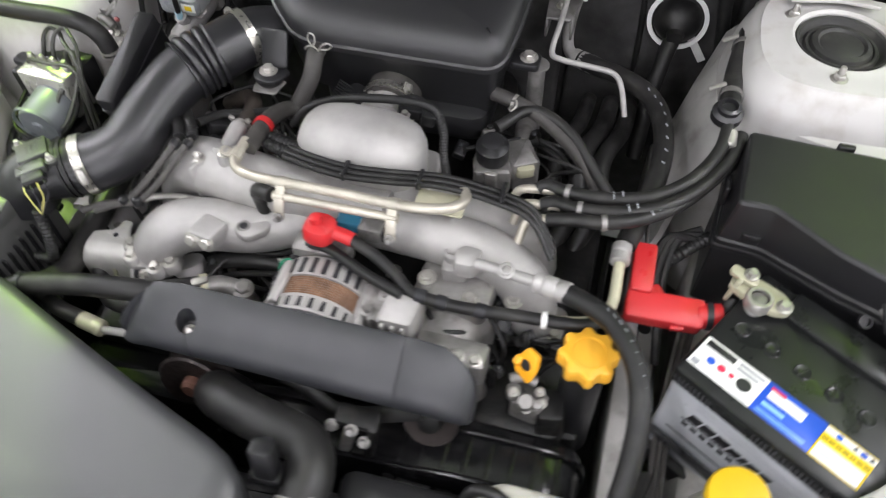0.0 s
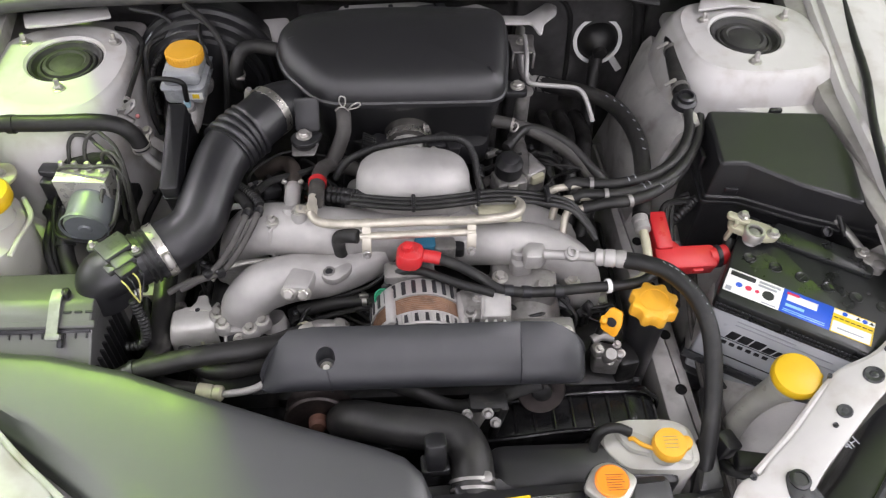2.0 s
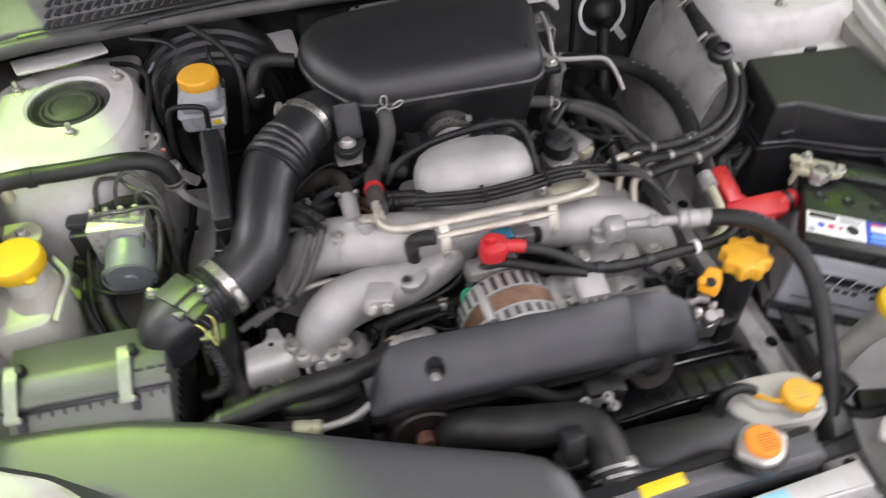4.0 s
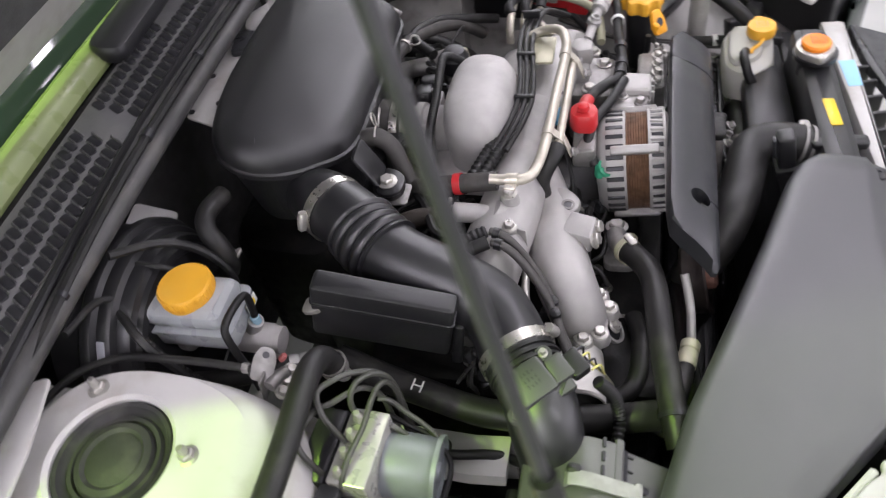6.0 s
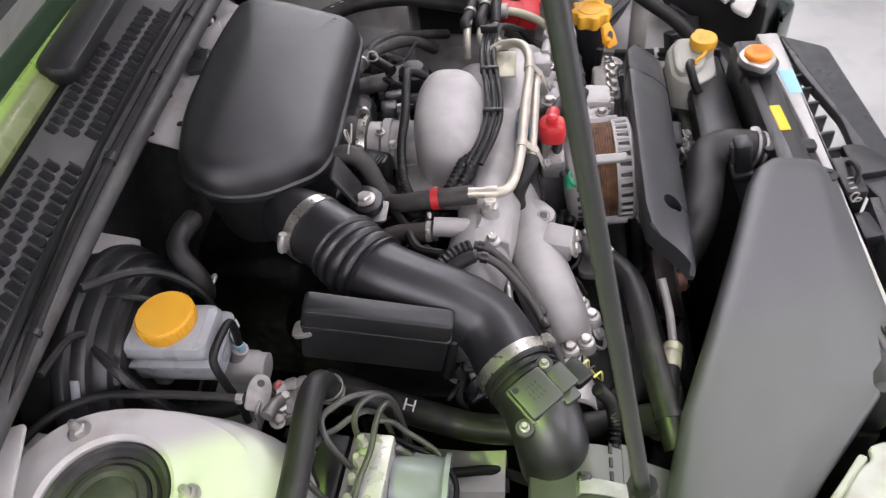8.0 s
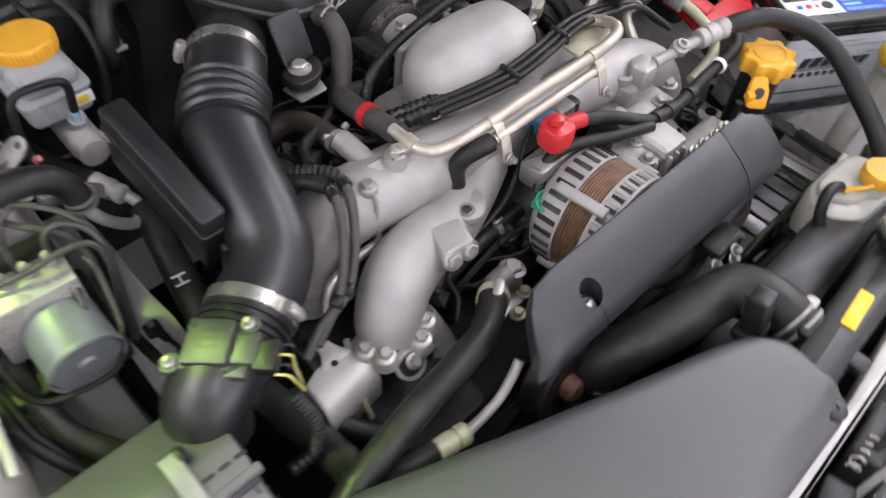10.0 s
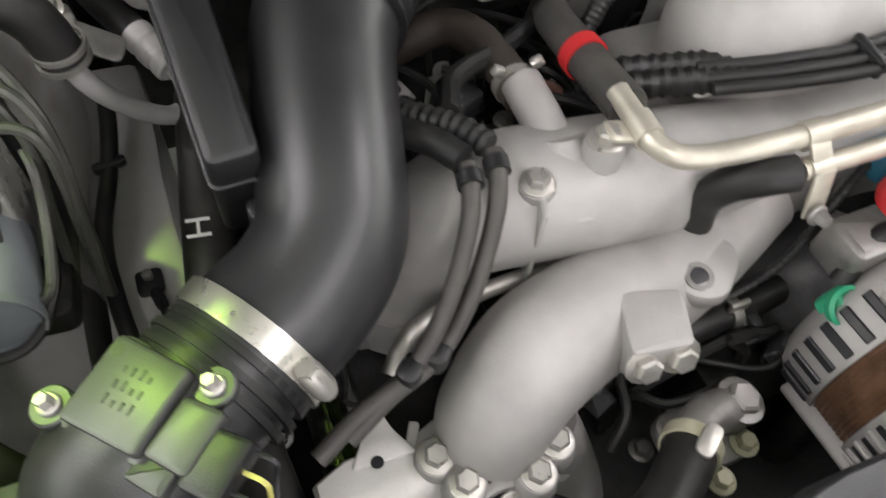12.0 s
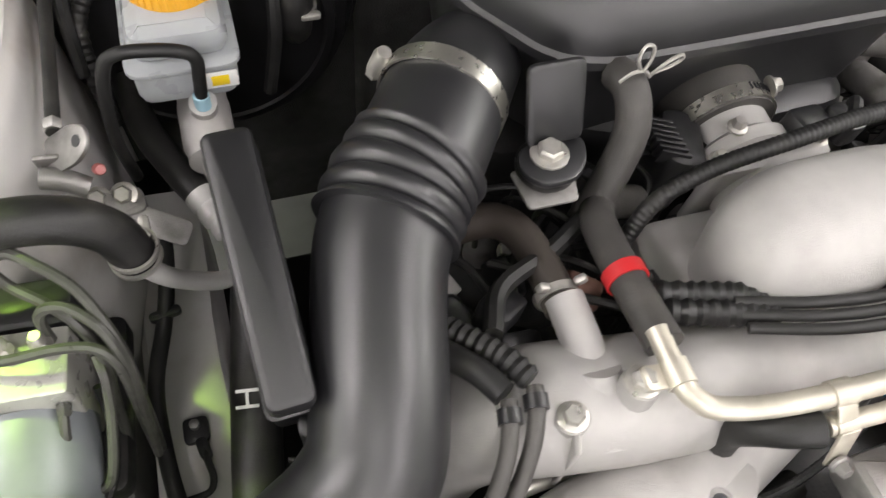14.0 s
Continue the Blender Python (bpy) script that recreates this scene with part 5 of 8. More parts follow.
part("nut", hexhead((-0.435, 0.541, 0.8867), (0, -1, 0), 0.0056, None, False), ALUD, bpipe, "dull pipe nut")
wl2 = solid("ribbed_wire", tube([(-0.352, 0.745, 0.884), (-0.385, 0.70, 0.88), (-0.418, 0.652, 0.872), (-0.424, 0.63, 0.85), (-0.42, 0.61, 0.80)], 0.0058, 10, 6, ribs=0.001, pitch=0.005), RUBBER, "black ribbed wire by the brake booster", "cable")
part("tie", ring_band((-0.40, 0.678, 0.8765), (-0.55, -0.8, -0.1), 0.006, 0.004), GREYPL, wl2)
ground_lead = thing("ground_lead", (-0.405, 0.40, 0.70), "black lead with a small eyelet bolted to the panel", "cable")
part("lead", tube([(-0.404, 0.398, 0.706), (-0.403, 0.388, 0.708), (-0.401, 0.376, 0.707), (-0.404, 0.368, 0.706), (-0.412, 0.366, 0.706), (-0.425, 0.367, 0.70)], 0.0024, 8), RUBBER, ground_lead)
part("eyelet", rbox((-0.408, 0.411, 0.7055), (0.017, 0.018, 0.006), (0, 0, 0), b=0.001, r=0.004), PLASTIC, ground_lead)
part("eyelet_neck", rbox((-0.4045, 0.397, 0.706), (0.008, 0.016, 0.006), (0, 0, 12), b=0.001), PLASTIC, ground_lead)
part("eyelet_pin", lathe([(0.0035, 0), (0.0035, 0.006), (0.001, 0.007)], (-0.408, 0.4135, 0.7075), (0, 0, 1), 10), ALUD, ground_lead)
side_lead = solid("side_cable", tube([(-0.404, 0.535, 0.76), (-0.407, 0.512, 0.75), (-0.415, 0.483, 0.735), (-0.427, 0.442, 0.725), (-0.427, 0.397, 0.720), (-0.421, 0.352, 0.715), (-0.41, 0.31, 0.70), (-0.405, 0.27, 0.66)], 0.0058, 10), RUBBER, "black cable clipped along the grey side panel", "cable")
part("clip", rbox((-0.413, 0.487, 0.739), (0.022, 0.007, 0.006), (0, 0, 10), b=0.001), PLASTIC, side_lead)
tank = thing("washer_tank", (-0.60, 0.35, 0.705), "milky plastic fluid tank with yellow cap", "tank")
part("body", slab([(-0.655, 0.278), (-0.575, 0.288), (-0.565, 0.363), (-0.60, 0.418), (-0.655, 0.418)], 0.705, 0.81, 0.012, r=0.02), TANK, tank)
part("neck", lathe([(0.026, 0.80), (0.026, 0.845), (0.030, 0.847)], (-0.609, 0.361, 0)), TANK, tank)
part("cap", lathe([(0.034, 0.843), (0.036, 0.847), (0.036, 0.859), (0.033, 0.8635), (0.02, 0.8645), (0.001, 0.8645)], (-0.609, 0.361, 0), n=36), YELLOW, tank, "bright yellow cap")
part("cap_tab", rbox((-0.589, 0.330, 0.848), (0.014, 0.014, 0.006), (0, 0, 30), b=0.0015), YELLOW, tank)
part("ridge", tube([(-0.57, 0.290, 0.807), (-0.565, 0.318, 0.812), (-0.562, 0.363, 0.811), (-0.585, 0.403, 0.809)], 0.004, 8), TANK, tank)
part("bracket", slab([(-0.66, 0.38), (-0.60, 0.38), (-0.585, 0.42), (-0.60, 0.445), (-0.66, 0.445)], 0.838, 0.844, 0.002, r=0.012), BEIGE, tank, "pale bracket with a bolt")
bolt(tank, (-0.612, 0.42, 0.844))
cab = thing("battery_cable_bundle", (-0.52, 0.34, 0.72), "bundle of black cables beside the brake unit", "cable")
for k in range(3):
    part("cable", tube([(-0.565, 0.44 - 0.01 * k, 0.765), (-0.54 - 0.006 * k, 0.40, 0.765), (-0.535 - 0.007 * k, 0.35, 0.735 + 0.006 * k), (-0.52, 0.31 - 0.006 * k, 0.715), (-0.49, 0.295 - 0.006 * k, 0.71), (-0.45, 0.29, 0.70)], 0.0065, 10), RUBBER, cab)
part("thick_hose", tube([(-0.54, 0.445, 0.775), (-0.528, 0.42, 0.778), (-0.526, 0.38, 0.765), (-0.522, 0.345, 0.74), (-0.505, 0.315, 0.725), (-0.485, 0.30, 0.70)], 0.012, 14), HOSE, cab, "thick black hose")
part("hose_band", ring_band((-0.5245, 0.363, 0.7535), (0.1, -1, -0.65), 0.0124, 0.008), BLACK, cab)
part("connector", rbox((-0.49, 0.285, 0.715), (0.03, 0.02, 0.018), (0, 0, 15), b=0.002), PLASTIC, cab)

# ---- engine ----
eng = thing("engine", (0.0, 0.35, 0.40), "dark oily flat engine, deep shade in its colour, under a silver intake manifold", "engine")
# castings are coloured dark so that the gaps between them look shaded
part("block", slab([(-0.22, 0.14), (0.24, 0.14), (0.24, 0.62), (-0.20, 0.62)], 0.42, 0.655, 0.012, r=0.03), DARK, eng, "dark oily engine block with deep shade in its colour")
for s in (-1, 1):
    part("cylinder_head", slab([(s * 0.20, 0.13), (s * 0.315, 0.13), (s * 0.315, 0.50), (s * 0.20, 0.50)], 0.48, 0.69, 0.012, r=0.02), DARK, eng)
    part("rocker_cover", slab([(s * 0.31, 0.15), (s * 0.335, 0.15), (s * 0.335, 0.48), (s * 0.31, 0.48)], 0.50, 0.66, 0.01, r=0.01), DARK, eng)
part("bell_housing", slab([(-0.16, 0.58), (0.16, 0.58), (0.14, 0.76), (-0.14, 0.76)], 0.45, 0.72, 0.03, r=0.06), DARK, eng)
part("crankcase_top", slab([(-0.10, 0.20), (0.14, 0.20), (0.14, 0.50), (-0.10, 0.50)], 0.64, 0.71, 0.015, r=0.03), DARK, eng)
rng = random.Random(11)
for k in range(34):
    x, y = rng.uniform(-0.22, 0.24), rng.uniform(0.15, 0.55)
    bolt(eng, (x, y, 0.712 if -0.09 < x < 0.13 and 0.21 < y < 0.49 else 0.656), (0, 0, 1), rng.choice((0.006, 0.008)), rng.choice((STEEL, DARK, ALUD)))
for k in range(9):
    x, y = rng.uniform(-0.26, 0.22), rng.uniform(0.16, 0.56)
    part("boss", lathe([(0.016, 0), (0.014, rng.uniform(0.03, 0.07)), (0.009, rng.uniform(0.075, 0.085))], (x, y, 0.64)), rng.choice((DARK, ALUD)), eng)
# belt side
tc = thing("timing_cover", (0.1, 0.10, 0.45), "glossy black plastic timing belt cover with vent slots", "cover")
face = [(-0.10, 0.45), (-0.10, 0.636), (0.0, 0.655), (0.12, 0.668), (0.20, 0.686), (0.30, 0.690), (0.333, 0.678), (0.346, 0.65), (0.346, 0.45)]
part("cover", slab(face, -0.136, -0.055, 0.010, pose(0, 0, 0, 90, 0, 0), r=0.016), GLOSSBL, tc)
for y in (0.060, 0.116):
    part("rim", tube([(-0.098, y, 0.60), (-0.096, y, 0.638), (0.0, y, 0.656), (0.12, y, 0.6695), (0.20, y, 0.687), (0.295, y, 0.6915), (0.331, y, 0.680), (0.3465, y, 0.652), (0.347, y, 0.56)], 0.0035, 8), GLOSSBL, tc, "raised rim of the cover")
for k in range(8):
    x = 0.135 + 0.026 * k
    part("top_rib", rbox((x, 0.088, interp(x, [(0.12, 0.669), (0.20, 0.687), (0.30, 0.691), (0.333, 0.679)]) - 0.0015), (0.005, 0.050, 0.006), (0, -6, 0), b=0.002, r=0.002, seg=2), GLOSSBL, tc)
for x, z in ((0.125, 0.664), (0.235, 0.683), (0.325, 0.668)):
    bolt(tc, (x, 0.051, z - 0.012), (0, -1, 0.2), 0.0055, DARK)
part("disc", lathe([(0.03, 0), (0.03, 0.004), (0.024, 0.007), (0.001, 0.007)], (0.245, 0.055, 0.645), (0, -1, 0.1), 24), GLOSSBL, tc)
for k in range(6):
    for x in (0.155, 0.205):
        part("slot_rib", rbox((x, 0.052, 0.645 - 0.012 * k), (0.042, 0.006, 0.005), b=0.001, r=0.001, seg=1), PLASTIC, tc)
part("left_cover", slab([(-0.32, 0.07), (-0.10, 0.07), (-0.10, 0.135), (-0.32, 0.135)], 0.45, 0.66, 0.018, r=0.02), GLOSSBL, tc)
pul = thing("idler_pulley", (-0.146, 0.085, 0.65), "dark steel belt pulley with a rusty hub", "pulley")
part("rim", lathe([(0.018, -0.014), (0.044, -0.016), (0.047, -0.012), (0.043, -0.004), (0.043, 0.006), (0.047, 0.012), (0.044, 0.015), (0.02, 0.010)], (-0.146, 0.088, 0.692), (0, -1, 0.25), 32), RUSTD, pul)
part("hub", lathe([(0.014, 0), (0.013, 0.010), (0.009, 0.014), (0.001, 0.014)], (-0.146, 0.078, 0.695), (0, -1, 0.25), 18), RUST, pul, "rusty bolt head")
tp = thing("tensioner", (0.08, 0.09, 0.64), "belt tensioner with plated bracket and dark pulley", "tensioner")
part("pulley", lathe([(0.018, -0.012), (0.031, -0.013), (0.033, -0.01), (0.029, 0.0), (0.033, 0.01), (0.031, 0.013), (0.018, 0.010)], (0.166, 0.108, 0.722), (0, -0.8, 0.5), 28), RUSTD, tp, "dark steel pulley")
part("pulley_hub", lathe([(0.015, 0), (0.013, 0.008), (0.007, 0.010), (0.001, 0.010)], (0.166, 0.100, 0.729), (0, -0.8, 0.5), 18), DARK, tp)
part("arm", rbox((0.075, 0.07, 0.70), (0.016, 0.014, 0.09), (0, 14, 0), b=0.003), STEEL, tp)
part("arm", rbox((0.105, 0.066, 0.71), (0.012, 0.012, 0.08), (0, 8, 0), b=0.003), DARK, tp)
part("bracket", rbox((0.09, 0.075, 0.745), (0.05, 0.025, 0.012), b=0.003), DARK, tp)
for p in ((0.062, 0.062, 0.738), (0.088, 0.058, 0.747), (0.10, 0.058, 0.722)):
    bolt(tp, p, (0, -0.7, 0.7), 0.0052, ALUD)
part("belt", tube([(-0.10, 0.112, 0.730), (-0.05, 0.112, 0.742), (0.0, 0.11, 0.715), (0.06, 0.095, 0.70), (0.16, 0.092, 0.764)], 0.010, 10, 5, flat=0.35), RUBBER, tp, "ribbed black drive belt")

bc = thing("belt_cover", (0.01, 0.11, 0.74), "long dark grey plastic belt cover with a round hole", "cover")
# its top leans forward and rolls down over the front; the ends are cut back
BELT = [(0.085, 0.770), (0.0815, 0.780), (0.083, 0.790), (0.090, 0.803), (0.104, 0.8155), (0.120, 0.826), (0.134, 0.834), (0.139, 0.8345), (0.142, 0.830), (0.143, 0.800)]
sec = []
for x, rear, front, low in ((-0.199, 0.092, 0.004, 0.030), (-0.195, 0.100, 0.002, 0.020), (-0.187, 0.113, 0.0, 0.011), (-0.176, 0.128, 0.0, 0.005), (-0.164, 0.139, 0.0, 0.001), (-0.135, 0.143, 0.0, 0.0), (-0.099, 0.143, 0.0, 0.0), (-0.05, 0.143, 0.0, 0.0),
                           (0.02, 0.143, 0.0, 0.0), (0.08, 0.143, 0.0, -0.001), (0.128, 0.143, 0.0, -0.001), (0.1305, 0.142, 0.0008, 0.0004), (0.133, 0.143, 0.0, -0.001), (0.172, 0.142, 0.0, 0.0), (0.186, 0.136, 0.0, 0.002), (0.203, 0.126, 0.001, 0.006), (0.212, 0.118, 0.004, 0.014), (0.216, 0.112, 0.010, 0.026)):
    k = (rear - 0.0815 - front) / (0.143 - 0.0815)
    sec.append([V((x, 0.0815 + front + (y - 0.0815) * k, max(0.777, interp(0.0815 + front + (y - 0.0815) * k, BELT[1:8]) - low) if 1 < i < 8 else z - (min(low, 0.004) if i == 1 else low if i else 0))) for i, (y, z) in enumerate(BELT)])
bm = loft(sec)
# the round bolt hole goes through the shell
gone = [f for f in bm.faces if abs(f.calc_center_median().x + 0.117) < 0.017 and 0.090 < f.calc_center_median().y < 0.120 and f.calc_center_median().z > 0.79]
bmesh.ops.delete(bm, geom=gone, context="FACES")
open_edges = [e for e in bm.edges if len(e.link_faces) == 1]
ringv = [[], []]
for k in range(24):
    w = 2 * math.pi * k / 24
    hx, hy = -0.117 + 0.0122 * math.cos(w), 0.105 + 0.0115 * math.sin(w)
    hz = interp(hy, BELT[1:8])
    ringv[0].append(bm.verts.new((hx, hy, hz)))
    ringv[1].append(bm.verts.new((hx, hy, hz - 0.028)))
hole_edges = [bm.edges.new((ringv[0][k], ringv[0][(k + 1) % 24])) for k in range(24)]
bmesh.ops.bridge_loops(bm, edges=open_edges + hole_edges)
for k in range(24):
    j = (k + 1) % 24
    bm.faces.new((ringv[0][j], ringv[0][k], ringv[1][k], ringv[1][j]))
shell = part("shell", bm, BELTPL, bc)
# black floor gives the recess its darkness by colour
part("hole_floor", lathe([(0.0165, 0.0), (0.001, 0.0002)], (-0.117, 0.106, 0.792), (0, -0.5, 1), 24), BLACK, bc, "black floor for the dark of the bolt recess")
part("hole_bolt", hexhead((-0.117, 0.104, 0.7925), (0, -0.5, 1), 0.0062), STEEL, bc)
part("seam", tube([(0.1305, 0.1385, 0.8345), (0.1305, 0.120, 0.8262), (0.1305, 0.104, 0.8157), (0.1305, 0.090, 0.8032), (0.1305, 0.083, 0.790), (0.1305, 0.0817, 0.780)], 0.0009, 6), BLACK, bc)
part("seam", tube([(-0.115, 0.0925, 0.8055), (-0.113, 0.0865, 0.797), (-0.111, 0.0825, 0.786), (-0.110, 0.0815, 0.772)], 0.0011, 6), BLACK, bc)

alt = thing("alternator", (0.002, 0.19, 0.70), "silver alternator with copper-brown core and cooling slots", "alternator")
AX, AC = (0.05, -1, 0.06), V((0.006, 0.226, 0.751))
d = V(AX).normalized()
part("rear_housing", lathe([(0.030, 0.0), (0.056, 0.003), (0.065, 0.010), (0.0675, 0.018), (0.0675, 0.040)], AC, AX, 40), ALU, alt, "slotted rear housing")
part("core", lathe([(0.0655 - 0.0012 * (k % 2), 0.038 + 0.0016 * k) for k in range(21)], AC, AX, 40), COPPER, alt, "brown laminated stator core")
part("front_housing", lathe([(0.068, 0.068), (0.0672, 0.084), (0.062, 0.093), (0.048, 0.100), (0.020, 0.104)], AC, AX, 40), ALU, alt, "slotted front housing")
mA = axes(AC, AX)
# black blocks stand for the dark of the cooling slots
for k in range(30):
    w = 2 * math.pi * k / 30
    for h, tall, nm in ((0.026, 0.022, "rear_slot"), (0.080, 0.017, "front_slot")):
        rr = 0.0668 if h < 0.05 else 0.0656
        m = mA @ pose(0, 0, h) @ pose(0, 0, 0, 0, 0, math.degrees(w)) @ pose(rr, 0, 0)
        part(nm, slab([(-0.0022, -0.003), (0.0022, -0.003), (0.0022, 0.003), (-0.0022, 0.003)], -tall / 2, tall / 2, 0.0008, m, r=0.001, seg=1), BLACK, alt)
        if h > 0.05:
            m2 = mA @ pose(0, 0, h) @ pose(0, 0, 0, 0, 0, math.degrees(w) + 6) @ pose(rr + 0.001, 0, 0)
            part("fin", slab([(-0.003, -0.002), (0.003, -0.002), (0.003, 0.002), (-0.003, 0.002)], -0.009, 0.009, 0.001, m2, r=0.001, seg=1), ALU, alt)
for w in (35, 125, 215, 305):
    m = mA @ pose(0, 0, 0, 0, 0, w) @ pose(0.069, 0, 0.055)
    part("through_bolt", slab([(-0.006, -0.006), (0.006, -0.006), (0.006, 0.006), (-0.006, 0.006)], -0.034, 0.026, 0.002, m, r=0.004), ALU, alt)
part("front_rim", lathe([(0.060, 0.0865), (0.0690, 0.0865), (0.0698, 0.0885), (0.0685, 0.0905), (0.060, 0.0915)], AC, AX, 40), ALU, alt)
part("ear", slab([(0.06, 0.165), (0.105, 0.16), (0.112, 0.20), (0.062, 0.215)], 0.775, 0.800, 0.004, r=0.008), ALUD, alt)
for p in ((0.075, 0.172, 0.800), (0.098, 0.170, 0.800), (0.088, 0.197, 0.800)):
    bolt(alt, p, (0, 0, 1), 0.006, ALUD)
for k in range(4):
    part("ear_rib", rbox((0.068 + 0.011 * k, 0.164, 0.790), (0.003, 0.008, 0.022), (0, 0, -6), b=0.0008, r=0.0008, seg=1), ALU, alt)
part("rear_box", rbox((-0.005, 0.240, 0.80), (0.07, 0.03, 0.03), (0, 0, 2), b=0.005), ALUD, alt)
rc = solid("terminal_cover", slab([(-0.024, -0.016), (-0.010, -0.022), (0.010, -0.02), (0.018, -0.008), (0.018, 0.012), (0.004, 0.02), (-0.014, 0.018), (-0.024, 0.008)], -0.02, 0.014, 0.008, pose(-0.010, 0.247, 0.840, 0, 6, 0) @ Matrix.Scale(0.88, 4), r=0.008), RED, "red rubber cap over the alternator terminal", "cap")
part("sleeve", tube([(0.0, 0.247, 0.838), (0.016, 0.246, 0.836), (0.028, 0.244, 0.834)], 0.009, 14), RED, rc)
part("nub", lathe([(0.008, 0), (0.007, 0.006), (0.003, 0.008)], (-0.016, 0.246, 0.855)), RED, rc)
part("cable", tube([(0.026, 0.244, 0.834), (0.055, 0.236, 0.826), (0.085, 0.223, 0.815), (0.11, 0.208, 0.808), (0.16, 0.206, 0.803), (0.23, 0.215, 0.798), (0.30, 0.22, 0.80), (0.33, 0.235, 0.80)], 0.0075, 12), RUBBER, rc, "thick black taped cable")
for x, y, z in ((0.12, 0.2065, 0.807), (0.145, 0.206, 0.804), (0.19, 0.209, 0.801)):
    part("tape", ring_band((x, y, z), (1, 0.0, -0.1), 0.0078, 0.012, 0.0012), BLACK, rc)
part("white_tie", ring_band((0.262, 0.217, 0.799), (1, 0.1, 0), 0.0085, 0.006, 0.0016), WHITE, rc, "pale cable tie")
gp = solid("alternator_plug", rbox((-0.05, 0.229, 0.782), (0.019, 0.014, 0.016), (10, 20, 15), b=0.002), GREENPL, "green plastic plug on the alternator", "plug")
part("collar", lathe([(0.008, 0), (0.0125, 0.001), (0.0125, 0.006), (0.0105, 0.008), (0.0095, 0.004)], (-0.050, 0.224, 0.785), (-0.2, -0.5, 0.75), 20), GREENPL, gp)
part("lead", tube([(-0.048, 0.236, 0.79), (-0.03, 0.246, 0.81), (0.0, 0.24, 0.822), (0.05, 0.22, 0.818), (0.10, 0.206, 0.812)], 0.0065, 10), RUBBER, gp, "black sleeved lead")
bl = solid("sensor_plug", rbox((0.014, 0.283, 0.822), (0.03, 0.022, 0.018), (0, 0, 4), b=0.003), BLUEPL, "dark teal plastic sensor plug", "plug")
part("body", rbox((0.042, 0.281, 0.818), (0.03, 0.024, 0.024), b=0.003), ALUD, bl)
part("wire", tube([(0.0, 0.283, 0.822), (-0.020, 0.274, 0.812), (-0.040, 0.264, 0.790), (-0.062, 0.258, 0.768), (-0.10, 0.258, 0.748), (-0.14, 0.262, 0.735)], 0.0032, 8, 6, ribs=0.0006, pitch=0.004), RUBBER, bl, "thin ribbed wire")
part("tip", rbox((0.062, 0.281, 0.816), (0.016, 0.018, 0.018), b=0.002), PLASTIC, bl)

# ---- intake manifold ----
man = thing("intake_manifold", (0.0, 0.32, 0.70), "silver cast aluminium intake manifold with curved runners", "manifold")
part("log", tube([(-0.262, 0.342, 0.735, 0.034), (-0.252, 0.345, 0.765, 0.036), (-0.232, 0.342, 0.795, 0.038), (-0.20, 0.334, 0.808, 0.0385), (-0.15, 0.326, 0.811, 0.038), (-0.10, 0.322, 0.810, 0.036), (-0.03, 0.322, 0.805, 0.032), (0.05, 0.318, 0.805, 0.031)], 0.035, 24, 6), ALU, man, "cast left plenum")
part("runner", tube([(-0.045, 0.306, 0.782, 0.028), (-0.09, 0.288, 0.773, 0.030), (-0.13, 0.276, 0.772, 0.033), (-0.175, 0.267, 0.776, 0.0345), (-0.215, 0.255, 0.773, 0.0355), (-0.240, 0.241, 0.755, 0.0335), (-0.248, 0.233, 0.735, 0.031)], 0.034, 24, 6), ALU, man, "curved left front runner")
part("runner", tube([(0.0, 0.314, 0.795, 0.030), (0.07, 0.306, 0.800, 0.032), (0.13, 0.302, 0.803, 0.033), (0.185, 0.296, 0.797, 0.033), (0.225, 0.286, 0.778, 0.033), (0.243, 0.277, 0.748, 0.033), (0.247, 0.270, 0.715, 0.033)], 0.033, 24, 6), ALU, man, "curved right front runner")
part("runner", tube([(0.05, 0.345, 0.80, 0.028), (0.12, 0.355, 0.795, 0.03), (0.18, 0.36, 0.78, 0.03), (0.225, 0.37, 0.74, 0.03), (0.235, 0.372, 0.69, 0.03)], 0.03, 20, 5), ALU, man)
part("runner", tube([(-0.262, 0.342, 0.74, 0.034), (-0.265, 0.342, 0.70, 0.032)], 0.03, 20, 4), ALU, man)
part("centre_web", slab([(-0.10, 0.29), (0.10, 0.285), (0.11, 0.36), (-0.11, 0.37)], 0.765, 0.818, 0.012, r=0.02), ALU, man)
dome = []
for z, a, b, dy in ((0.79, 0.080, 0.048, 0.0), (0.815, 0.084, 0.051, 0.0), (0.835, 0.0865, 0.052, 0.0), (0.852, 0.0855, 0.0505, 0.001), (0.866, 0.080, 0.046, 0.003), (0.875, 0.070, 0.038, 0.005), (0.8805, 0.055, 0.028, 0.006), (0.8825, 0.035, 0.016, 0.006), (0.883, 0.01, 0.005, 0.006)):
    ring = []
    for k in range(36):
        w = 2 * math.pi * k / 36
        c, s_ = math.cos(w), math.sin(w)
        pw = 2 / 2.8
        ring.append(V((0.0 + 0.96 * a * math.copysign(abs(c) ** pw, c), 0.378 + dy + 0.88 * b * math.copysign(abs(s_) ** pw, s_), z + 0.013 * min(1, (z - 0.79) / 0.04))))
    dome.append(ring)
part("plenum_dome", loft(dome), ALU, man, "pale smooth plenum dome")
part("dome_skirt", slab([(-0.105, 0.345), (-0.07, 0.33), (0.07, 0.33), (0.095, 0.35), (0.09, 0.44), (-0.10, 0.44)], 0.79, 0.81, 0.006, r=0.02), ALU, man)
bolt(man, (-0.083, 0.349, 0.846), (-0.4, -0.5, 1), 0.006)
bolt(man, (0.09, 0.35, 0.83), (0.4, -0.5, 1), 0.006)
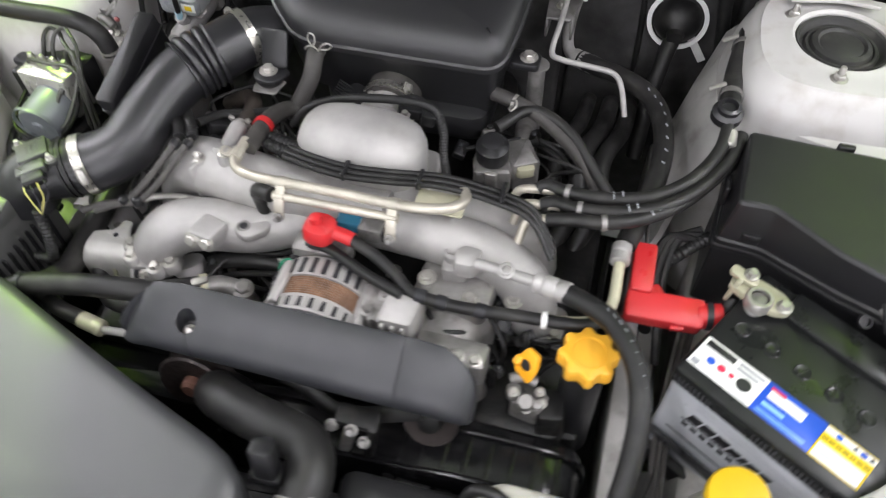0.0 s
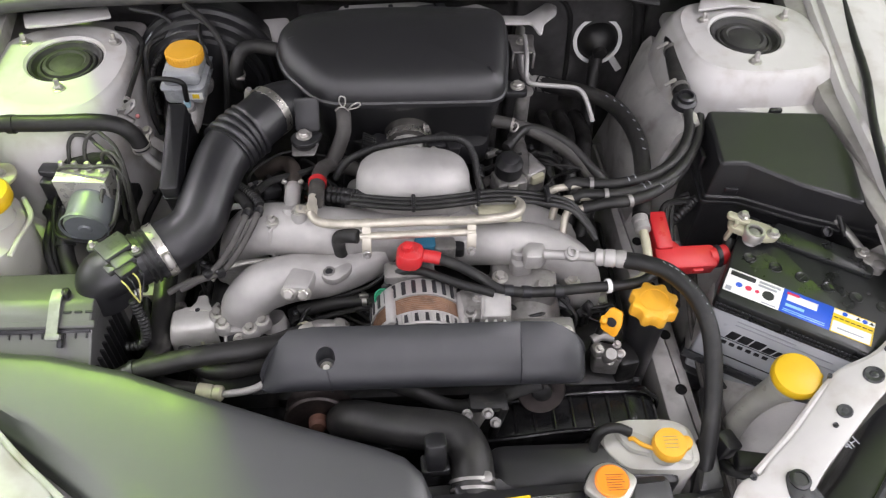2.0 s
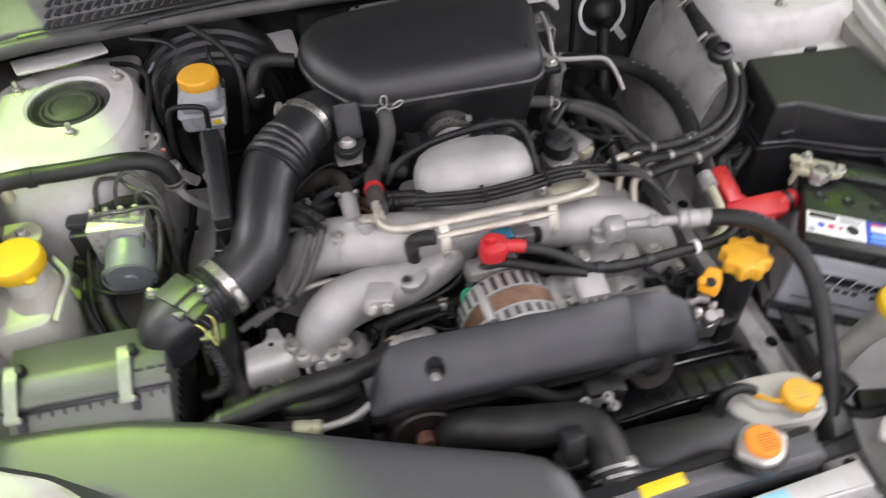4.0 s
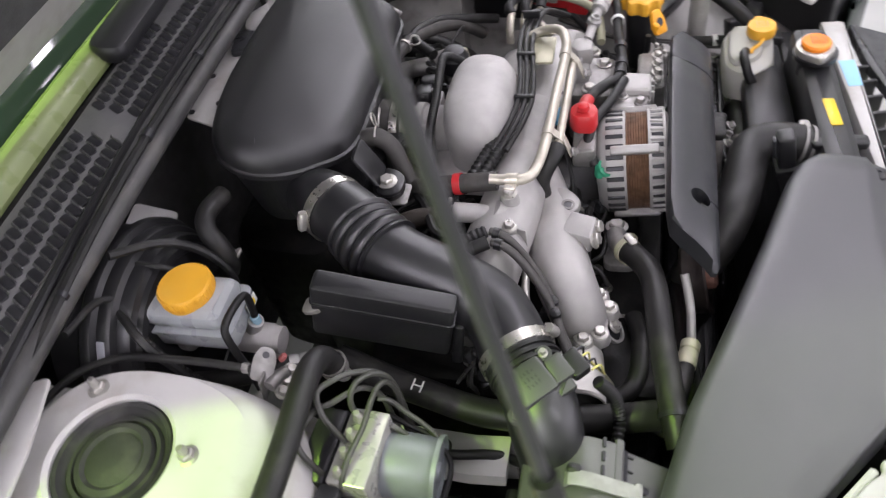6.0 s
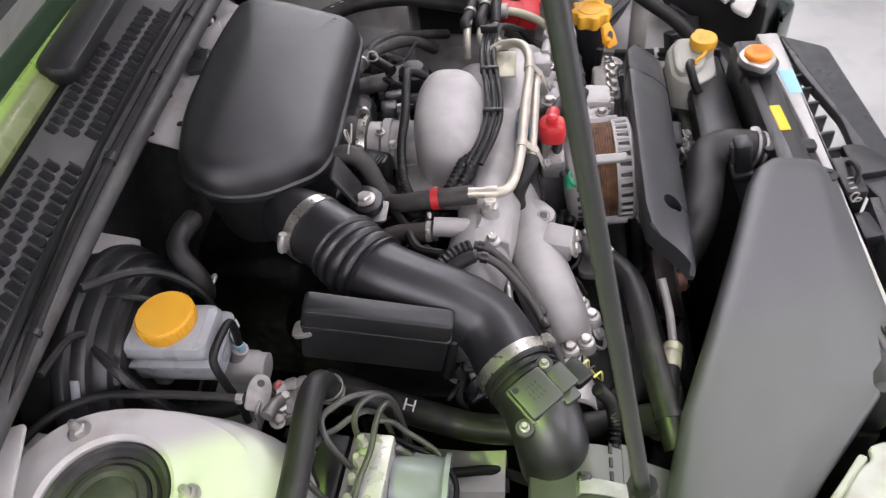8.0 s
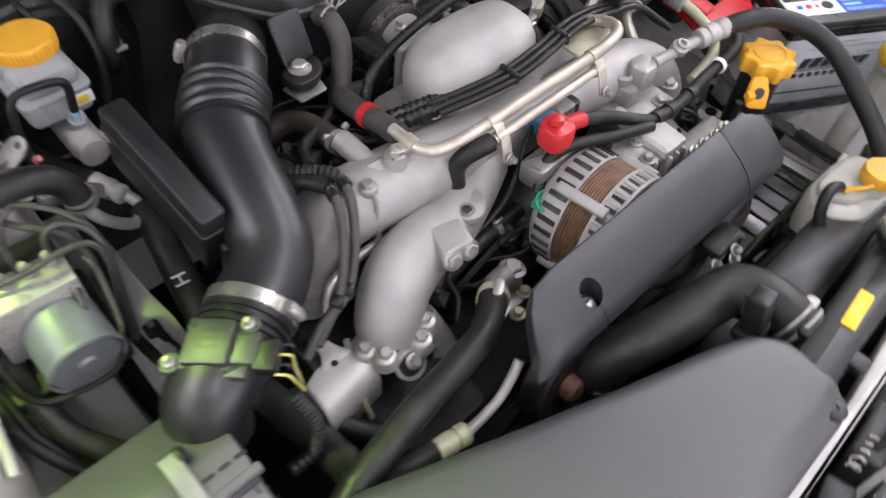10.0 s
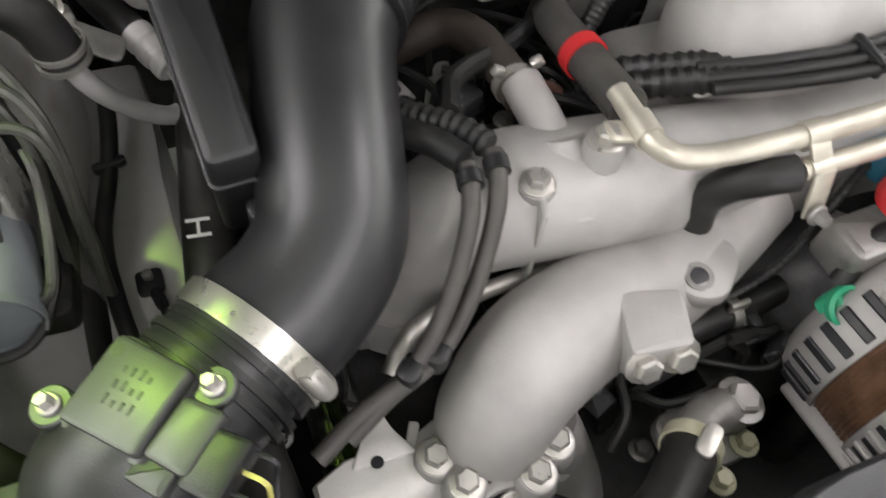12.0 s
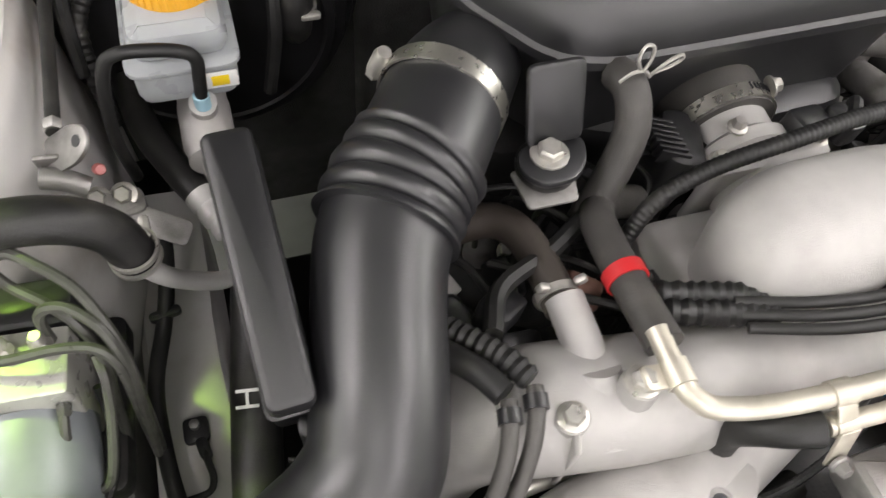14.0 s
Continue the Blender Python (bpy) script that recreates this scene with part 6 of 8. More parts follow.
part("left_flange", slab([(-0.294, 0.243), (-0.288, 0.219), (-0.274, 0.198), (-0.25, 0.204), (-0.232, 0.196), (-0.214, 0.204), (-0.206, 0.226), (-0.222, 0.244), (-0.25, 0.258), (-0.275, 0.252)], 0.727, 0.740, 0.003, r=0.012), ALU, man, "bolted runner flange")
part("right_flange", slab([(0.20, 0.245), (0.29, 0.245), (0.295, 0.30), (0.20, 0.30)], 0.70, 0.716, 0.003, r=0.02), ALU, man)
part("rear_flange", slab([(-0.305, 0.32), (-0.225, 0.32), (-0.225, 0.375), (-0.305, 0.375)], 0.70, 0.714, 0.003, r=0.02), ALU, man)
for x, y, z in ((-0.281, 0.229, 0.748), (-0.271, 0.211, 0.748), (-0.233, 0.203, 0.746), (-0.217, 0.215, 0.748)):
    part("bolt_boss", lathe([(0.013, -0.012), (0.0115, 0.0), (0.0105, 0.001)], (x, y, z - 0.001)), ALU, man)
    bolt(man, (x, y, z), (0, -0.1, 1), 0.0068)
for x, y in ((0.215, 0.252), (0.28, 0.255)):
    bolt(man, (x, y, 0.716), (0, 0, 1), 0.007)
part("sensor_block", slab([(-0.182, 0.226), (-0.148, 0.221), (-0.138, 0.252), (-0.172, 0.262)], 0.782, 0.809, 0.003, r=0.004), ALU, man, "cast square pad")
bolt(man, (-0.174, 0.2235, 0.798), (-0.1, -0.9, 0.45), 0.0078)
bolt(man, (-0.154, 0.2225, 0.798), (-0.1, -0.9, 0.45), 0.0078)
part("web", slab([(-0.135, 0.250), (-0.112, 0.240), (-0.088, 0.262), (-0.09, 0.305), (-0.125, 0.305)], 0.785, 0.800, 0.005, r=0.012), ALU, man)
part("port", lathe([(0.0085, 0.0), (0.0085, 0.0012), (0.0055, 0.0012), (0.005, -0.004)], (-0.121, 0.258, 0.8), (0, -0.15, 1), 18), ALUD, man)
# black disc painted as the dark of the port
part("port_hole", lathe([(0.0052, 0.0), (0.001, 0.0002)], (-0.121, 0.258, 0.8006), (0, -0.15, 1), 16), BLACK, man)
part("nipple", tube([(-0.175, 0.326, 0.828), (-0.1755, 0.352, 0.837), (-0.176, 0.385, 0.840)], 0.0118, 16), ALU, man)
part("nipple_boss", lathe([(0.024, -0.02), (0.0195, 0.0), (0.0145, 0.012), (0.012, 0.02)], (-0.175, 0.326, 0.830), (0, 0.6, 0.8), 18), ALU, man)
part("pad", lathe([(0.012, -0.02), (0.010, 0.0)], (-0.199, 0.316, 0.843), (-0.1, -0.1, 1), 14), ALU, man)
bolt(man, (-0.199, 0.316, 0.843), (-0.1, -0.1, 1), 0.0062)
part("pad", lathe([(0.013, -0.025), (0.0105, 0.0)], (-0.161, 0.320, 0.858), (0, 0, 1), 14), ALU, man)
bolt(man, (-0.161, 0.320, 0.858), (0, 0, 1), 0.0068)
part("rib", slab([(-0.205, 0.296), (-0.201, 0.296), (-0.193, 0.32), (-0.197, 0.32)], 0.78, 0.842, 0.002, r=0.001, seg=1), ALU, man)
part("casting_edge", tube([(-0.165, 0.290, 0.786), (-0.145, 0.2915, 0.792), (-0.125, 0.2905, 0.796), (-0.10, 0.287, 0.80)], 0.0035, 8, 6), ALU, man)
part("lower_casting", tube([(-0.212, 0.236, 0.722, 0.022), (-0.206, 0.228, 0.700, 0.024), (-0.198, 0.214, 0.665, 0.026), (-0.19, 0.20, 0.62, 0.028)], 0.024, 18, 5), ALU, man)
part("casting_lug", rbox((-0.205, 0.214, 0.702), (0.026, 0.02, 0.012), (20, 10, 20), b=0.003, r=0.006), ALU, man)
part("flange_lip", rbox((-0.291, 0.240, 0.737), (0.030, 0.006, 0.010), (0, 0, 62), b=0.001, r=0.002), ALU, man)
part("port_seat", lathe([(0.018, 0), (0.018, 0.004), (0.0145, 0.004), (0.0145, -0.004)], (-0.252, 0.199, 0.729), (0.05, -0.75, 0.7), 22), ALU, man)
part("port_dark", lathe([(0.0145, 0.0), (0.001, 0.0002)], (-0.252, 0.1985, 0.7292), (0.05, -0.75, 0.7), 20), BLACK, man)
bolt(man, (-0.249, 0.196, 0.731), (0.05, -0.75, 0.7), 0.006)
heat = thing("heat_shield", (-0.31, 0.225, 0.70), "bent silver metal heat shield with a hole", "shield")
rows = []
for u in (0, 0.04, 0.15, 0.3, 0.5, 0.7, 0.85, 0.96, 1.0):
    x = -0.346 + 0.065 * u
    back = interp(u, [(0, 0.236), (0.35, 0.245), (0.75, 0.243), (1, 0.222)])
    front = 0.199 + 0.007 * u
    drop = 0.003 if u in (0, 1.0) else 0.0
    sec_ = [(back, 0.744), (0.5 * (back + front) + 0.004, 0.7445), (front + 0.014, 0.742), (front + 0.007, 0.7375), (front + 0.002, 0.730), (front, 0.721), (front + 0.0005, 0.685)]
    rows.append([V((x, y, z - drop)) for y, z in sec_] + [V((x, y + 0.0016, z - 0.0022 - drop)) for y, z in reversed(sec_)])
part("shield", loft(rows), SHIELD, heat, "pale bent sheet metal")
part("tab", slab([(-0.325, 0.238), (-0.288, 0.236), (-0.297, 0.252), (-0.300, 0.264), (-0.3135, 0.264), (-0.3145, 0.252)], 0.7428, 0.7453, 0.0008, r=0.004), SHIELD, heat)
part("tab_hole", lathe([(0.0036, 0), (0.001, 0.0001)], (-0.3105, 0.2375, 0.7458), n=14), BLACK, heat)
part("yellow_tag", rbox((-0.359, 0.254, 0.70), (0.008, 0.018, 0.008), (0, 20, 12), b=0.002), BEIGE, heat, "small pale plastic tag")

thr = thing("throttle_body", (-0.005, 0.465, 0.80), "silver throttle body with a black ribbed housing", "throttle")
part("bore", lathe([(0.031, 0), (0.031, 0.02), (0.036, 0.024), (0.036, 0.034), (0.033, 0.036), (0.033, 0.07)], (-0.005, 0.494, 0.822), (0, -1, -0.05), 32), ALU, thr)
part("flange", rbox((-0.005, 0.446, 0.818), (0.088, 0.012, 0.068), (4, 0, 0), b=0.003, r=0.012), ALU, thr)
part("gear_housing", rbox((-0.055, 0.480, 0.816), (0.030, 0.05, 0.056), (0, 10, -18), b=0.004, r=0.012), PLASTIC, thr, "black ribbed gear housing")
for k in range(7):
    part("rib", rbox((-0.066, 0.464 + 0.005 * k, 0.842), (0.022, 0.0022, 0.012), (0, 10, -18), b=0.0005, r=0.0005, seg=1), PLASTIC, thr)
for p in ((-0.043, 0.450, 0.850), (0.033, 0.450, 0.850), (-0.02, 0.47, 0.854)):
    bolt(thr, p, (0, 0, 1), 0.0048)
part("sensor", rbox((0.036, 0.466, 0.848), (0.034, 0.022, 0.016), (0, 12, 10), b=0.003), PLASTIC, thr, "black position sensor")
part("plug", rbox((0.062, 0.462, 0.846), (0.02, 0.026, 0.018), (0, 12, 10), b=0.002), PLASTIC, thr)
loom = thing("engine_harness", (0.0, 0.43, 0.82), "black ribbed wiring harness across the throttle", "harness")
part("conduit", tube([(-0.118, 0.42, 0.825), (-0.098, 0.43, 0.850), (-0.064, 0.434, 0.868), (-0.02, 0.432, 0.884), (0.038, 0.437, 0.888), (0.075, 0.440, 0.88), (0.092, 0.425, 0.862), (0.098, 0.405, 0.835), (0.11, 0.385, 0.80)], 0.0060, 12, 6, ribs=0.0006, pitch=0.0034), RUBBER, loom)
part("branch", tube([(0.03, 0.437, 0.888), (0.045, 0.452, 0.882), (0.055, 0.46, 0.872)], 0.0045, 8), RUBBER, loom)
part("branch", tube([(-0.14, 0.44, 0.83), (-0.17, 0.42, 0.835), (-0.21, 0.40, 0.84), (-0.226, 0.37, 0.848)], 0.006, 8), RUBBER, loom)
for k, (x, y, z) in enumerate(((-0.212, 0.392, 0.828), (-0.205, 0.37, 0.812), (-0.15, 0.405, 0.80), (-0.235, 0.40, 0.81), (-0.19, 0.43, 0.79))):
    part("connector", rbox((x, y, z), (0.03, 0.022, 0.018), (10 * k, 20, 35 - 30 * k), b=0.003), PLASTIC if k != 2 else RUST, loom)

# ---- hoses and pipes on the engine ----
fp = thing("fuel_pipes", (0.0, 0.28, 0.84), "pair of plated metal pipes clipped to the manifold", "pipe")
part("pipe", tube([(-0.1425, 0.345, 0.862), (-0.1425, 0.318, 0.862), (-0.139, 0.304, 0.861), (-0.125, 0.2945, 0.860), (-0.085, 0.286, 0.866), (0.0, 0.281, 0.874), (0.074, 0.276, 0.880), (0.118, 0.281, 0.879), (0.142, 0.295, 0.874), (0.15, 0.318, 0.866), (0.14, 0.338, 0.86)], 0.0064, 14), PIPE, fp)
part("pipe", tube([(-0.075, 0.272, 0.856), (0.0, 0.269, 0.862), (0.078, 0.267, 0.867)], 0.0054, 14), PIPE, fp)
for x, up, lo in ((-0.066, (0.2845, 0.8675), (0.2718, 0.8565)), (0.076, (0.2762, 0.8802), (0.2670, 0.8668))):
    part("clip", ring_band((x, *up), (1, -0.04, 0.08), 0.0065, 0.012, 0.0012), PIPE, fp)
    part("clip", ring_band((x, *lo), (1, -0.03, 0.07), 0.0055, 0.012, 0.0012), PIPE, fp)
    part("clip_web", rbox((x, (up[0] + lo[0]) / 2 - 0.003, (up[1] + lo[1]) / 2 + 0.004), (0.012, 0.012, 0.0022), (42, 0, 0), b=0.0006, r=0.001), PIPE, fp)
    part("clip_leg", rbox((x, lo[0] - 0.010, lo[1] - 0.010), (0.013, 0.0024, 0.028), (-18, 0, 0), b=0.0006, r=0.003), PIPE, fp)
    bolt(fp, (x, lo[0] - 0.016, lo[1] - 0.020), (0, -0.9, 0.35), 0.0042, ALUD)
part("saddle", ring_band((-0.1425, 0.318, 0.862), (0.0, 1, 0), 0.0066, 0.014, 0.0014), PIPE, fp)
part("saddle_strap", rbox((-0.1535, 0.319, 0.8625), (0.022, 0.014, 0.0026), (0, 18, 0), b=0.0006, r=0.004), PIPE, fp, "yellowish saddle strap")
part("plate", slab([(0.09, 0.296), (0.15, 0.296), (0.15, 0.328), (0.09, 0.328)], 0.853, 0.857, 0.001, r=0.004), BEIGE, fp)


def hose_thing(label, pts, r, material=None, name="hose", n=12, ribs=0.0):
    return solid(name, tube(pts, r, n, 6, ribs=ribs), material or HOSE, label, "hose")


h = hose_thing("black hose with a red ring on the manifold", [(-0.1425, 0.336, 0.862), (-0.143, 0.36, 0.859), (-0.1435, 0.384, 0.856), (-0.1415, 0.412, 0.850), (-0.135, 0.437, 0.840), (-0.118, 0.452, 0.826), (-0.09, 0.456, 0.815)], 0.0116, AGED)
part("red_ring", ring_band((-0.1435, 0.384, 0.856), (0.0, 1, -0.13), 0.0117, 0.009, 0.0016), RED, h, "bright red ring")
h = hose_thing("brown-black hose with a wire clip", [(-0.176, 0.374, 0.839), (-0.177, 0.40, 0.838), (-0.181, 0.428, 0.836), (-0.192, 0.447, 0.832), (-0.212, 0.455, 0.822), (-0.24, 0.46, 0.80)], 0.0118, OLDHOSE)
part("wire_clip", ring_band((-0.1765, 0.384, 0.8395), (0.02, 1, 0.0), 0.0116, 0.006, 0.0015), STEEL, h)
for dx in (-0.012, 0.012):
    part("clip_ear", rbox((-0.1765 + dx, 0.384, 0.853), (0.008, 0.005, 0.006), (0, 30 * (1 if dx < 0 else -1), 0), b=0.001), STEEL, h)
h = hose_thing("short black elbow hose below the fuel pipes", [(-0.078, 0.272, 0.856), (-0.092, 0.276, 0.853), (-0.104, 0.284, 0.842), (-0.107, 0.290, 0.822), (-0.104, 0.289, 0.795)], 0.0098)
for k in range(2):
    o = V((0.016 * k, 0.004 * k, 0.0))
    h = hose_thing("thin grey-black vacuum hose beside the manifold", [V((-0.232, 0.330, 0.853)) + o, V((-0.235, 0.318, 0.852)) + o, V((-0.243, 0.300, 0.842)) + o, V((-0.262, 0.276, 0.820)) + o, V((-0.286, 0.258, 0.800)) + o, V((-0.315, 0.247, 0.796)) + o, V((-0.34, 0.235, 0.79)) + o], 0.0048, AGED, "vacuum_hose")
    part("boot", tube([V((-0.272, 0.388, 0.838)) + o, V((-0.258, 0.370, 0.846)) + o, V((-0.242, 0.350, 0.852)) + o, V((-0.233, 0.334, 0.8535)) + o], 0.0078, 12, 6, ribs=0.0014 * k, pitch=0.005), RUBBER, h, "black rubber boot")
    part("holder", rbox(V((-0.287, 0.257, 0.800)) + o, (0.014, 0.012, 0.014), (0, 0, 35), b=0.002), PLASTIC, h)
    part("cuff", ring_band(V((-0.234, 0.322, 0.852)) + o, (0.2, 1, 0.1), 0.0052, 0.008, 0.0015), PLASTIC, h)
hose_thing("thin bare metal tube behind the runner", [(-0.292, 0.272, 0.77), (-0.282, 0.283, 0.775), (-0.267, 0.292, 0.776), (-0.233, 0.298, 0.778), (-0.177, 0.303, 0.774), (-0.13, 0.31, 0.76)], 0.0048, STEEL, "metal_tube")
for k in range(3):
    y = 0.337 - 0.0085 * k
    h = hose_thing("thin grey vacuum line along the plenum", [(-0.088, y + 0.014, 0.857), (-0.045, y - 0.002, 0.866), (0.0, y - 0.008, 0.868), (0.055, y - 0.003, 0.868), (0.118, y + 0.006, 0.868), (0.18, y + 0.006, 0.860), (0.227, y - 0.002, 0.850), (0.26, y - 0.03, 0.82)], 0.0036, HOSE, "vacuum_line", 10)
    if k == 0:
        for x, yy in ((-0.001, 0.322), (0.09, 0.331), (0.19, 0.336)):
            part("spacer", rbox((x, yy, 0.868), (0.006, 0.026, 0.012), b=0.0015), PLASTIC, h)
for y in (0.352, 0.364):
    hose_thing("ribbed black conduit beside the plenum dome", [(-0.125, y + 0.008, 0.846), (-0.10, y - 0.002, 0.851), (-0.066, y - 0.014, 0.856)], 0.0085, RUBBER, "conduit", ribs=0.0016)
hose_thing("black hose with a pinch clip under the chamber", [(-0.096, 0.508, 0.884), (-0.095, 0.497, 0.887), (-0.094, 0.485, 0.880), (-0.096, 0.474, 0.864), (-0.108, 0.462, 0.838), (-0.125, 0.45, 0.81)], 0.0115, AGED)
h = hose_thing("spring wire clip with two loops", [(-0.1060, 0.4905, 0.8960), (-0.1000, 0.4895, 0.9030), (-0.0920, 0.4895, 0.9030), (-0.0860, 0.4905, 0.8960)], 0.0012, STEEL, "wire_clip", 6)
part("loop", tube([(-0.0860, 0.490, 0.8985), (-0.0800, 0.489, 0.9075), (-0.0715, 0.4895, 0.9120), (-0.0675, 0.491, 0.9070), (-0.0735, 0.492, 0.9005), (-0.0845, 0.4915, 0.8980)], 0.0012, 6), STEEL, h)
part("loop", tube([(-0.0945, 0.4895, 0.9030), (-0.0990, 0.490, 0.9130), (-0.0965, 0.4915, 0.9220), (-0.0905, 0.4915, 0.9195), (-0.0900, 0.4905, 0.9110), (-0.0930, 0.4895, 0.9035)], 0.0012, 6), STEEL, h)

h = hose_thing("thick grey-black hose running to the thermostat", [(-0.40, 0.122, 0.745), (-0.372, 0.130, 0.757), (-0.33, 0.137, 0.764), (-0.286, 0.144, 0.768), (-0.235, 0.150, 0.770), (-0.195, 0.158, 0.768), (-0.168, 0.174, 0.762), (-0.150, 0.187, 0.755)], 0.0145, n=16)
part("clip", ring_band((-0.153, 0.185, 0.756), (0.8, 0.55, -0.3), 0.0149, 0.009), BEIGE, h)
part("clip_ear", rbox((-0.151, 0.182, 0.774), (0.02, 0.010, 0.005), (0, 0, 35), b=0.001), STEEL, h)
part("tie", ring_band((-0.372, 0.130, 0.757), (1, 0.2, 0.2), 0.0149, 0.006), BLACK, h)
jt = thing("water_outlet", (-0.128, 0.195, 0.72), "oily grey cast water outlet with bolts", "pipe joint")
part("spigot", tube([(-0.152, 0.186, 0.755), (-0.135, 0.197, 0.75), (-0.115, 0.20, 0.742), (-0.105, 0.20, 0.72)], 0.0125, 14), ALUD, jt)
part("flange", slab([(-0.15, 0.175), (-0.10, 0.175), (-0.095, 0.215), (-0.15, 0.215)], 0.708, 0.722, 0.003, r=0.012), ALUD, jt)
part("hex", hexhead((-0.108, 0.2, 0.748), (0.2, 0, 1), 0.010), ALUD, jt)
for x, y in ((-0.142, 0.182), (-0.105, 0.182), (-0.13, 0.168)):
    bolt(jt, (x, y, 0.722), (0, 0, 1), 0.0060, BEIGE)
h = hose_thing("bare metal pipe with a pale fitting", [(-0.195, 0.125, 0.752), (-0.208, 0.121, 0.741), (-0.228, 0.117, 0.730), (-0.252, 0.116, 0.724), (-0.268, 0.116, 0.722)], 0.0052, ALU, "metal_pipe")
part("fitting", lathe([(0.0085, 0), (0.011, 0.003), (0.011, 0.012), (0.009, 0.014), (0.011, 0.017), (0.011, 0.034), (0.008, 0.036)], (-0.268, 0.116, 0.722), (-1, 0.18, 0)), BEIGE, h, "pale hose fitting")
part("rubber_end", tube([(-0.30, 0.122, 0.722), (-0.34, 0.13, 0.722), (-0.38, 0.15, 0.71)], 0.0105), HOSE, h)
hose_thing("black oil hose beside the cylinder head", [(-0.335, 0.24, 0.72), (-0.33, 0.20, 0.70), (-0.30, 0.17, 0.69), (-0.25, 0.165, 0.70), (-0.21, 0.175, 0.70)], 0.011)
hose_thing("thin yellow-green tube near the heat shield", [(-0.305, 0.205, 0.715), (-0.304, 0.195, 0.69), (-0.30, 0.185, 0.65)], 0.0030, BEIGE, "tube")
h = hose_thing("black hose ending in a wire clip under the runner", [(-0.03, 0.262, 0.728), (-0.066, 0.256, 0.735), (-0.12, 0.252, 0.735), (-0.17, 0.25, 0.72)], 0.0105)
part("wire_clip", ring_band((-0.075, 0.2555, 0.7355), (1, 0.05, 0), 0.0108, 0.007, 0.0016), STEEL, h)
part("clip_ear", rbox((-0.075, 0.252, 0.750), (0.014, 0.004, 0.008), b=0.001), STEEL, h)
part("sensor", lathe([(0.012, 0), (0.012, 0.014), (0.009, 0.018)], (-0.085, 0.215, 0.70), (0, -0.3, 1), 16), DARK, eng)

# short coolant hose with two pale bands below the timing cover
h = hose_thing("low black hose with two pale bands", [(0.10, 0.03, 0.655), (0.15, 0.028, 0.66), (0.20, 0.03, 0.66), (0.26, 0.035, 0.655)], 0.017)
for x in (0.128, 0.150):
    part("band", ring_band((x, 0.028, 0.658), (1, 0, 0.05), 0.0173, 0.012, 0.0012), ALUD, h)
# small wires, plugs and clips in the gaps of the engine
clut = thing("sensor_wiring", (0.0, 0.42, 0.74), "tangle of thin black wires and small plugs between the castings", "wiring")
rng = random.Random(23)
for x0, x1, y0, y1, z0, z1, n in ((-0.25, -0.11, 0.37, 0.48, 0.765, 0.825, 11), (-0.09, 0.09, 0.445, 0.50, 0.775, 0.825, 6), (0.10, 0.30, 0.40, 0.55, 0.74, 0.80, 9), (-0.21, -0.04, 0.205, 0.255, 0.69, 0.735, 8), (0.10, 0.24, 0.18, 0.25, 0.70, 0.775, 12), (0.20, 0.30, 0.19, 0.26, 0.66, 0.75, 8), (-0.36, -0.30, 0.26, 0.36, 0.68, 0.76, 6)):
    for k in range(n):
        p = V((rng.uniform(x0, x1), rng.uniform(y0, y1), rng.uniform(z0, z1)))
        w = rng.uniform(0, 360)
        if k % 2 == 0:
            part("plug", rbox(p, (rng.uniform(0.018, 0.03), rng.uniform(0.012, 0.018), rng.uniform(0.010, 0.016)), (rng.uniform(-30, 30), rng.uniform(-30, 30), w), b=0.002, r=0.002), rng.choice((PLASTIC, PLASTIC, GREYPL, DARK, ALUD)), clut)
            part("plug_latch", rbox(p + V((0, 0, 0.009)), (0.008, 0.006, 0.004), (0, 0, w), b=0.001, r=0.001, seg=1), GREYPL, clut)
        q = V((rng.uniform(x0, x1), rng.uniform(y0, y1), rng.uniform(z0, z1)))
        m_ = (p + q) / 2 + V((rng.uniform(-0.02, 0.02), rng.uniform(-0.02, 0.02), rng.uniform(0.0, 0.02)))
        part("wire", tube([p, p.lerp(m_, 0.5) + V((0.004, -0.004, 0.006)), m_, q, q + V((0, 0, -0.05))], rng.choice((0.0022, 0.003, 0.004)), 7, 5), rng.choice((RUBBER, HOSE, RUBBER)), clut)
        if k % 3 == 0:
            bolt(clut, (rng.uniform(x0, x1), rng.uniform(y0, y1), z0 + 0.004), (rng.uniform(-0.3, 0.3), -0.2, 1), 0.0055, rng.choice((STEEL, ALUD)))

# ---- right side of the engine ----
ac = thing("compressor", (0.14, 0.24, 0.68), "oily grey aluminium compressor with pipe fitting", "compressor")
part("body", lathe([(0.03, 0), (0.052, 0.006), (0.056, 0.02), (0.056, 0.06), (0.050, 0.075), (0.046, 0.11), (0.03, 0.115)], (0.155, 0.285, 0.725), (0, -1, 0), 28), ALUD, ac)
part("head", slab([(0.105, 0.215), (0.20, 0.215), (0.205, 0.285), (0.11, 0.29)], 0.755, 0.788, 0.010, r=0.015), ALUD, ac)
part("port_block", rbox((0.150, 0.268, 0.795), (0.03, 0.032, 0.03), (0, 0, 8), b=0.004, r=0.008), ALU, ac)
part("port", lathe([(0.011, 0), (0.011, 0.014), (0.007, 0.016), (0.006, 0.010)], (0.146, 0.272, 0.806), n=18), ALU, ac)
for p in ((0.178, 0.232, 0.788), (0.20, 0.27, 0.785), (0.12, 0.25, 0.788), (0.226, 0.252, 0.775)):
    bolt(ac, p, (0, 0, 1), 0.008)
part("bracket", slab([(0.085, 0.165), (0.125, 0.165), (0.13, 0.215), (0.088, 0.22)], 0.735, 0.812, 0.005, r=0.006), ALU, ac, "silver cast bracket")
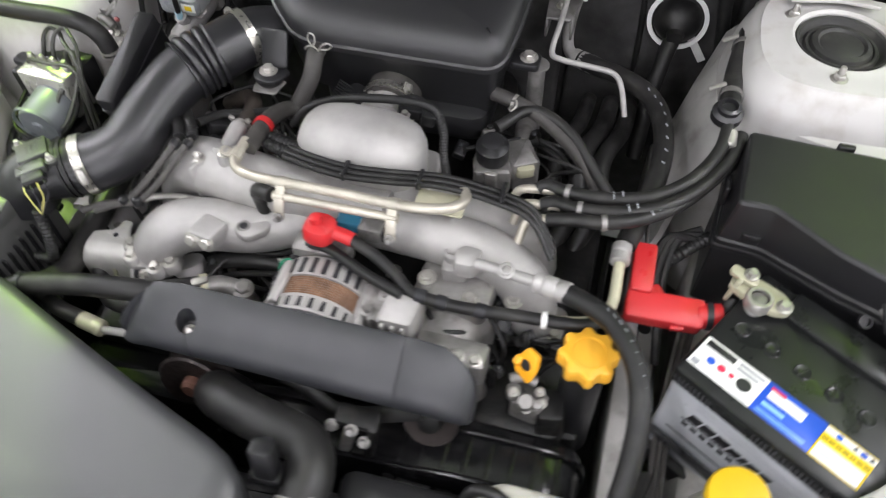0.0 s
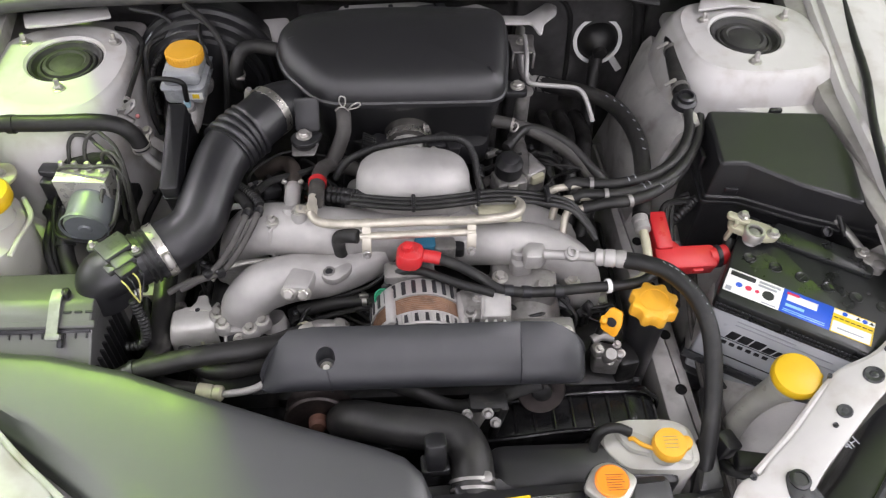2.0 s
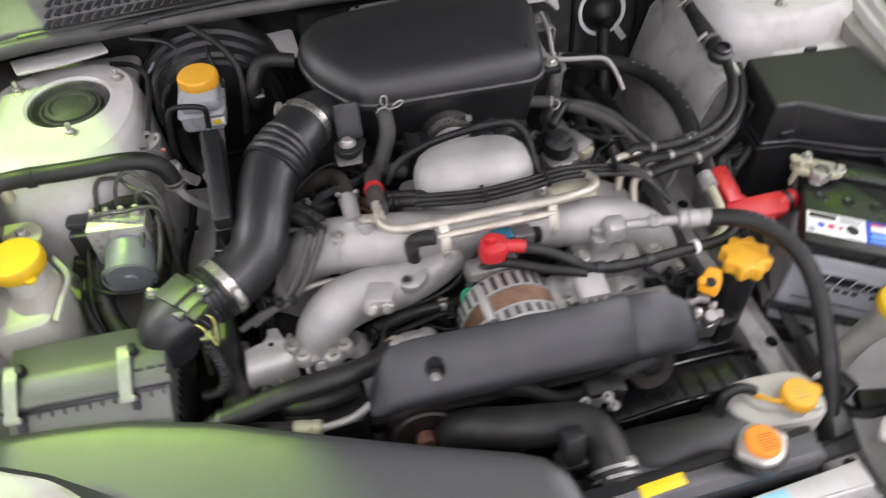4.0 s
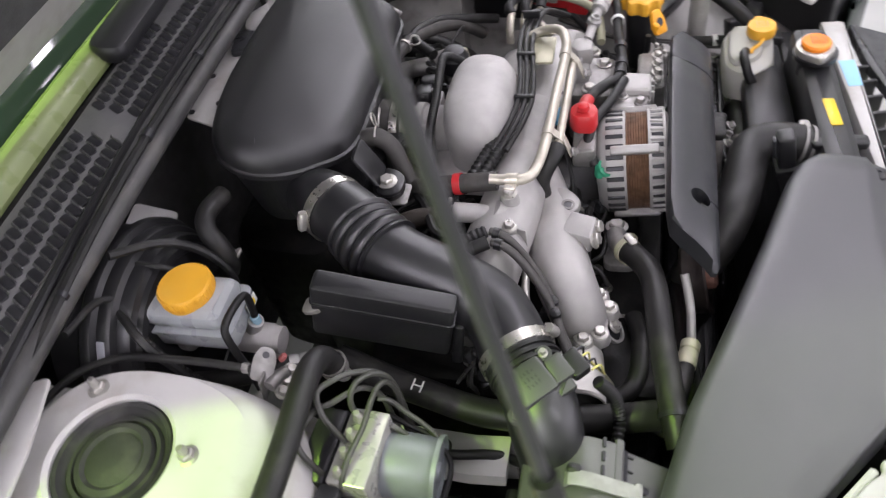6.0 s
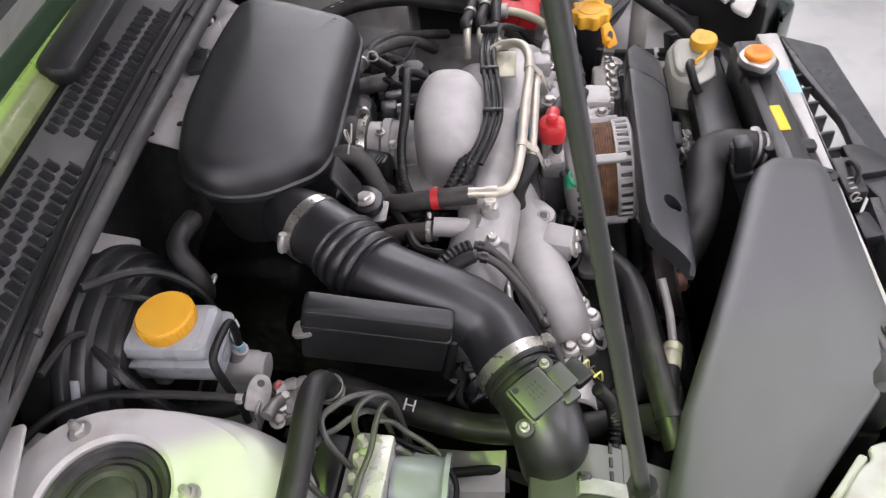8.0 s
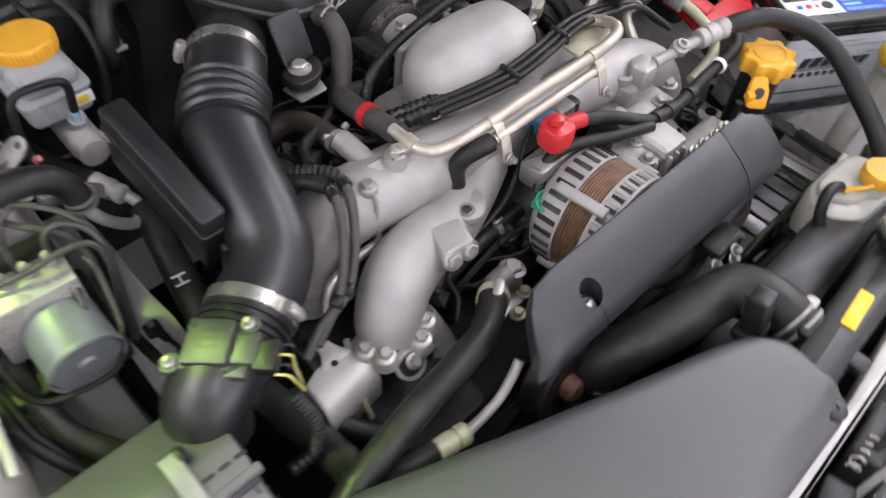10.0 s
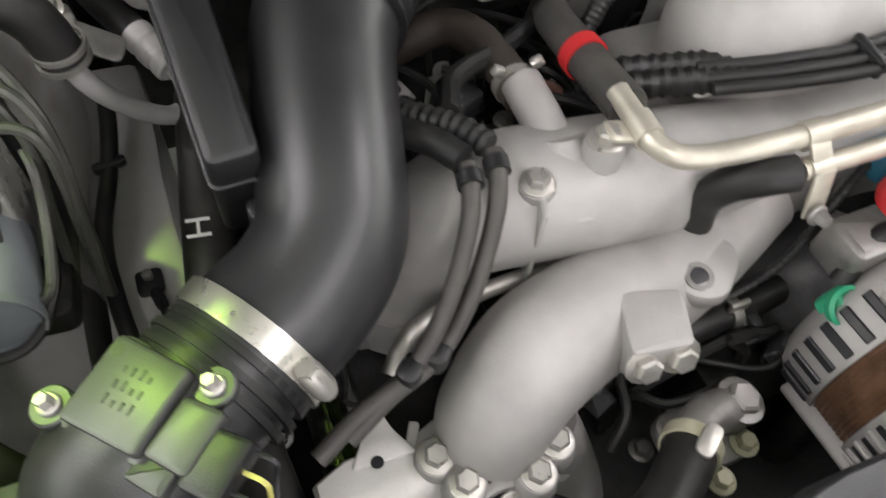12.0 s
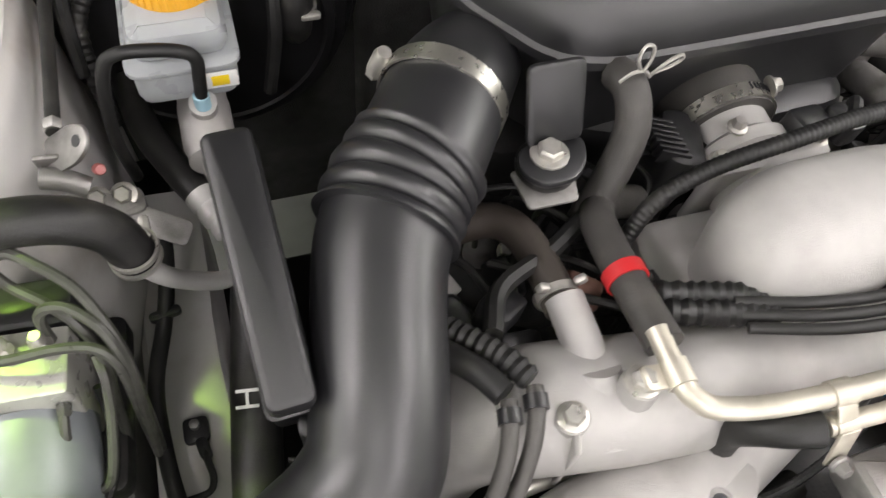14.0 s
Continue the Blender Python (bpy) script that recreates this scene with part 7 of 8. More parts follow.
for k in range(3):
    part("bracket_rib", rbox((0.092 + 0.012 * k, 0.163, 0.775), (0.004, 0.006, 0.06), b=0.001, r=0.001, seg=1), ALU, ac)
part("front_plate", slab([(0.13, 0.145), (0.215, 0.15), (0.215, 0.185), (0.13, 0.185)], 0.74, 0.782, 0.005, r=0.008), ALUD, ac)
for k in range(4):
    bolt(ac, (0.142 + 0.02 * k, 0.158, 0.783), (0, -0.3, 1), 0.0058)
al = thing("refrigerant_line", (0.27, 0.195, 0.79), "aluminium refrigerant pipe joined to a thick hose", "pipe")
part("fitting", slab([(-0.016, -0.012), (0.004, -0.016), (0.016, -0.008), (0.016, 0.010), (-0.004, 0.016), (-0.016, 0.008)], -0.012, 0.016, 0.004, pose(0.164, 0.262, 0.812, 0, 0, 10), r=0.004), ALU, al)
part("pipe", tube([(0.175, 0.255, 0.825), (0.21, 0.25, 0.8265), (0.245, 0.245, 0.828)], 0.0068, 14), ALU, al)
part("valve", lathe([(0.010, 0), (0.010, 0.008), (0.007, 0.010), (0.007, 0.014), (0.0045, 0.0145), (0.004, 0.010)], (0.212, 0.2498, 0.827), (0, -0.35, 1), 18), ALU, al, "charging valve")
part("crimp", lathe([(0.0085, 0), (0.012, 0.002), (0.012, 0.010), (0.0105, 0.012), (0.0125, 0.014), (0.0125, 0.026), (0.011, 0.028), (0.0125, 0.030), (0.0125, 0.042)], (0.245, 0.245, 0.828), (1, -0.28, 0.16), 20), ALU, al, "crimped sleeve")
part("hose", tube([(0.283, 0.2335, 0.834), (0.308, 0.222, 0.839), (0.338, 0.204, 0.839), (0.366, 0.168, 0.83), (0.379, 0.127, 0.81), (0.380, 0.08, 0.775), (0.372, 0.025, 0.732), (0.362, -0.03, 0.66)], 0.0118, 16, 7), RUBBER, al, "thick black hose with faint print")
for k in range(9):
    q = spline([(0.322, 0.2185, 0.8515), (0.35, 0.195, 0.8485), (0.373, 0.155, 0.836), (0.384, 0.112, 0.812)], 12)[3 + 3 * k]
    part("print_mark", rbox(q[:3], (0.002, 0.006, 0.0006), (0, 25, 30 + 5 * k), b=0.0002, r=0.0002, seg=1), GREYINK, al)
bp_ = thing("oil_pipe", (0.3, 0.27, 0.77), "pale plated pipe with a crimped collar", "pipe")
part("pipe", tube([(0.318, 0.318, 0.832), (0.319, 0.29, 0.826), (0.319, 0.26, 0.812), (0.308, 0.243, 0.800), (0.28, 0.236, 0.793), (0.247, 0.233, 0.789)], 0.0068, 14), BEIGE, bp_)
part("collar", lathe([(0.009, 0), (0.012, 0.002), (0.012, 0.012), (0.010, 0.014), (0.012, 0.016), (0.012, 0.026), (0.0095, 0.028)], (0.318, 0.306, 0.830), (0.0, 1, 0.1), 20), ALU, bp_)
h = hose_thing("thick black refrigerant hose with a crimped end", [(0.232, 0.686, 0.801), (0.262, 0.668, 0.806), (0.30, 0.646, 0.812), (0.337, 0.612, 0.818), (0.360, 0.560, 0.822), (0.368, 0.49, 0.822), (0.358, 0.41, 0.814), (0.341, 0.345, 0.807)], 0.0135, n=16)
part("crimp", lathe([(0.009, -0.012), (0.0135, -0.010), (0.0135, -0.002), (0.011, 0.0), (0.0138, 0.003), (0.0138, 0.012), (0.012, 0.014), (0.0138, 0.017), (0.0138, 0.026)], (0.232, 0.686, 0.801), (1, -0.55, 0.12), 20), ALU, h, "pale crimped sleeve")
part("metal_end", tube([(0.226, 0.690, 0.801), (0.212, 0.703, 0.803), (0.205, 0.73, 0.815), (0.206, 0.77, 0.83), (0.21, 0.80, 0.84)], 0.009, 12), ALU, h)
for k in range(8):
    q = spline([(0.33, 0.617, 0.8305), (0.360, 0.565, 0.8355), (0.370, 0.49, 0.8355), (0.361, 0.42, 0.8285)], 10)[2 + 3 * k]
    part("print_mark", rbox(q[:3], (0.002, 0.006, 0.0006), (0, 0, 20 + 4 * k), b=0.0002, r=0.0002, seg=1), GREYINK, h)
hose_thing("thin bent aluminium pipe at the firewall", [(0.20, 0.70, 0.89), (0.199, 0.656, 0.882), (0.196, 0.615, 0.862), (0.21, 0.606, 0.858), (0.25, 0.611, 0.850), (0.285, 0.614, 0.842), (0.300, 0.602, 0.828), (0.312, 0.578, 0.80)], 0.0042, ALU, "metal_pipe", 10)
hose_thing("grey-black breather hose behind the manifold", [(0.120, 0.495, 0.862), (0.143, 0.490, 0.860), (0.172, 0.483, 0.856), (0.201, 0.472, 0.848), (0.24, 0.447, 0.835), (0.271, 0.424, 0.815), (0.30, 0.40, 0.78)], 0.0100, AGED)
cl = hose_thing("spring wire clip on the breather hose", [(0.150, 0.478, 0.868), (0.156, 0.474, 0.874), (0.158, 0.466, 0.872), (0.152, 0.462, 0.866), (0.148, 0.468, 0.864), (0.152, 0.478, 0.862)], 0.0014, STEEL, "wire_clip", 6)
part("band", ring_band((0.152, 0.4875, 0.859), (1, -0.25, -0.1), 0.0098, 0.004, 0.0014), STEEL, cl)
post = thing("breather_post", (0.175, 0.55, 0.78), "grey metal post below the chamber bolt", "post")
part("post", lathe([(0.013, 0.70), (0.012, 0.82), (0.0115, 0.868), (0.016, 0.870), (0.016, 0.873)], (0.174, 0.555, 0)), ALUD, post)
eg = thing("idle_valve", (0.14, 0.41, 0.78), "black solenoid valve beside the plenum", "valve")
part("can", lathe([(0.018, 0), (0.022, 0.004), (0.022, 0.026), (0.018, 0.030), (0.015, 0.036), (0.010, 0.038), (0.001, 0.038)], (0.14, 0.412, 0.835), (0, -0.1, 1), 24), PLASTIC, eg)
part("base", rbox((0.142, 0.405, 0.815), (0.05, 0.04, 0.04), (0, 0, 12), b=0.004), ALUD, eg)
part("bracket", rbox((0.145, 0.385, 0.818), (0.016, 0.006, 0.04), (10, 0, 0), b=0.001), STEEL, eg)
part("side_body", rbox((0.175, 0.43, 0.815), (0.04, 0.05, 0.05), (0, 0, 30), b=0.006), ALUD, eg, "dull cast body")
part("stub", tube([(0.175, 0.46, 0.82), (0.168, 0.50, 0.815), (0.17, 0.54, 0.80)], 0.014), ALUD, eg)
part("yellow_tag", rbox((0.186, 0.408, 0.828), (0.024, 0.016, 0.016), (0, 0, 25), b=0.002), BEIGE, eg)
# coolant hoses towards the heater valve
for k, pts in enumerate(([(0.226, 0.372, 0.846), (0.236, 0.376, 0.851), (0.262, 0.370, 0.853), (0.30, 0.362, 0.857), (0.345, 0.366, 0.864), (0.382, 0.390, 0.873), (0.404, 0.430, 0.882), (0.406, 0.462, 0.892)],
                         [(0.234, 0.352, 0.842), (0.25, 0.354, 0.848), (0.28, 0.348, 0.852), (0.32, 0.345, 0.857), (0.362, 0.355, 0.864), (0.395, 0.385, 0.870), (0.42, 0.43, 0.876), (0.424, 0.46, 0.885)],
                         [(0.245, 0.331, 0.842), (0.275, 0.331, 0.851), (0.31, 0.331, 0.856), (0.345, 0.340, 0.858), (0.38, 0.365, 0.862), (0.41, 0.41, 0.864), (0.43, 0.45, 0.862)])):
    pts = [V(q) + V((0.027, 0.033, -0.006)) * max(0.0, (i - 2) / (len(pts) - 3)) for i, q in enumerate(pts)]
    h = hose_thing("black coolant hose with a bare metal end", pts, 0.0082)
    part("metal_end", tube([V(pts[0]) + V((-0.03, -0.012 * k, -0.03)), V(pts[0]) + V((-0.022, 0.0, -0.008)), V(pts[0]), V(pts[2])], 0.0058, 10), PIPE, h)
    part("clip", ring_band(pts[2], V(pts[3]) - V(pts[1]), 0.0086, 0.006, 0.0012), ALUD, h)
    for j in (3, 4):
        part("mark", ring_band(V(pts[3]).lerp(V(pts[4]), 0.2 * (j - 2)), V(pts[4]) - V(pts[3]), 0.0083, 0.0013, 0.0003), GREYINK, h)
hv = thing("heater_valve", (0.404, 0.48, 0.87), "round black valve with hoses beside the tower", "valve")
part("body", lathe([(0.014, 0), (0.019, 0.004), (0.019, 0.014), (0.014, 0.018), (0.014, 0.024), (0.010, 0.026), (0.009, 0.020), (0.001, 0.020)], (0.402, 0.480, 0.888), (0.0, -0.15, 1), 28), SATIN, hv)
part("hose", tube([(0.404, 0.495, 0.896), (0.406, 0.53, 0.898), (0.410, 0.57, 0.900), (0.418, 0.62, 0.902), (0.43, 0.68, 0.90)], 0.013, 14), HOSE, hv, "black rubber hose")
part("clip", ring_band((0.405, 0.512, 0.897), (0.05, 1, 0), 0.0134, 0.008), ALUD, hv)
part("clip", ring_band((0.416, 0.61, 0.9015), (0.1, 1, 0), 0.0134, 0.008), ALUD, hv)
part("clip_ear", rbox((0.396, 0.610, 0.913), (0.022, 0.006, 0.004), (0, -20, 20), b=0.001), STEEL, hv)
part("clip_ear", rbox((0.386, 0.515, 0.908), (0.022, 0.006, 0.004), (0, -20, 20), b=0.001), STEEL, hv)
part("union", lathe([(0.0095, 0), (0.0095, 0.02), (0.007, 0.022)], (0.409, 0.456, 0.888), (0.0, -1, -0.2), 14), STEEL, hv)
# firewall grommet with pale ring
gr = thing("firewall_grommet", (0.34, 0.75, 0.74), "black rubber grommet inside a pale ring", "grommet")
part("ring", lathe([(0.040, 0), (0.040, 0.004), (0.047, 0.004), (0.047, 0), (0.040, 0)], (0.340, 0.734, 0.797), (0, -1, 0.25), 40, caps=False), WHITE, gr, "pale sealing ring")
part("tail", rbox((0.378, 0.733, 0.752), (0.013, 0.004, 0.050), (-14, -38, 0), b=0.001, r=0.005), WHITE, gr)
part("cone", lathe([(0.0385, 0), (0.0375, 0.010), (0.033, 0.021), (0.023, 0.031), (0.014, 0.037), (0.012, 0.045)], (0.340, 0.740, 0.797), (0.0, -1, -0.2), 28), RUBBER, gr)
part("hose", tube([(0.338, 0.712, 0.776), (0.33, 0.68, 0.75), (0.322, 0.64, 0.70), (0.32, 0.60, 0.62)], 0.013, 12), HOSE, gr)
for x0, r_ in ((0.27, 0.014), (0.235, 0.012), (0.30, 0.013)):
    hose_thing("black heater hose low behind the engine", [(x0 + 0.02, 0.72, 0.70), (x0 + 0.015, 0.62, 0.735), (x0 - 0.005, 0.53, 0.755), (x0, 0.47, 0.72), (x0 - 0.02, 0.42, 0.68)], r_)
hose_thing("black hose curving down by the bulkhead", [(0.15, 0.48, 0.83), (0.19, 0.52, 0.835), (0.245, 0.50, 0.825), (0.29, 0.46, 0.80), (0.335, 0.42, 0.77)], 0.008)
hose_thing("black drop hose beside the firewall", [(0.372, 0.782, 0.95), (0.392, 0.78, 0.93), (0.414, 0.78, 0.90), (0.424, 0.78, 0.85), (0.434, 0.78, 0.79), (0.445, 0.775, 0.70), (0.447, 0.76, 0.64)], 0.0105, RUBBER)
hose_thing("thin black pipe along the top of the firewall", [(0.02, 0.812, 0.892), (0.105, 0.818, 0.893), (0.189, 0.82, 0.896), (0.255, 0.82, 0.895), (0.285, 0.82, 0.886), (0.302, 0.82, 0.862), (0.308, 0.82, 0.829), (0.313, 0.82, 0.742), (0.314, 0.82, 0.66)], 0.0048, RUBBER, "pipe", 10)
# oil filler, dipstick
of = thing("oil_filler", (0.321, 0.181, 0.62), "black oil filler neck with amber star-shaped cap", "oil filler")
part("neck", lathe([(0.026, 0.60), (0.024, 0.70), (0.024, 0.784), (0.028, 0.787)], (0.321, 0.181, 0)), PLASTIC, of)
star = []
for k in range(64):
    w = 2 * math.pi * k / 64
    star.append(0.885 * (0.0345 + 0.0033 * math.tanh(2.5 * math.cos(8 * w))) * np.array((math.cos(w), math.sin(w))))
part("cap", slab([tuple(p) for p in star], 0.786, 0.810, 0.004, pose(0.321, 0.181, 0, 0, 0, 10), r=0.001, seg=1), AMBER, of, "amber star-shaped cap")
part("cap_ring", lathe([(0.021, 0.809), (0.0205, 0.8112), (0.018, 0.8112), (0.0175, 0.8095)], (0.321, 0.181, 0), n=32), AMBER, of)
dp = thing("dipstick", (0.254, 0.16, 0.72), "amber plastic dipstick handle loop", "dipstick")
part("handle", slab([(-0.014, -0.02), (0.014, -0.024), (0.016, 0.0), (0.010, 0.022), (-0.010, 0.022), (-0.016, 0.0)], -0.004, 0.004, 0.002, pose(0.258, 0.156, 0.797, 66, 0, -36) @ Matrix.Scale(0.86, 4), r=0.006), DIPPL, dp)
part("eye", lathe([(0.007, 0.0), (0.001, 0.0002)], (0.2556, 0.1530, 0.7986), (-0.54, -0.74, 0.41), 18), BLACK, dp)
part("stem", tube([(0.252, 0.168, 0.778), (0.25, 0.17, 0.74), (0.248, 0.172, 0.70)], 0.005, 10), DARK, dp)
part("tab", rbox((0.247, 0.159, 0.796), (0.010, 0.012, 0.012), (20, 0, -26), b=0.003), DIPPL, dp)
cr = thing("pump_bracket", (0.286, 0.155, 0.68), "bright cast bracket with bolts below the dipstick", "bracket")
part("casting", slab([(0.264, 0.140), (0.302, 0.134), (0.310, 0.160), (0.270, 0.172)], 0.695, 0.736, 0.006, r=0.008), ALUD, cr)
part("barrel", lathe([(0.010, 0), (0.010, 0.022), (0.008, 0.026)], (0.284, 0.146, 0.727), (0, -0.4, 1)), ALUD, cr)
part("lug", rbox((0.268, 0.148, 0.744), (0.016, 0.018, 0.014), (0, 0, 15), b=0.003), ALUD, cr)
part("pipe_stub", tube([(0.262, 0.162, 0.748), (0.276, 0.166, 0.752), (0.292, 0.164, 0.750)], 0.007, 12), ALUD, cr)
part("flange", rbox((0.293, 0.142, 0.739), (0.022, 0.010, 0.016), (20, 0, -10), b=0.002), ALUD, cr)
for p in ((0.268, 0.144, 0.752), (0.302, 0.145, 0.738), (0.286, 0.138, 0.730), (0.297, 0.156, 0.744)):
    bolt(cr, p, (0, -0.3, 1), 0.0042)
part("dark_box", rbox((0.312, 0.152, 0.70), (0.03, 0.04, 0.06), (0, 0, 10), b=0.004), DARK, cr)
# red terminal cover and fuse box
rt = solid("positive_cable_cover", rbox((0.3565, 0.306, 0.791), (0.026, 0.064, 0.030), (12, 0, 2), b=0.003, r=0.005), RED, "red plastic cover over the positive cable", "cover")
part("long_leg", rbox((0.388, 0.266, 0.776), (0.090, 0.036, 0.030), (16, 0, 2), b=0.004, r=0.006), RED, rt)
part("web", rbox((0.373, 0.283, 0.780), (0.022, 0.018, 0.018), (10, 0, 40), b=0.003), RED, rt)
part("end_sleeve", tube([(0.426, 0.268, 0.778), (0.440, 0.270, 0.779), (0.453, 0.273, 0.780)], 0.0155, 14), RED, rt)
part("end_band", ring_band((0.439, 0.270, 0.779), (1, 0.12, 0.05), 0.0158, 0.007, 0.0012), BLACK, rt)
part("cable", tube([(0.450, 0.272, 0.780), (0.458, 0.280, 0.784), (0.462, 0.292, 0.792)], 0.009, 10), RUBBER, rt)
part("latch", rbox((0.405, 0.2475, 0.774), (0.016, 0.006, 0.010), (16, 0, 4), b=0.001), RED, rt)
fb = thing("fuse_box", (0.54, 0.40, 0.66), "black plastic fuse box with a sloping lid", "fuse box")
LID = [(0.458, 0.482), (0.636, 0.474), (0.650, 0.38), (0.640, 0.300), (0.560, 0.335), (0.490, 0.378), (0.452, 0.378)]
LIP = [(0.452, 0.488), (0.645, 0.480), (0.675, 0.38), (0.690, 0.280), (0.575, 0.325), (0.492, 0.366), (0.440, 0.370)]
top_, low_ = rounded(LID, 0.006, 3), rounded(LIP, 0.008, 3)
slope = lambda q: 0.897 - 0.12 * (0.48 - q.y)
rows = [[V((q.x, q.y, 0.70)) for q in low_], [V((q.x, q.y, 0.822)) for q in low_]]
rows += [[V((q.x, q.y, 0.824)) for q in inset(low_, 0.003)], [V((q.x, q.y, slope(q) - 0.004)) for q in inset(top_, -0.002)]]
rows += [[V((q.x, q.y, slope(q) - 0.001)) for q in top_], [V((q.x, q.y, slope(q))) for q in inset(top_, 0.003)]]
fl_ = part("lid", loft(rows), PLASTIC, fb)
fl_.data.set_sharp_from_angle(angle=radians(14))
part("lower_lip", slab([(x + 0.035 * (x - 0.56), y + 0.04 * (y - 0.40)) for x, y in LIP], 0.806, 0.815, 0.002, r=0.010), PLASTIC, fb)
part("latch", rbox((0.565, 0.4835, 0.888), (0.02, 0.008, 0.022), b=0.002), PLASTIC, fb)
part("latch", rbox((0.690, 0.335, 0.822), (0.012, 0.020, 0.024), (0, 0, 10), b=0.003), PLASTIC, fb)
part("side_clip", rbox((0.444, 0.43, 0.846), (0.008, 0.026, 0.03), b=0.0015), PLASTIC, fb)
part("clip", rbox((0.478, 0.371, 0.835), (0.022, 0.008, 0.012), (0, 0, -8), b=0.0015), PLASTIC, fb)
part("stud", lathe([(0.008, 0), (0.008, 0.006), (0.005, 0.006), (0.005, 0.002)], (0.608, 0.303, 0.812), (0.1, -0.6, 0.8), 16), PLASTIC, fb)
for k in range(3):
    part("wire", tube([(0.43, 0.40 - 0.01 * k, 0.80), (0.405 - 0.006 * k, 0.385, 0.79), (0.395 - 0.008 * k, 0.34, 0.77), (0.40, 0.30, 0.73), (0.41, 0.27, 0.68)], 0.0055, 8), RUBBER, fb, "black wire")
part("ribbed_wire", tube([(0.455, 0.40, 0.80), (0.435, 0.385, 0.80), (0.415, 0.37, 0.79), (0.395, 0.36, 0.77)], 0.0085, 10, 6, ribs=0.0015, pitch=0.005), RUBBER, fb)

# ---- battery ----
bat = thing("battery", (0.539, 0.2166, 0.60), "black-topped car battery with grey case and bright labels", "battery")
B = pose(0.5561, 0.2221, 0.019, 0, 0, -31.2) @ Matrix.Diagonal((1.08, 1.08, 1, 1))
BP = pose(0.5575, 0.210, 0.022, 0, 0, -23)
BN = pose(0.549, 0.226, 0.017, 0, 0, -23)
LX, LY, LL = 0.116, 0.0875, 0.099
part("case", slab([(-LL, -LY), (LX, -LY), (LX, LY - 0.012), (-LL, LY - 0.012)], 0.592, 0.762, 0.004, B, r=0.006), BATCASE, bat, "light grey battery case")
lid = part("lid", slab([(-LL - 0.002, -LY - 0.002), (LX + 0.002, -LY - 0.002), (LX + 0.002, LY - 0.010), (-LL - 0.002, LY - 0.010)], 0.758, 0.786, 0.004, B, r=0.007), BATTOP, bat, "black battery lid")
part("lid_back", slab([(-LX + 0.055, 0.036), (LX - 0.045, 0.036), (LX - 0.045, LY - 0.014), (-LX + 0.055, LY - 0.014)], 0.784, 0.795, 0.003, B, r=0.006), BATTOP, lid)
for k in range(6):
    part("vent_plug", lathe([(0.0098, 0), (0.0098, 0.0010), (0.0088, 0.0014), (0.0078, 0.0008), (0.001, 0.0008)], B @ V((-0.078 + 0.034 * k, -0.004, 0.786)), n=20), BATTOP, lid)
    part("plug_slot", slab([(-0.0058, -0.0011), (0.0058, -0.0011), (0.0058, 0.0011), (-0.0058, 0.0011)], 0.7866, 0.7872, 0.0002, B @ pose(-0.078 + 0.034 * k, -0.004, 0, 0, 0, 35 * k), r=0.0005, seg=1), PLASTIC, lid)
for row in range(2):
    for k in range(46):
        if 12 < k < 19 or 36 < k < 43:
            continue
        part("grip_stud", slab([(-0.0016, -0.0018), (0.0016, -0.0018), (0.0016, 0.0018), (-0.0016, 0.0018)], 0, 0.0016, 0.0004, B @ pose(-0.096 + 0.0047 * k, -LY - 0.002, 0.766 + 0.0075 * row, 90, 0, 0), r=0.0006, seg=1), GREYPL, lid)
for a, b in ((-0.05, -0.016), (0.07, 0.10)):
    part("grip_bar", slab([(a, -0.005), (b, -0.005), (b, 0.005), (a, 0.005)], 0, 0.0016, 0.0005, B @ pose(0, -LY - 0.002, 0.771, 90, 0, 0), r=0.003), BATTOP, lid)


def label_x(x):
    if x < -0.02175:
        return -0.097 + (x + 0.098) * 0.934
    if x < 0.05825:
        return -0.0258 + (x + 0.0215) * 0.78
    return x - 0.0220


def sticker(name, x0, y0, x1, y1, z, material, parent=None, t=0.0006):
    x0, x1 = label_x(x0), label_x(x1)
    return part(name, slab([(x0, y0), (x1, y0), (x1, y1), (x0, y1)], z, z + t, 0.0001, B, r=0.0004, seg=1), material, parent or bat)


ZL = 0.7863
l1 = sticker("white_label", -0.098, -0.075, -0.022, -0.035, ZL, WHITE)
l2 = sticker("blue_label", -0.0215, -0.075, 0.058, -0.035, ZL, BLUE)
l3 = sticker("yellow_label", 0.0585, -0.075, 0.108, -0.035, ZL, YLABEL)
sticker("code_bar", -0.094, -0.046, -0.060, -0.038, ZL + 0.0005, BLACK, l1)
sticker("text_bar", -0.055, -0.042, -0.026, -0.0385, ZL + 0.0005, GREYINK, l1)
sticker("text_bar", -0.055, -0.048, -0.030, -0.0445, ZL + 0.0005, GREYINK, l1)
sticker("text_bar", -0.046, -0.0735, -0.026, -0.0715, ZL + 0.0005, GREYINK, l1)
sticker("square_mark", -0.095, -0.073, -0.087, -0.066, ZL + 0.0005, GREYINK, l1)
for x, r_, mt in ((-0.079, 0.0045, BLUE), (-0.066, 0.0045, MAGENTA), (-0.039, 0.0082, BLACK), (-0.054, 0.003, MAGENTA)):
    part("dot", lathe([(r_, 0), (r_, 0.0006), (0.001, 0.0006)], B @ V((label_x(x), -0.0585, ZL + 0.0005)), n=20), mt, l1)
sticker("logo_bar", -0.014, -0.053, 0.034, -0.041, ZL + 0.0005, WHITE, l2)
sticker("logo_shade", -0.016, -0.043, 0.004, -0.039, ZL + 0.0009, MAGENTA, l2)
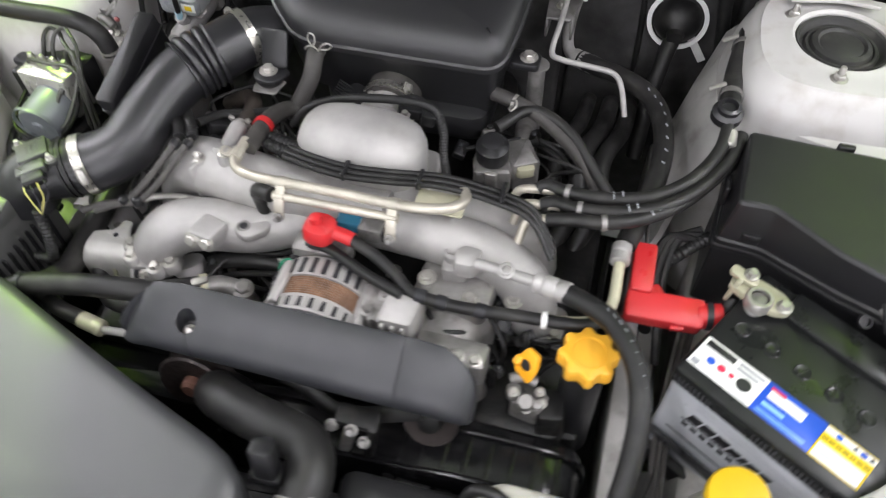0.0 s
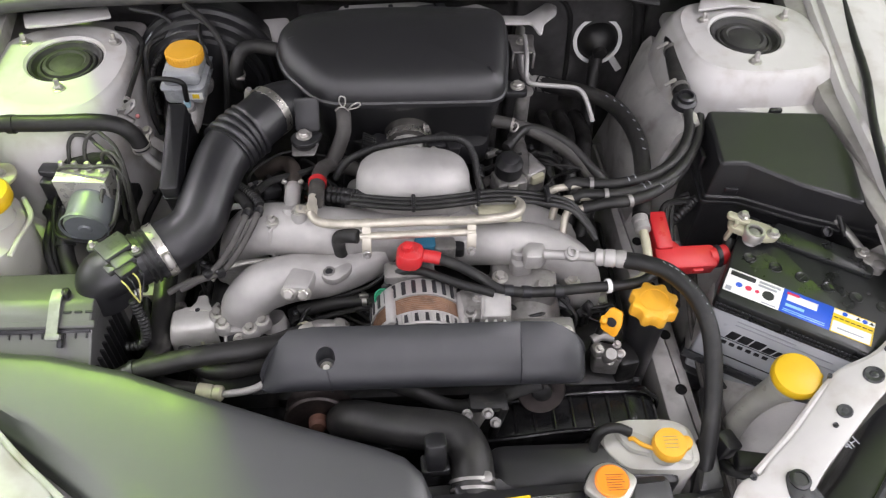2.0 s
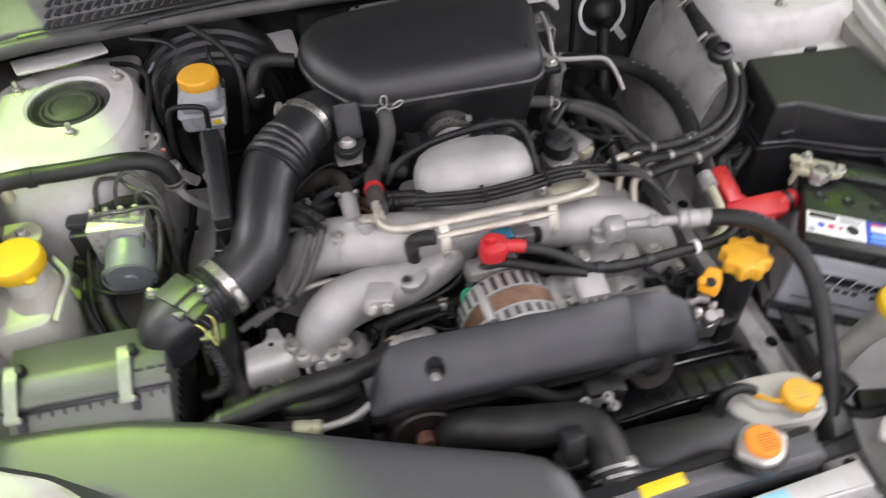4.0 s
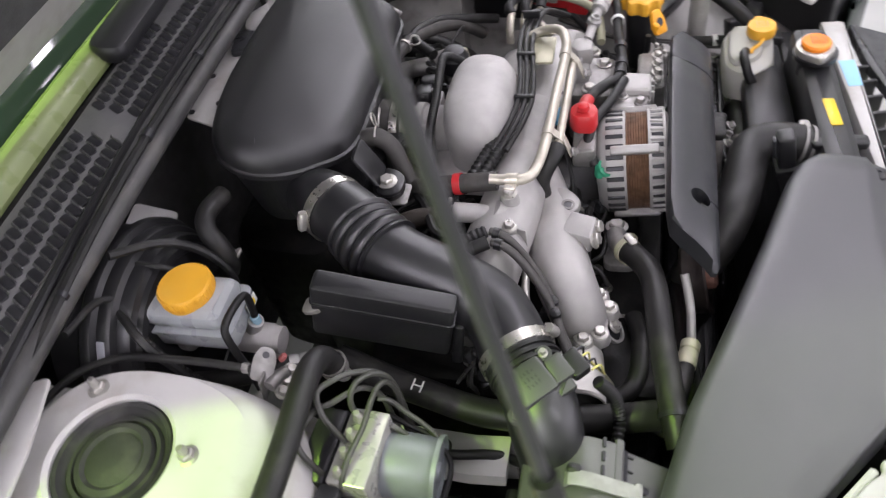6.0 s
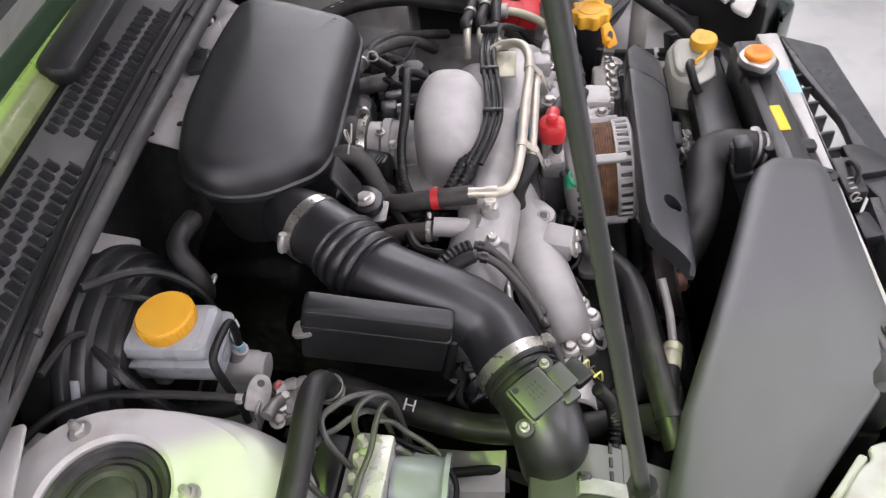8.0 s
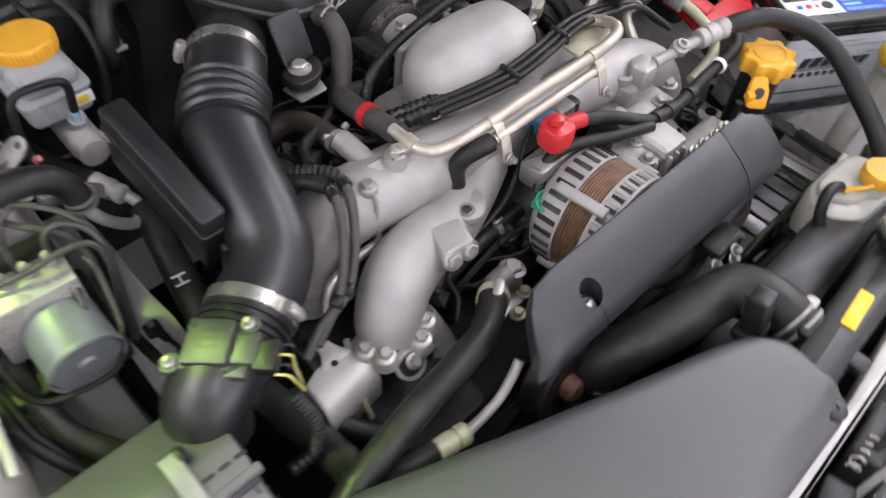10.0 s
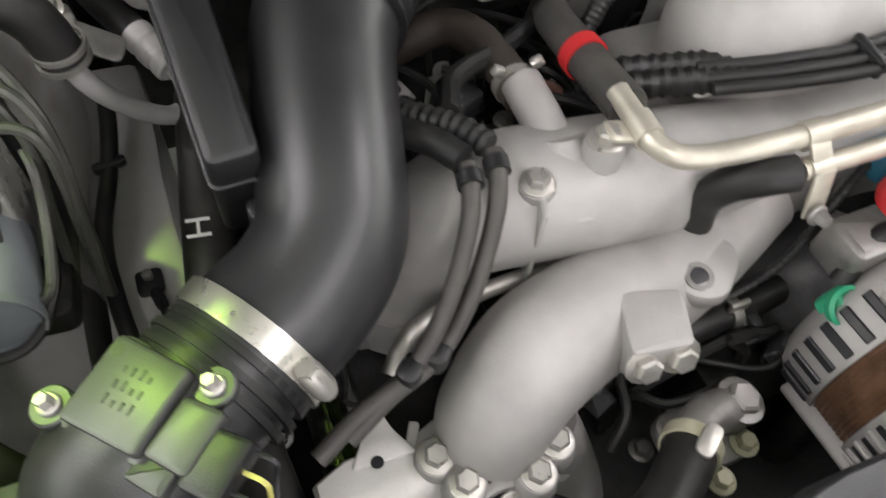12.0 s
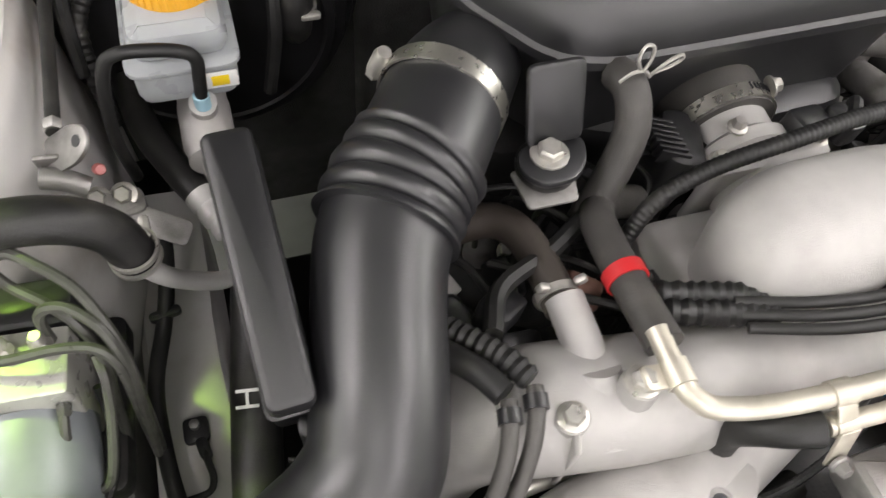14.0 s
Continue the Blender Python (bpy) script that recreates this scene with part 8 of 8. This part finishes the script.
sticker("text_bar", -0.014, -0.063, 0.016, -0.0585, ZL + 0.0005, LBLUE, l2)
for k in range(2):
    sticker("text_bar", -0.016, -0.069 - 0.003 * k, 0.05, -0.068 - 0.003 * k, ZL + 0.0005, LBLUE, l2)
sticker("white_field", 0.060, -0.074, 0.106, -0.056, ZL + 0.0005, WHITE, l3)
sticker("text_bar", 0.066, -0.068, 0.098, -0.066, ZL + 0.0009, GREYINK, l3)
for k in range(6):
    part("sign", lathe([(0.0036, 0), (0.0036, 0.0006), (0.001, 0.0006)], B @ V((label_x(0.064 + 0.008 * k), -0.0405, ZL + 0.0005)), n=3 if k in (3, 5) else 14), (WHITE, BLUE, WHITE, BLACK, BLUE, BLACK)[k], l3)
sticker("strip", 0.0585, -0.040 - 0.004, 0.108, -0.0365, ZL + 0.0003, WHITE, l3)
for k in range(7):
    sticker("print_bar", 0.06 + 0.0068 * k, -0.051, 0.0655 + 0.0068 * k, -0.0495, ZL + 0.0005, BLACK, l3)


def front_bar(x0, x1, z0, z1, material, slant=0.0):
    part("case_print", slab([(x0, z0), (x1, z0), (x1 + slant, z1), (x0 + slant, z1)], 0, 0.0006, 0.0001, B @ pose(0, -LY + 0.0002, 0, 90, 0, 0), r=0.0008, seg=1), material, bat)


# plain bars stand for the printed writing on the case front
for k, w in enumerate((0.013, 0.014, 0.0145, 0.0115, 0.006, 0.0115, 0.012)):
    x = -0.068 + sum((0.013, 0.014, 0.0145, 0.0115, 0.006, 0.0115, 0.012)[:k]) + 0.0022 * k
    front_bar(x, x + w, 0.709, 0.726 if k < 3 else 0.722, BLACK, 0.005)
front_bar(-0.073, 0.030, 0.7055, 0.707, BLACK, 0.0)
for k in range(9):
    if k != 6:
        front_bar(-0.07 + 0.011 * k, -0.063 + 0.011 * k, 0.694, 0.7015, BLACK)
front_bar(-0.063, 0.012, 0.748, 0.7505, GREYINK)
front_bar(-0.063, 0.06, 0.740, 0.7425, GREYINK)
front_bar(0.02, 0.075, 0.727, 0.7295, GREYINK)
front_bar(-0.083, 0.05, 0.668, 0.6705, BLACK)
part("mark", slab([(0.055, 0.683), (0.075, 0.690), (0.055, 0.697)], 0, 0.0006, 0.0001, B @ pose(0, -LY + 0.0002, 0, 90, 0, 0), r=0.0008, seg=1), BLACK, bat)
part("positive_post", lathe([(0.012, 0), (0.0095, 0.004), (0.009, 0.018), (0.007, 0.019), (0.001, 0.019)], BP @ V((-0.092, 0.052, 0.784)), n=20), ALUD, bat, "dull lead battery post")
part("negative_post", lathe([(0.012, 0), (0.0095, 0.004), (0.009, 0.018), (0.007, 0.019), (0.001, 0.019)], BN @ V((0.096, 0.048, 0.784)), n=20), ALUD, bat)
ct = thing("positive_terminal", BP @ V((-0.092, 0.052, 0.785)), "corroded plated positive battery clamp", "terminal")
part("clamp", slab([(-0.128, 0.052), (-0.10, 0.046), (-0.072, 0.046), (-0.058, 0.054), (-0.056, 0.068), (-0.074, 0.078), (-0.104, 0.080), (-0.130, 0.074)], 0.790, 0.802, 0.003, BP, r=0.006), BEIGE, ct)
part("collar", lathe([(0.0155, 0), (0.0155, 0.012), (0.0135, 0.015), (0.0105, 0.015), (0.0105, 0.010)], BP @ V((-0.092, 0.052, 0.792)), n=22), STEEL, ct)
part("strap", rbox(BP @ V((-0.118, 0.066, 0.808)), (0.034, 0.014, 0.006), (0, 10, -20), b=0.001), BEIGE, ct)
part("tail", rbox(BP @ V((-0.122, 0.058, 0.79)), (0.006, 0.012, 0.04), (0, 8, -21), b=0.001), BEIGE, ct)
bolt(ct, BP @ V((-0.066, 0.058, 0.802)), (0, 0, 1), 0.0065)
bolt(ct, BP @ V((-0.112, 0.070, 0.811)), (0, 0, 1), 0.006)
nt_ = thing("negative_terminal", BN @ V((0.096, 0.048, 0.785)), "plated negative battery clamp with braided lead", "terminal")
part("clamp", slab([(0.075, 0.05), (0.094, 0.042), (0.110, 0.050), (0.110, 0.066), (0.094, 0.074), (0.078, 0.070)], 0.790, 0.801, 0.003, BN, r=0.006), STEEL, nt_)
part("ear", rbox(BN @ V((0.074, 0.064, 0.797)), (0.02, 0.016, 0.014), (0, 0, -10), b=0.002), STEEL, nt_)
bolt(nt_, BN @ V((0.072, 0.060, 0.804)), (0, 0, 1), 0.006)
part("lead", tube([BN @ V((0.072, 0.07, 0.80)), BN @ V((0.05, 0.095, 0.805)), BN @ V((0.02, 0.118, 0.812)), BN @ V((-0.02, 0.125, 0.81)), BN @ V((-0.06, 0.120, 0.795)), BN @ V((-0.08, 0.125, 0.77))], 0.0055, 10), ALUD, nt_, "grey braided lead")
part("second_lead", tube([BN @ V((0.05, 0.09, 0.80)), BN @ V((0.03, 0.11, 0.822)), BN @ V((0.0, 0.132, 0.838)), BN @ V((-0.02, 0.14, 0.83))], 0.0045, 10), RUBBER, nt_)
hd = thing("battery_hold_down", B @ V((0, -LY - 0.01, 0.60)), "grey steel battery tray and strap", "tray")
part("tray", slab([(-LL - 0.012, -LY - 0.012), (LX + 0.006, -LY - 0.012), (LX + 0.006, LY + 0.01), (-LL - 0.012, LY + 0.01)], 0.575, 0.612, 0.004, B, r=0.008), PLASTIC, hd)
part("strap", slab([(-LL - 0.01, -LY - 0.006), (LX, -LY - 0.006), (LX, -LY - 0.003), (-LL - 0.01, -LY - 0.003)], 0.636, 0.654, 0.001, B, r=0.001, seg=1), GREYPL, hd)
part("tray_flap", rbox(B @ V((-LL - 0.005, -0.04, 0.66)), (0.003, 0.07, 0.11), (0, 6, -21), b=0.0006), UNDER, hd)

# ---- washer filler, expansion tank ----
wf = thing("washer_filler", (0.47, 0.066, 0.60), "milky washer filler neck with a yellow cap", "filler neck")
part("neck", tube([(0.481, 0.068, 0.775, 0.0225), (0.478, 0.070, 0.755, 0.0225), (0.472, 0.074, 0.735, 0.019), (0.462, 0.078, 0.70, 0.0165), (0.455, 0.08, 0.66, 0.016), (0.450, 0.08, 0.60, 0.016)], 0.02, 20), NECKPL, wf)
part("collar", lathe([(0.0235, 0), (0.0265, 0.004), (0.0265, 0.010), (0.0225, 0.013)], (0.479, 0.069, 0.760), (-0.05, -0.05, 1), 28), NECKPL, wf)
part("cap", lathe([(0.030, 0), (0.0315, 0.003), (0.0315, 0.010), (0.029, 0.015), (0.020, 0.017), (0.001, 0.0175)], (0.481, 0.068, 0.774), (-0.06, -0.12, 1), 36), YELLOW, wf, "bright yellow cap")
part("cap_hole", lathe([(0.0022, 0), (0.001, 0.0003)], (0.504, 0.064, 0.7905), (-0.06, -0.12, 1), 10), RUST, wf)
part("cap_lug", rbox((0.506, 0.063, 0.786), (0.012, 0.012, 0.006), (0, 0, 30), b=0.0015), YELLOW, wf)
et = thing("expansion_tank", (0.305, 0.0, 0.60), "milky coolant expansion tank with amber cap", "tank")
part("body", slab([(0.236, 0.012), (0.262, -0.022), (0.345, -0.026), (0.366, -0.008), (0.362, 0.038), (0.335, 0.052), (0.262, 0.052), (0.242, 0.036)], 0.60, 0.722, 0.012, r=0.016), TANK, et)
part("shoulder", slab([(0.250, 0.036), (0.268, 0.0), (0.35, -0.02), (0.352, 0.034), (0.33, 0.044), (0.27, 0.046)], 0.716, 0.733, 0.009, r=0.014), TANK, et)
part("neck", lathe([(0.0185, 0.725), (0.0185, 0.742)], (0.314, -0.002, 0)), TANK, et)
cap = part("cap", lathe([(0.0205, 0.738), (0.0215, 0.741), (0.0215, 0.750), (0.020, 0.754), (0.001, 0.755)], (0.315, -0.002, 0), n=32), AMBER, et, "amber plastic cap")
part("cap_lug", slab([(0.331, -0.012), (0.342, -0.008), (0.346, 0.001), (0.341, 0.009), (0.331, 0.008)], 0.742, 0.751, 0.002, r=0.005), AMBER, cap)
part("cap_strap", tube([(0.295, -0.004, 0.742), (0.282, 0.002, 0.742), (0.274, 0.012, 0.738), (0.270, 0.014, 0.734)], 0.003, 8), AMBER, cap)
for k in range(4):
    part("cap_print", flatbox(0.306, -0.010 + 0.005 * k, 0.7548, 0.324, -0.0094 + 0.005 * k, 0.7552), BEIGE, cap)
part("hose", tube([(0.272, 0.022, 0.736), (0.255, 0.026, 0.742), (0.236, 0.024, 0.738), (0.227, 0.014, 0.715), (0.226, -0.01, 0.69), (0.228, -0.03, 0.70)], 0.0068, 12), RUBBER, et, "black overflow hose")
part("bracket", slab([(0.355, -0.045), (0.39, -0.04), (0.395, 0.03), (0.372, 0.03)], 0.66, 0.70, 0.003, r=0.006), PLASTIC, et, "black mounting bracket")
part("bracket_foot", slab([(0.25, -0.07), (0.39, -0.06), (0.39, -0.038), (0.25, -0.046)], 0.675, 0.69, 0.003, r=0.004), PLASTIC, et)
bolt(et, (0.286, -0.056, 0.69), (0, 0, 1), 0.007)
hn = thing("horn_mount", (0.36, -0.07, 0.62), "dark mount with a pale pin beside the tank", "mount")
part("mount", lathe([(0.02, 0), (0.024, 0.01), (0.018, 0.03), (0.01, 0.034)], (0.315, -0.07, 0.645)), DARK, hn)
part("pin", lathe([(0.007, 0), (0.007, 0.05), (0.005, 0.052)], (0.372, -0.075, 0.63)), STEEL, hn)
for k in range(3):
    hose_thing("thin grey cable running beside the battery tray", [(0.436 + 0.007 * k, 0.33, 0.70), (0.430 + 0.007 * k, 0.26, 0.672), (0.426 + 0.007 * k, 0.18, 0.652), (0.427 + 0.006 * k, 0.10, 0.642), (0.424 + 0.006 * k, 0.03, 0.640), (0.43, -0.03, 0.62)], 0.0034, AGED, "cable", 8)
wl = thing("front_harness", (0.42, 0.03, 0.60), "black taped wiring behind the headlamp", "harness")
part("cable", tube([(0.42, 0.13, 0.66), (0.41, 0.09, 0.665), (0.405, 0.04, 0.67), (0.41, 0.0, 0.68), (0.45, -0.01, 0.69), (0.50, 0.03, 0.70)], 0.008, 10), RUBBER, wl)
part("connector", rbox((0.44, 0.0, 0.695), (0.05, 0.025, 0.02), (0, 0, -10), b=0.003), PLASTIC, wl)
part("connector", rbox((0.41, 0.03, 0.69), (0.03, 0.03, 0.03), (0, 20, 20), b=0.003), PLASTIC, wl)
part("tape", ring_band((0.408, 0.06, 0.667), (0.05, -1, 0.05), 0.0084, 0.008), CHALK, wl)
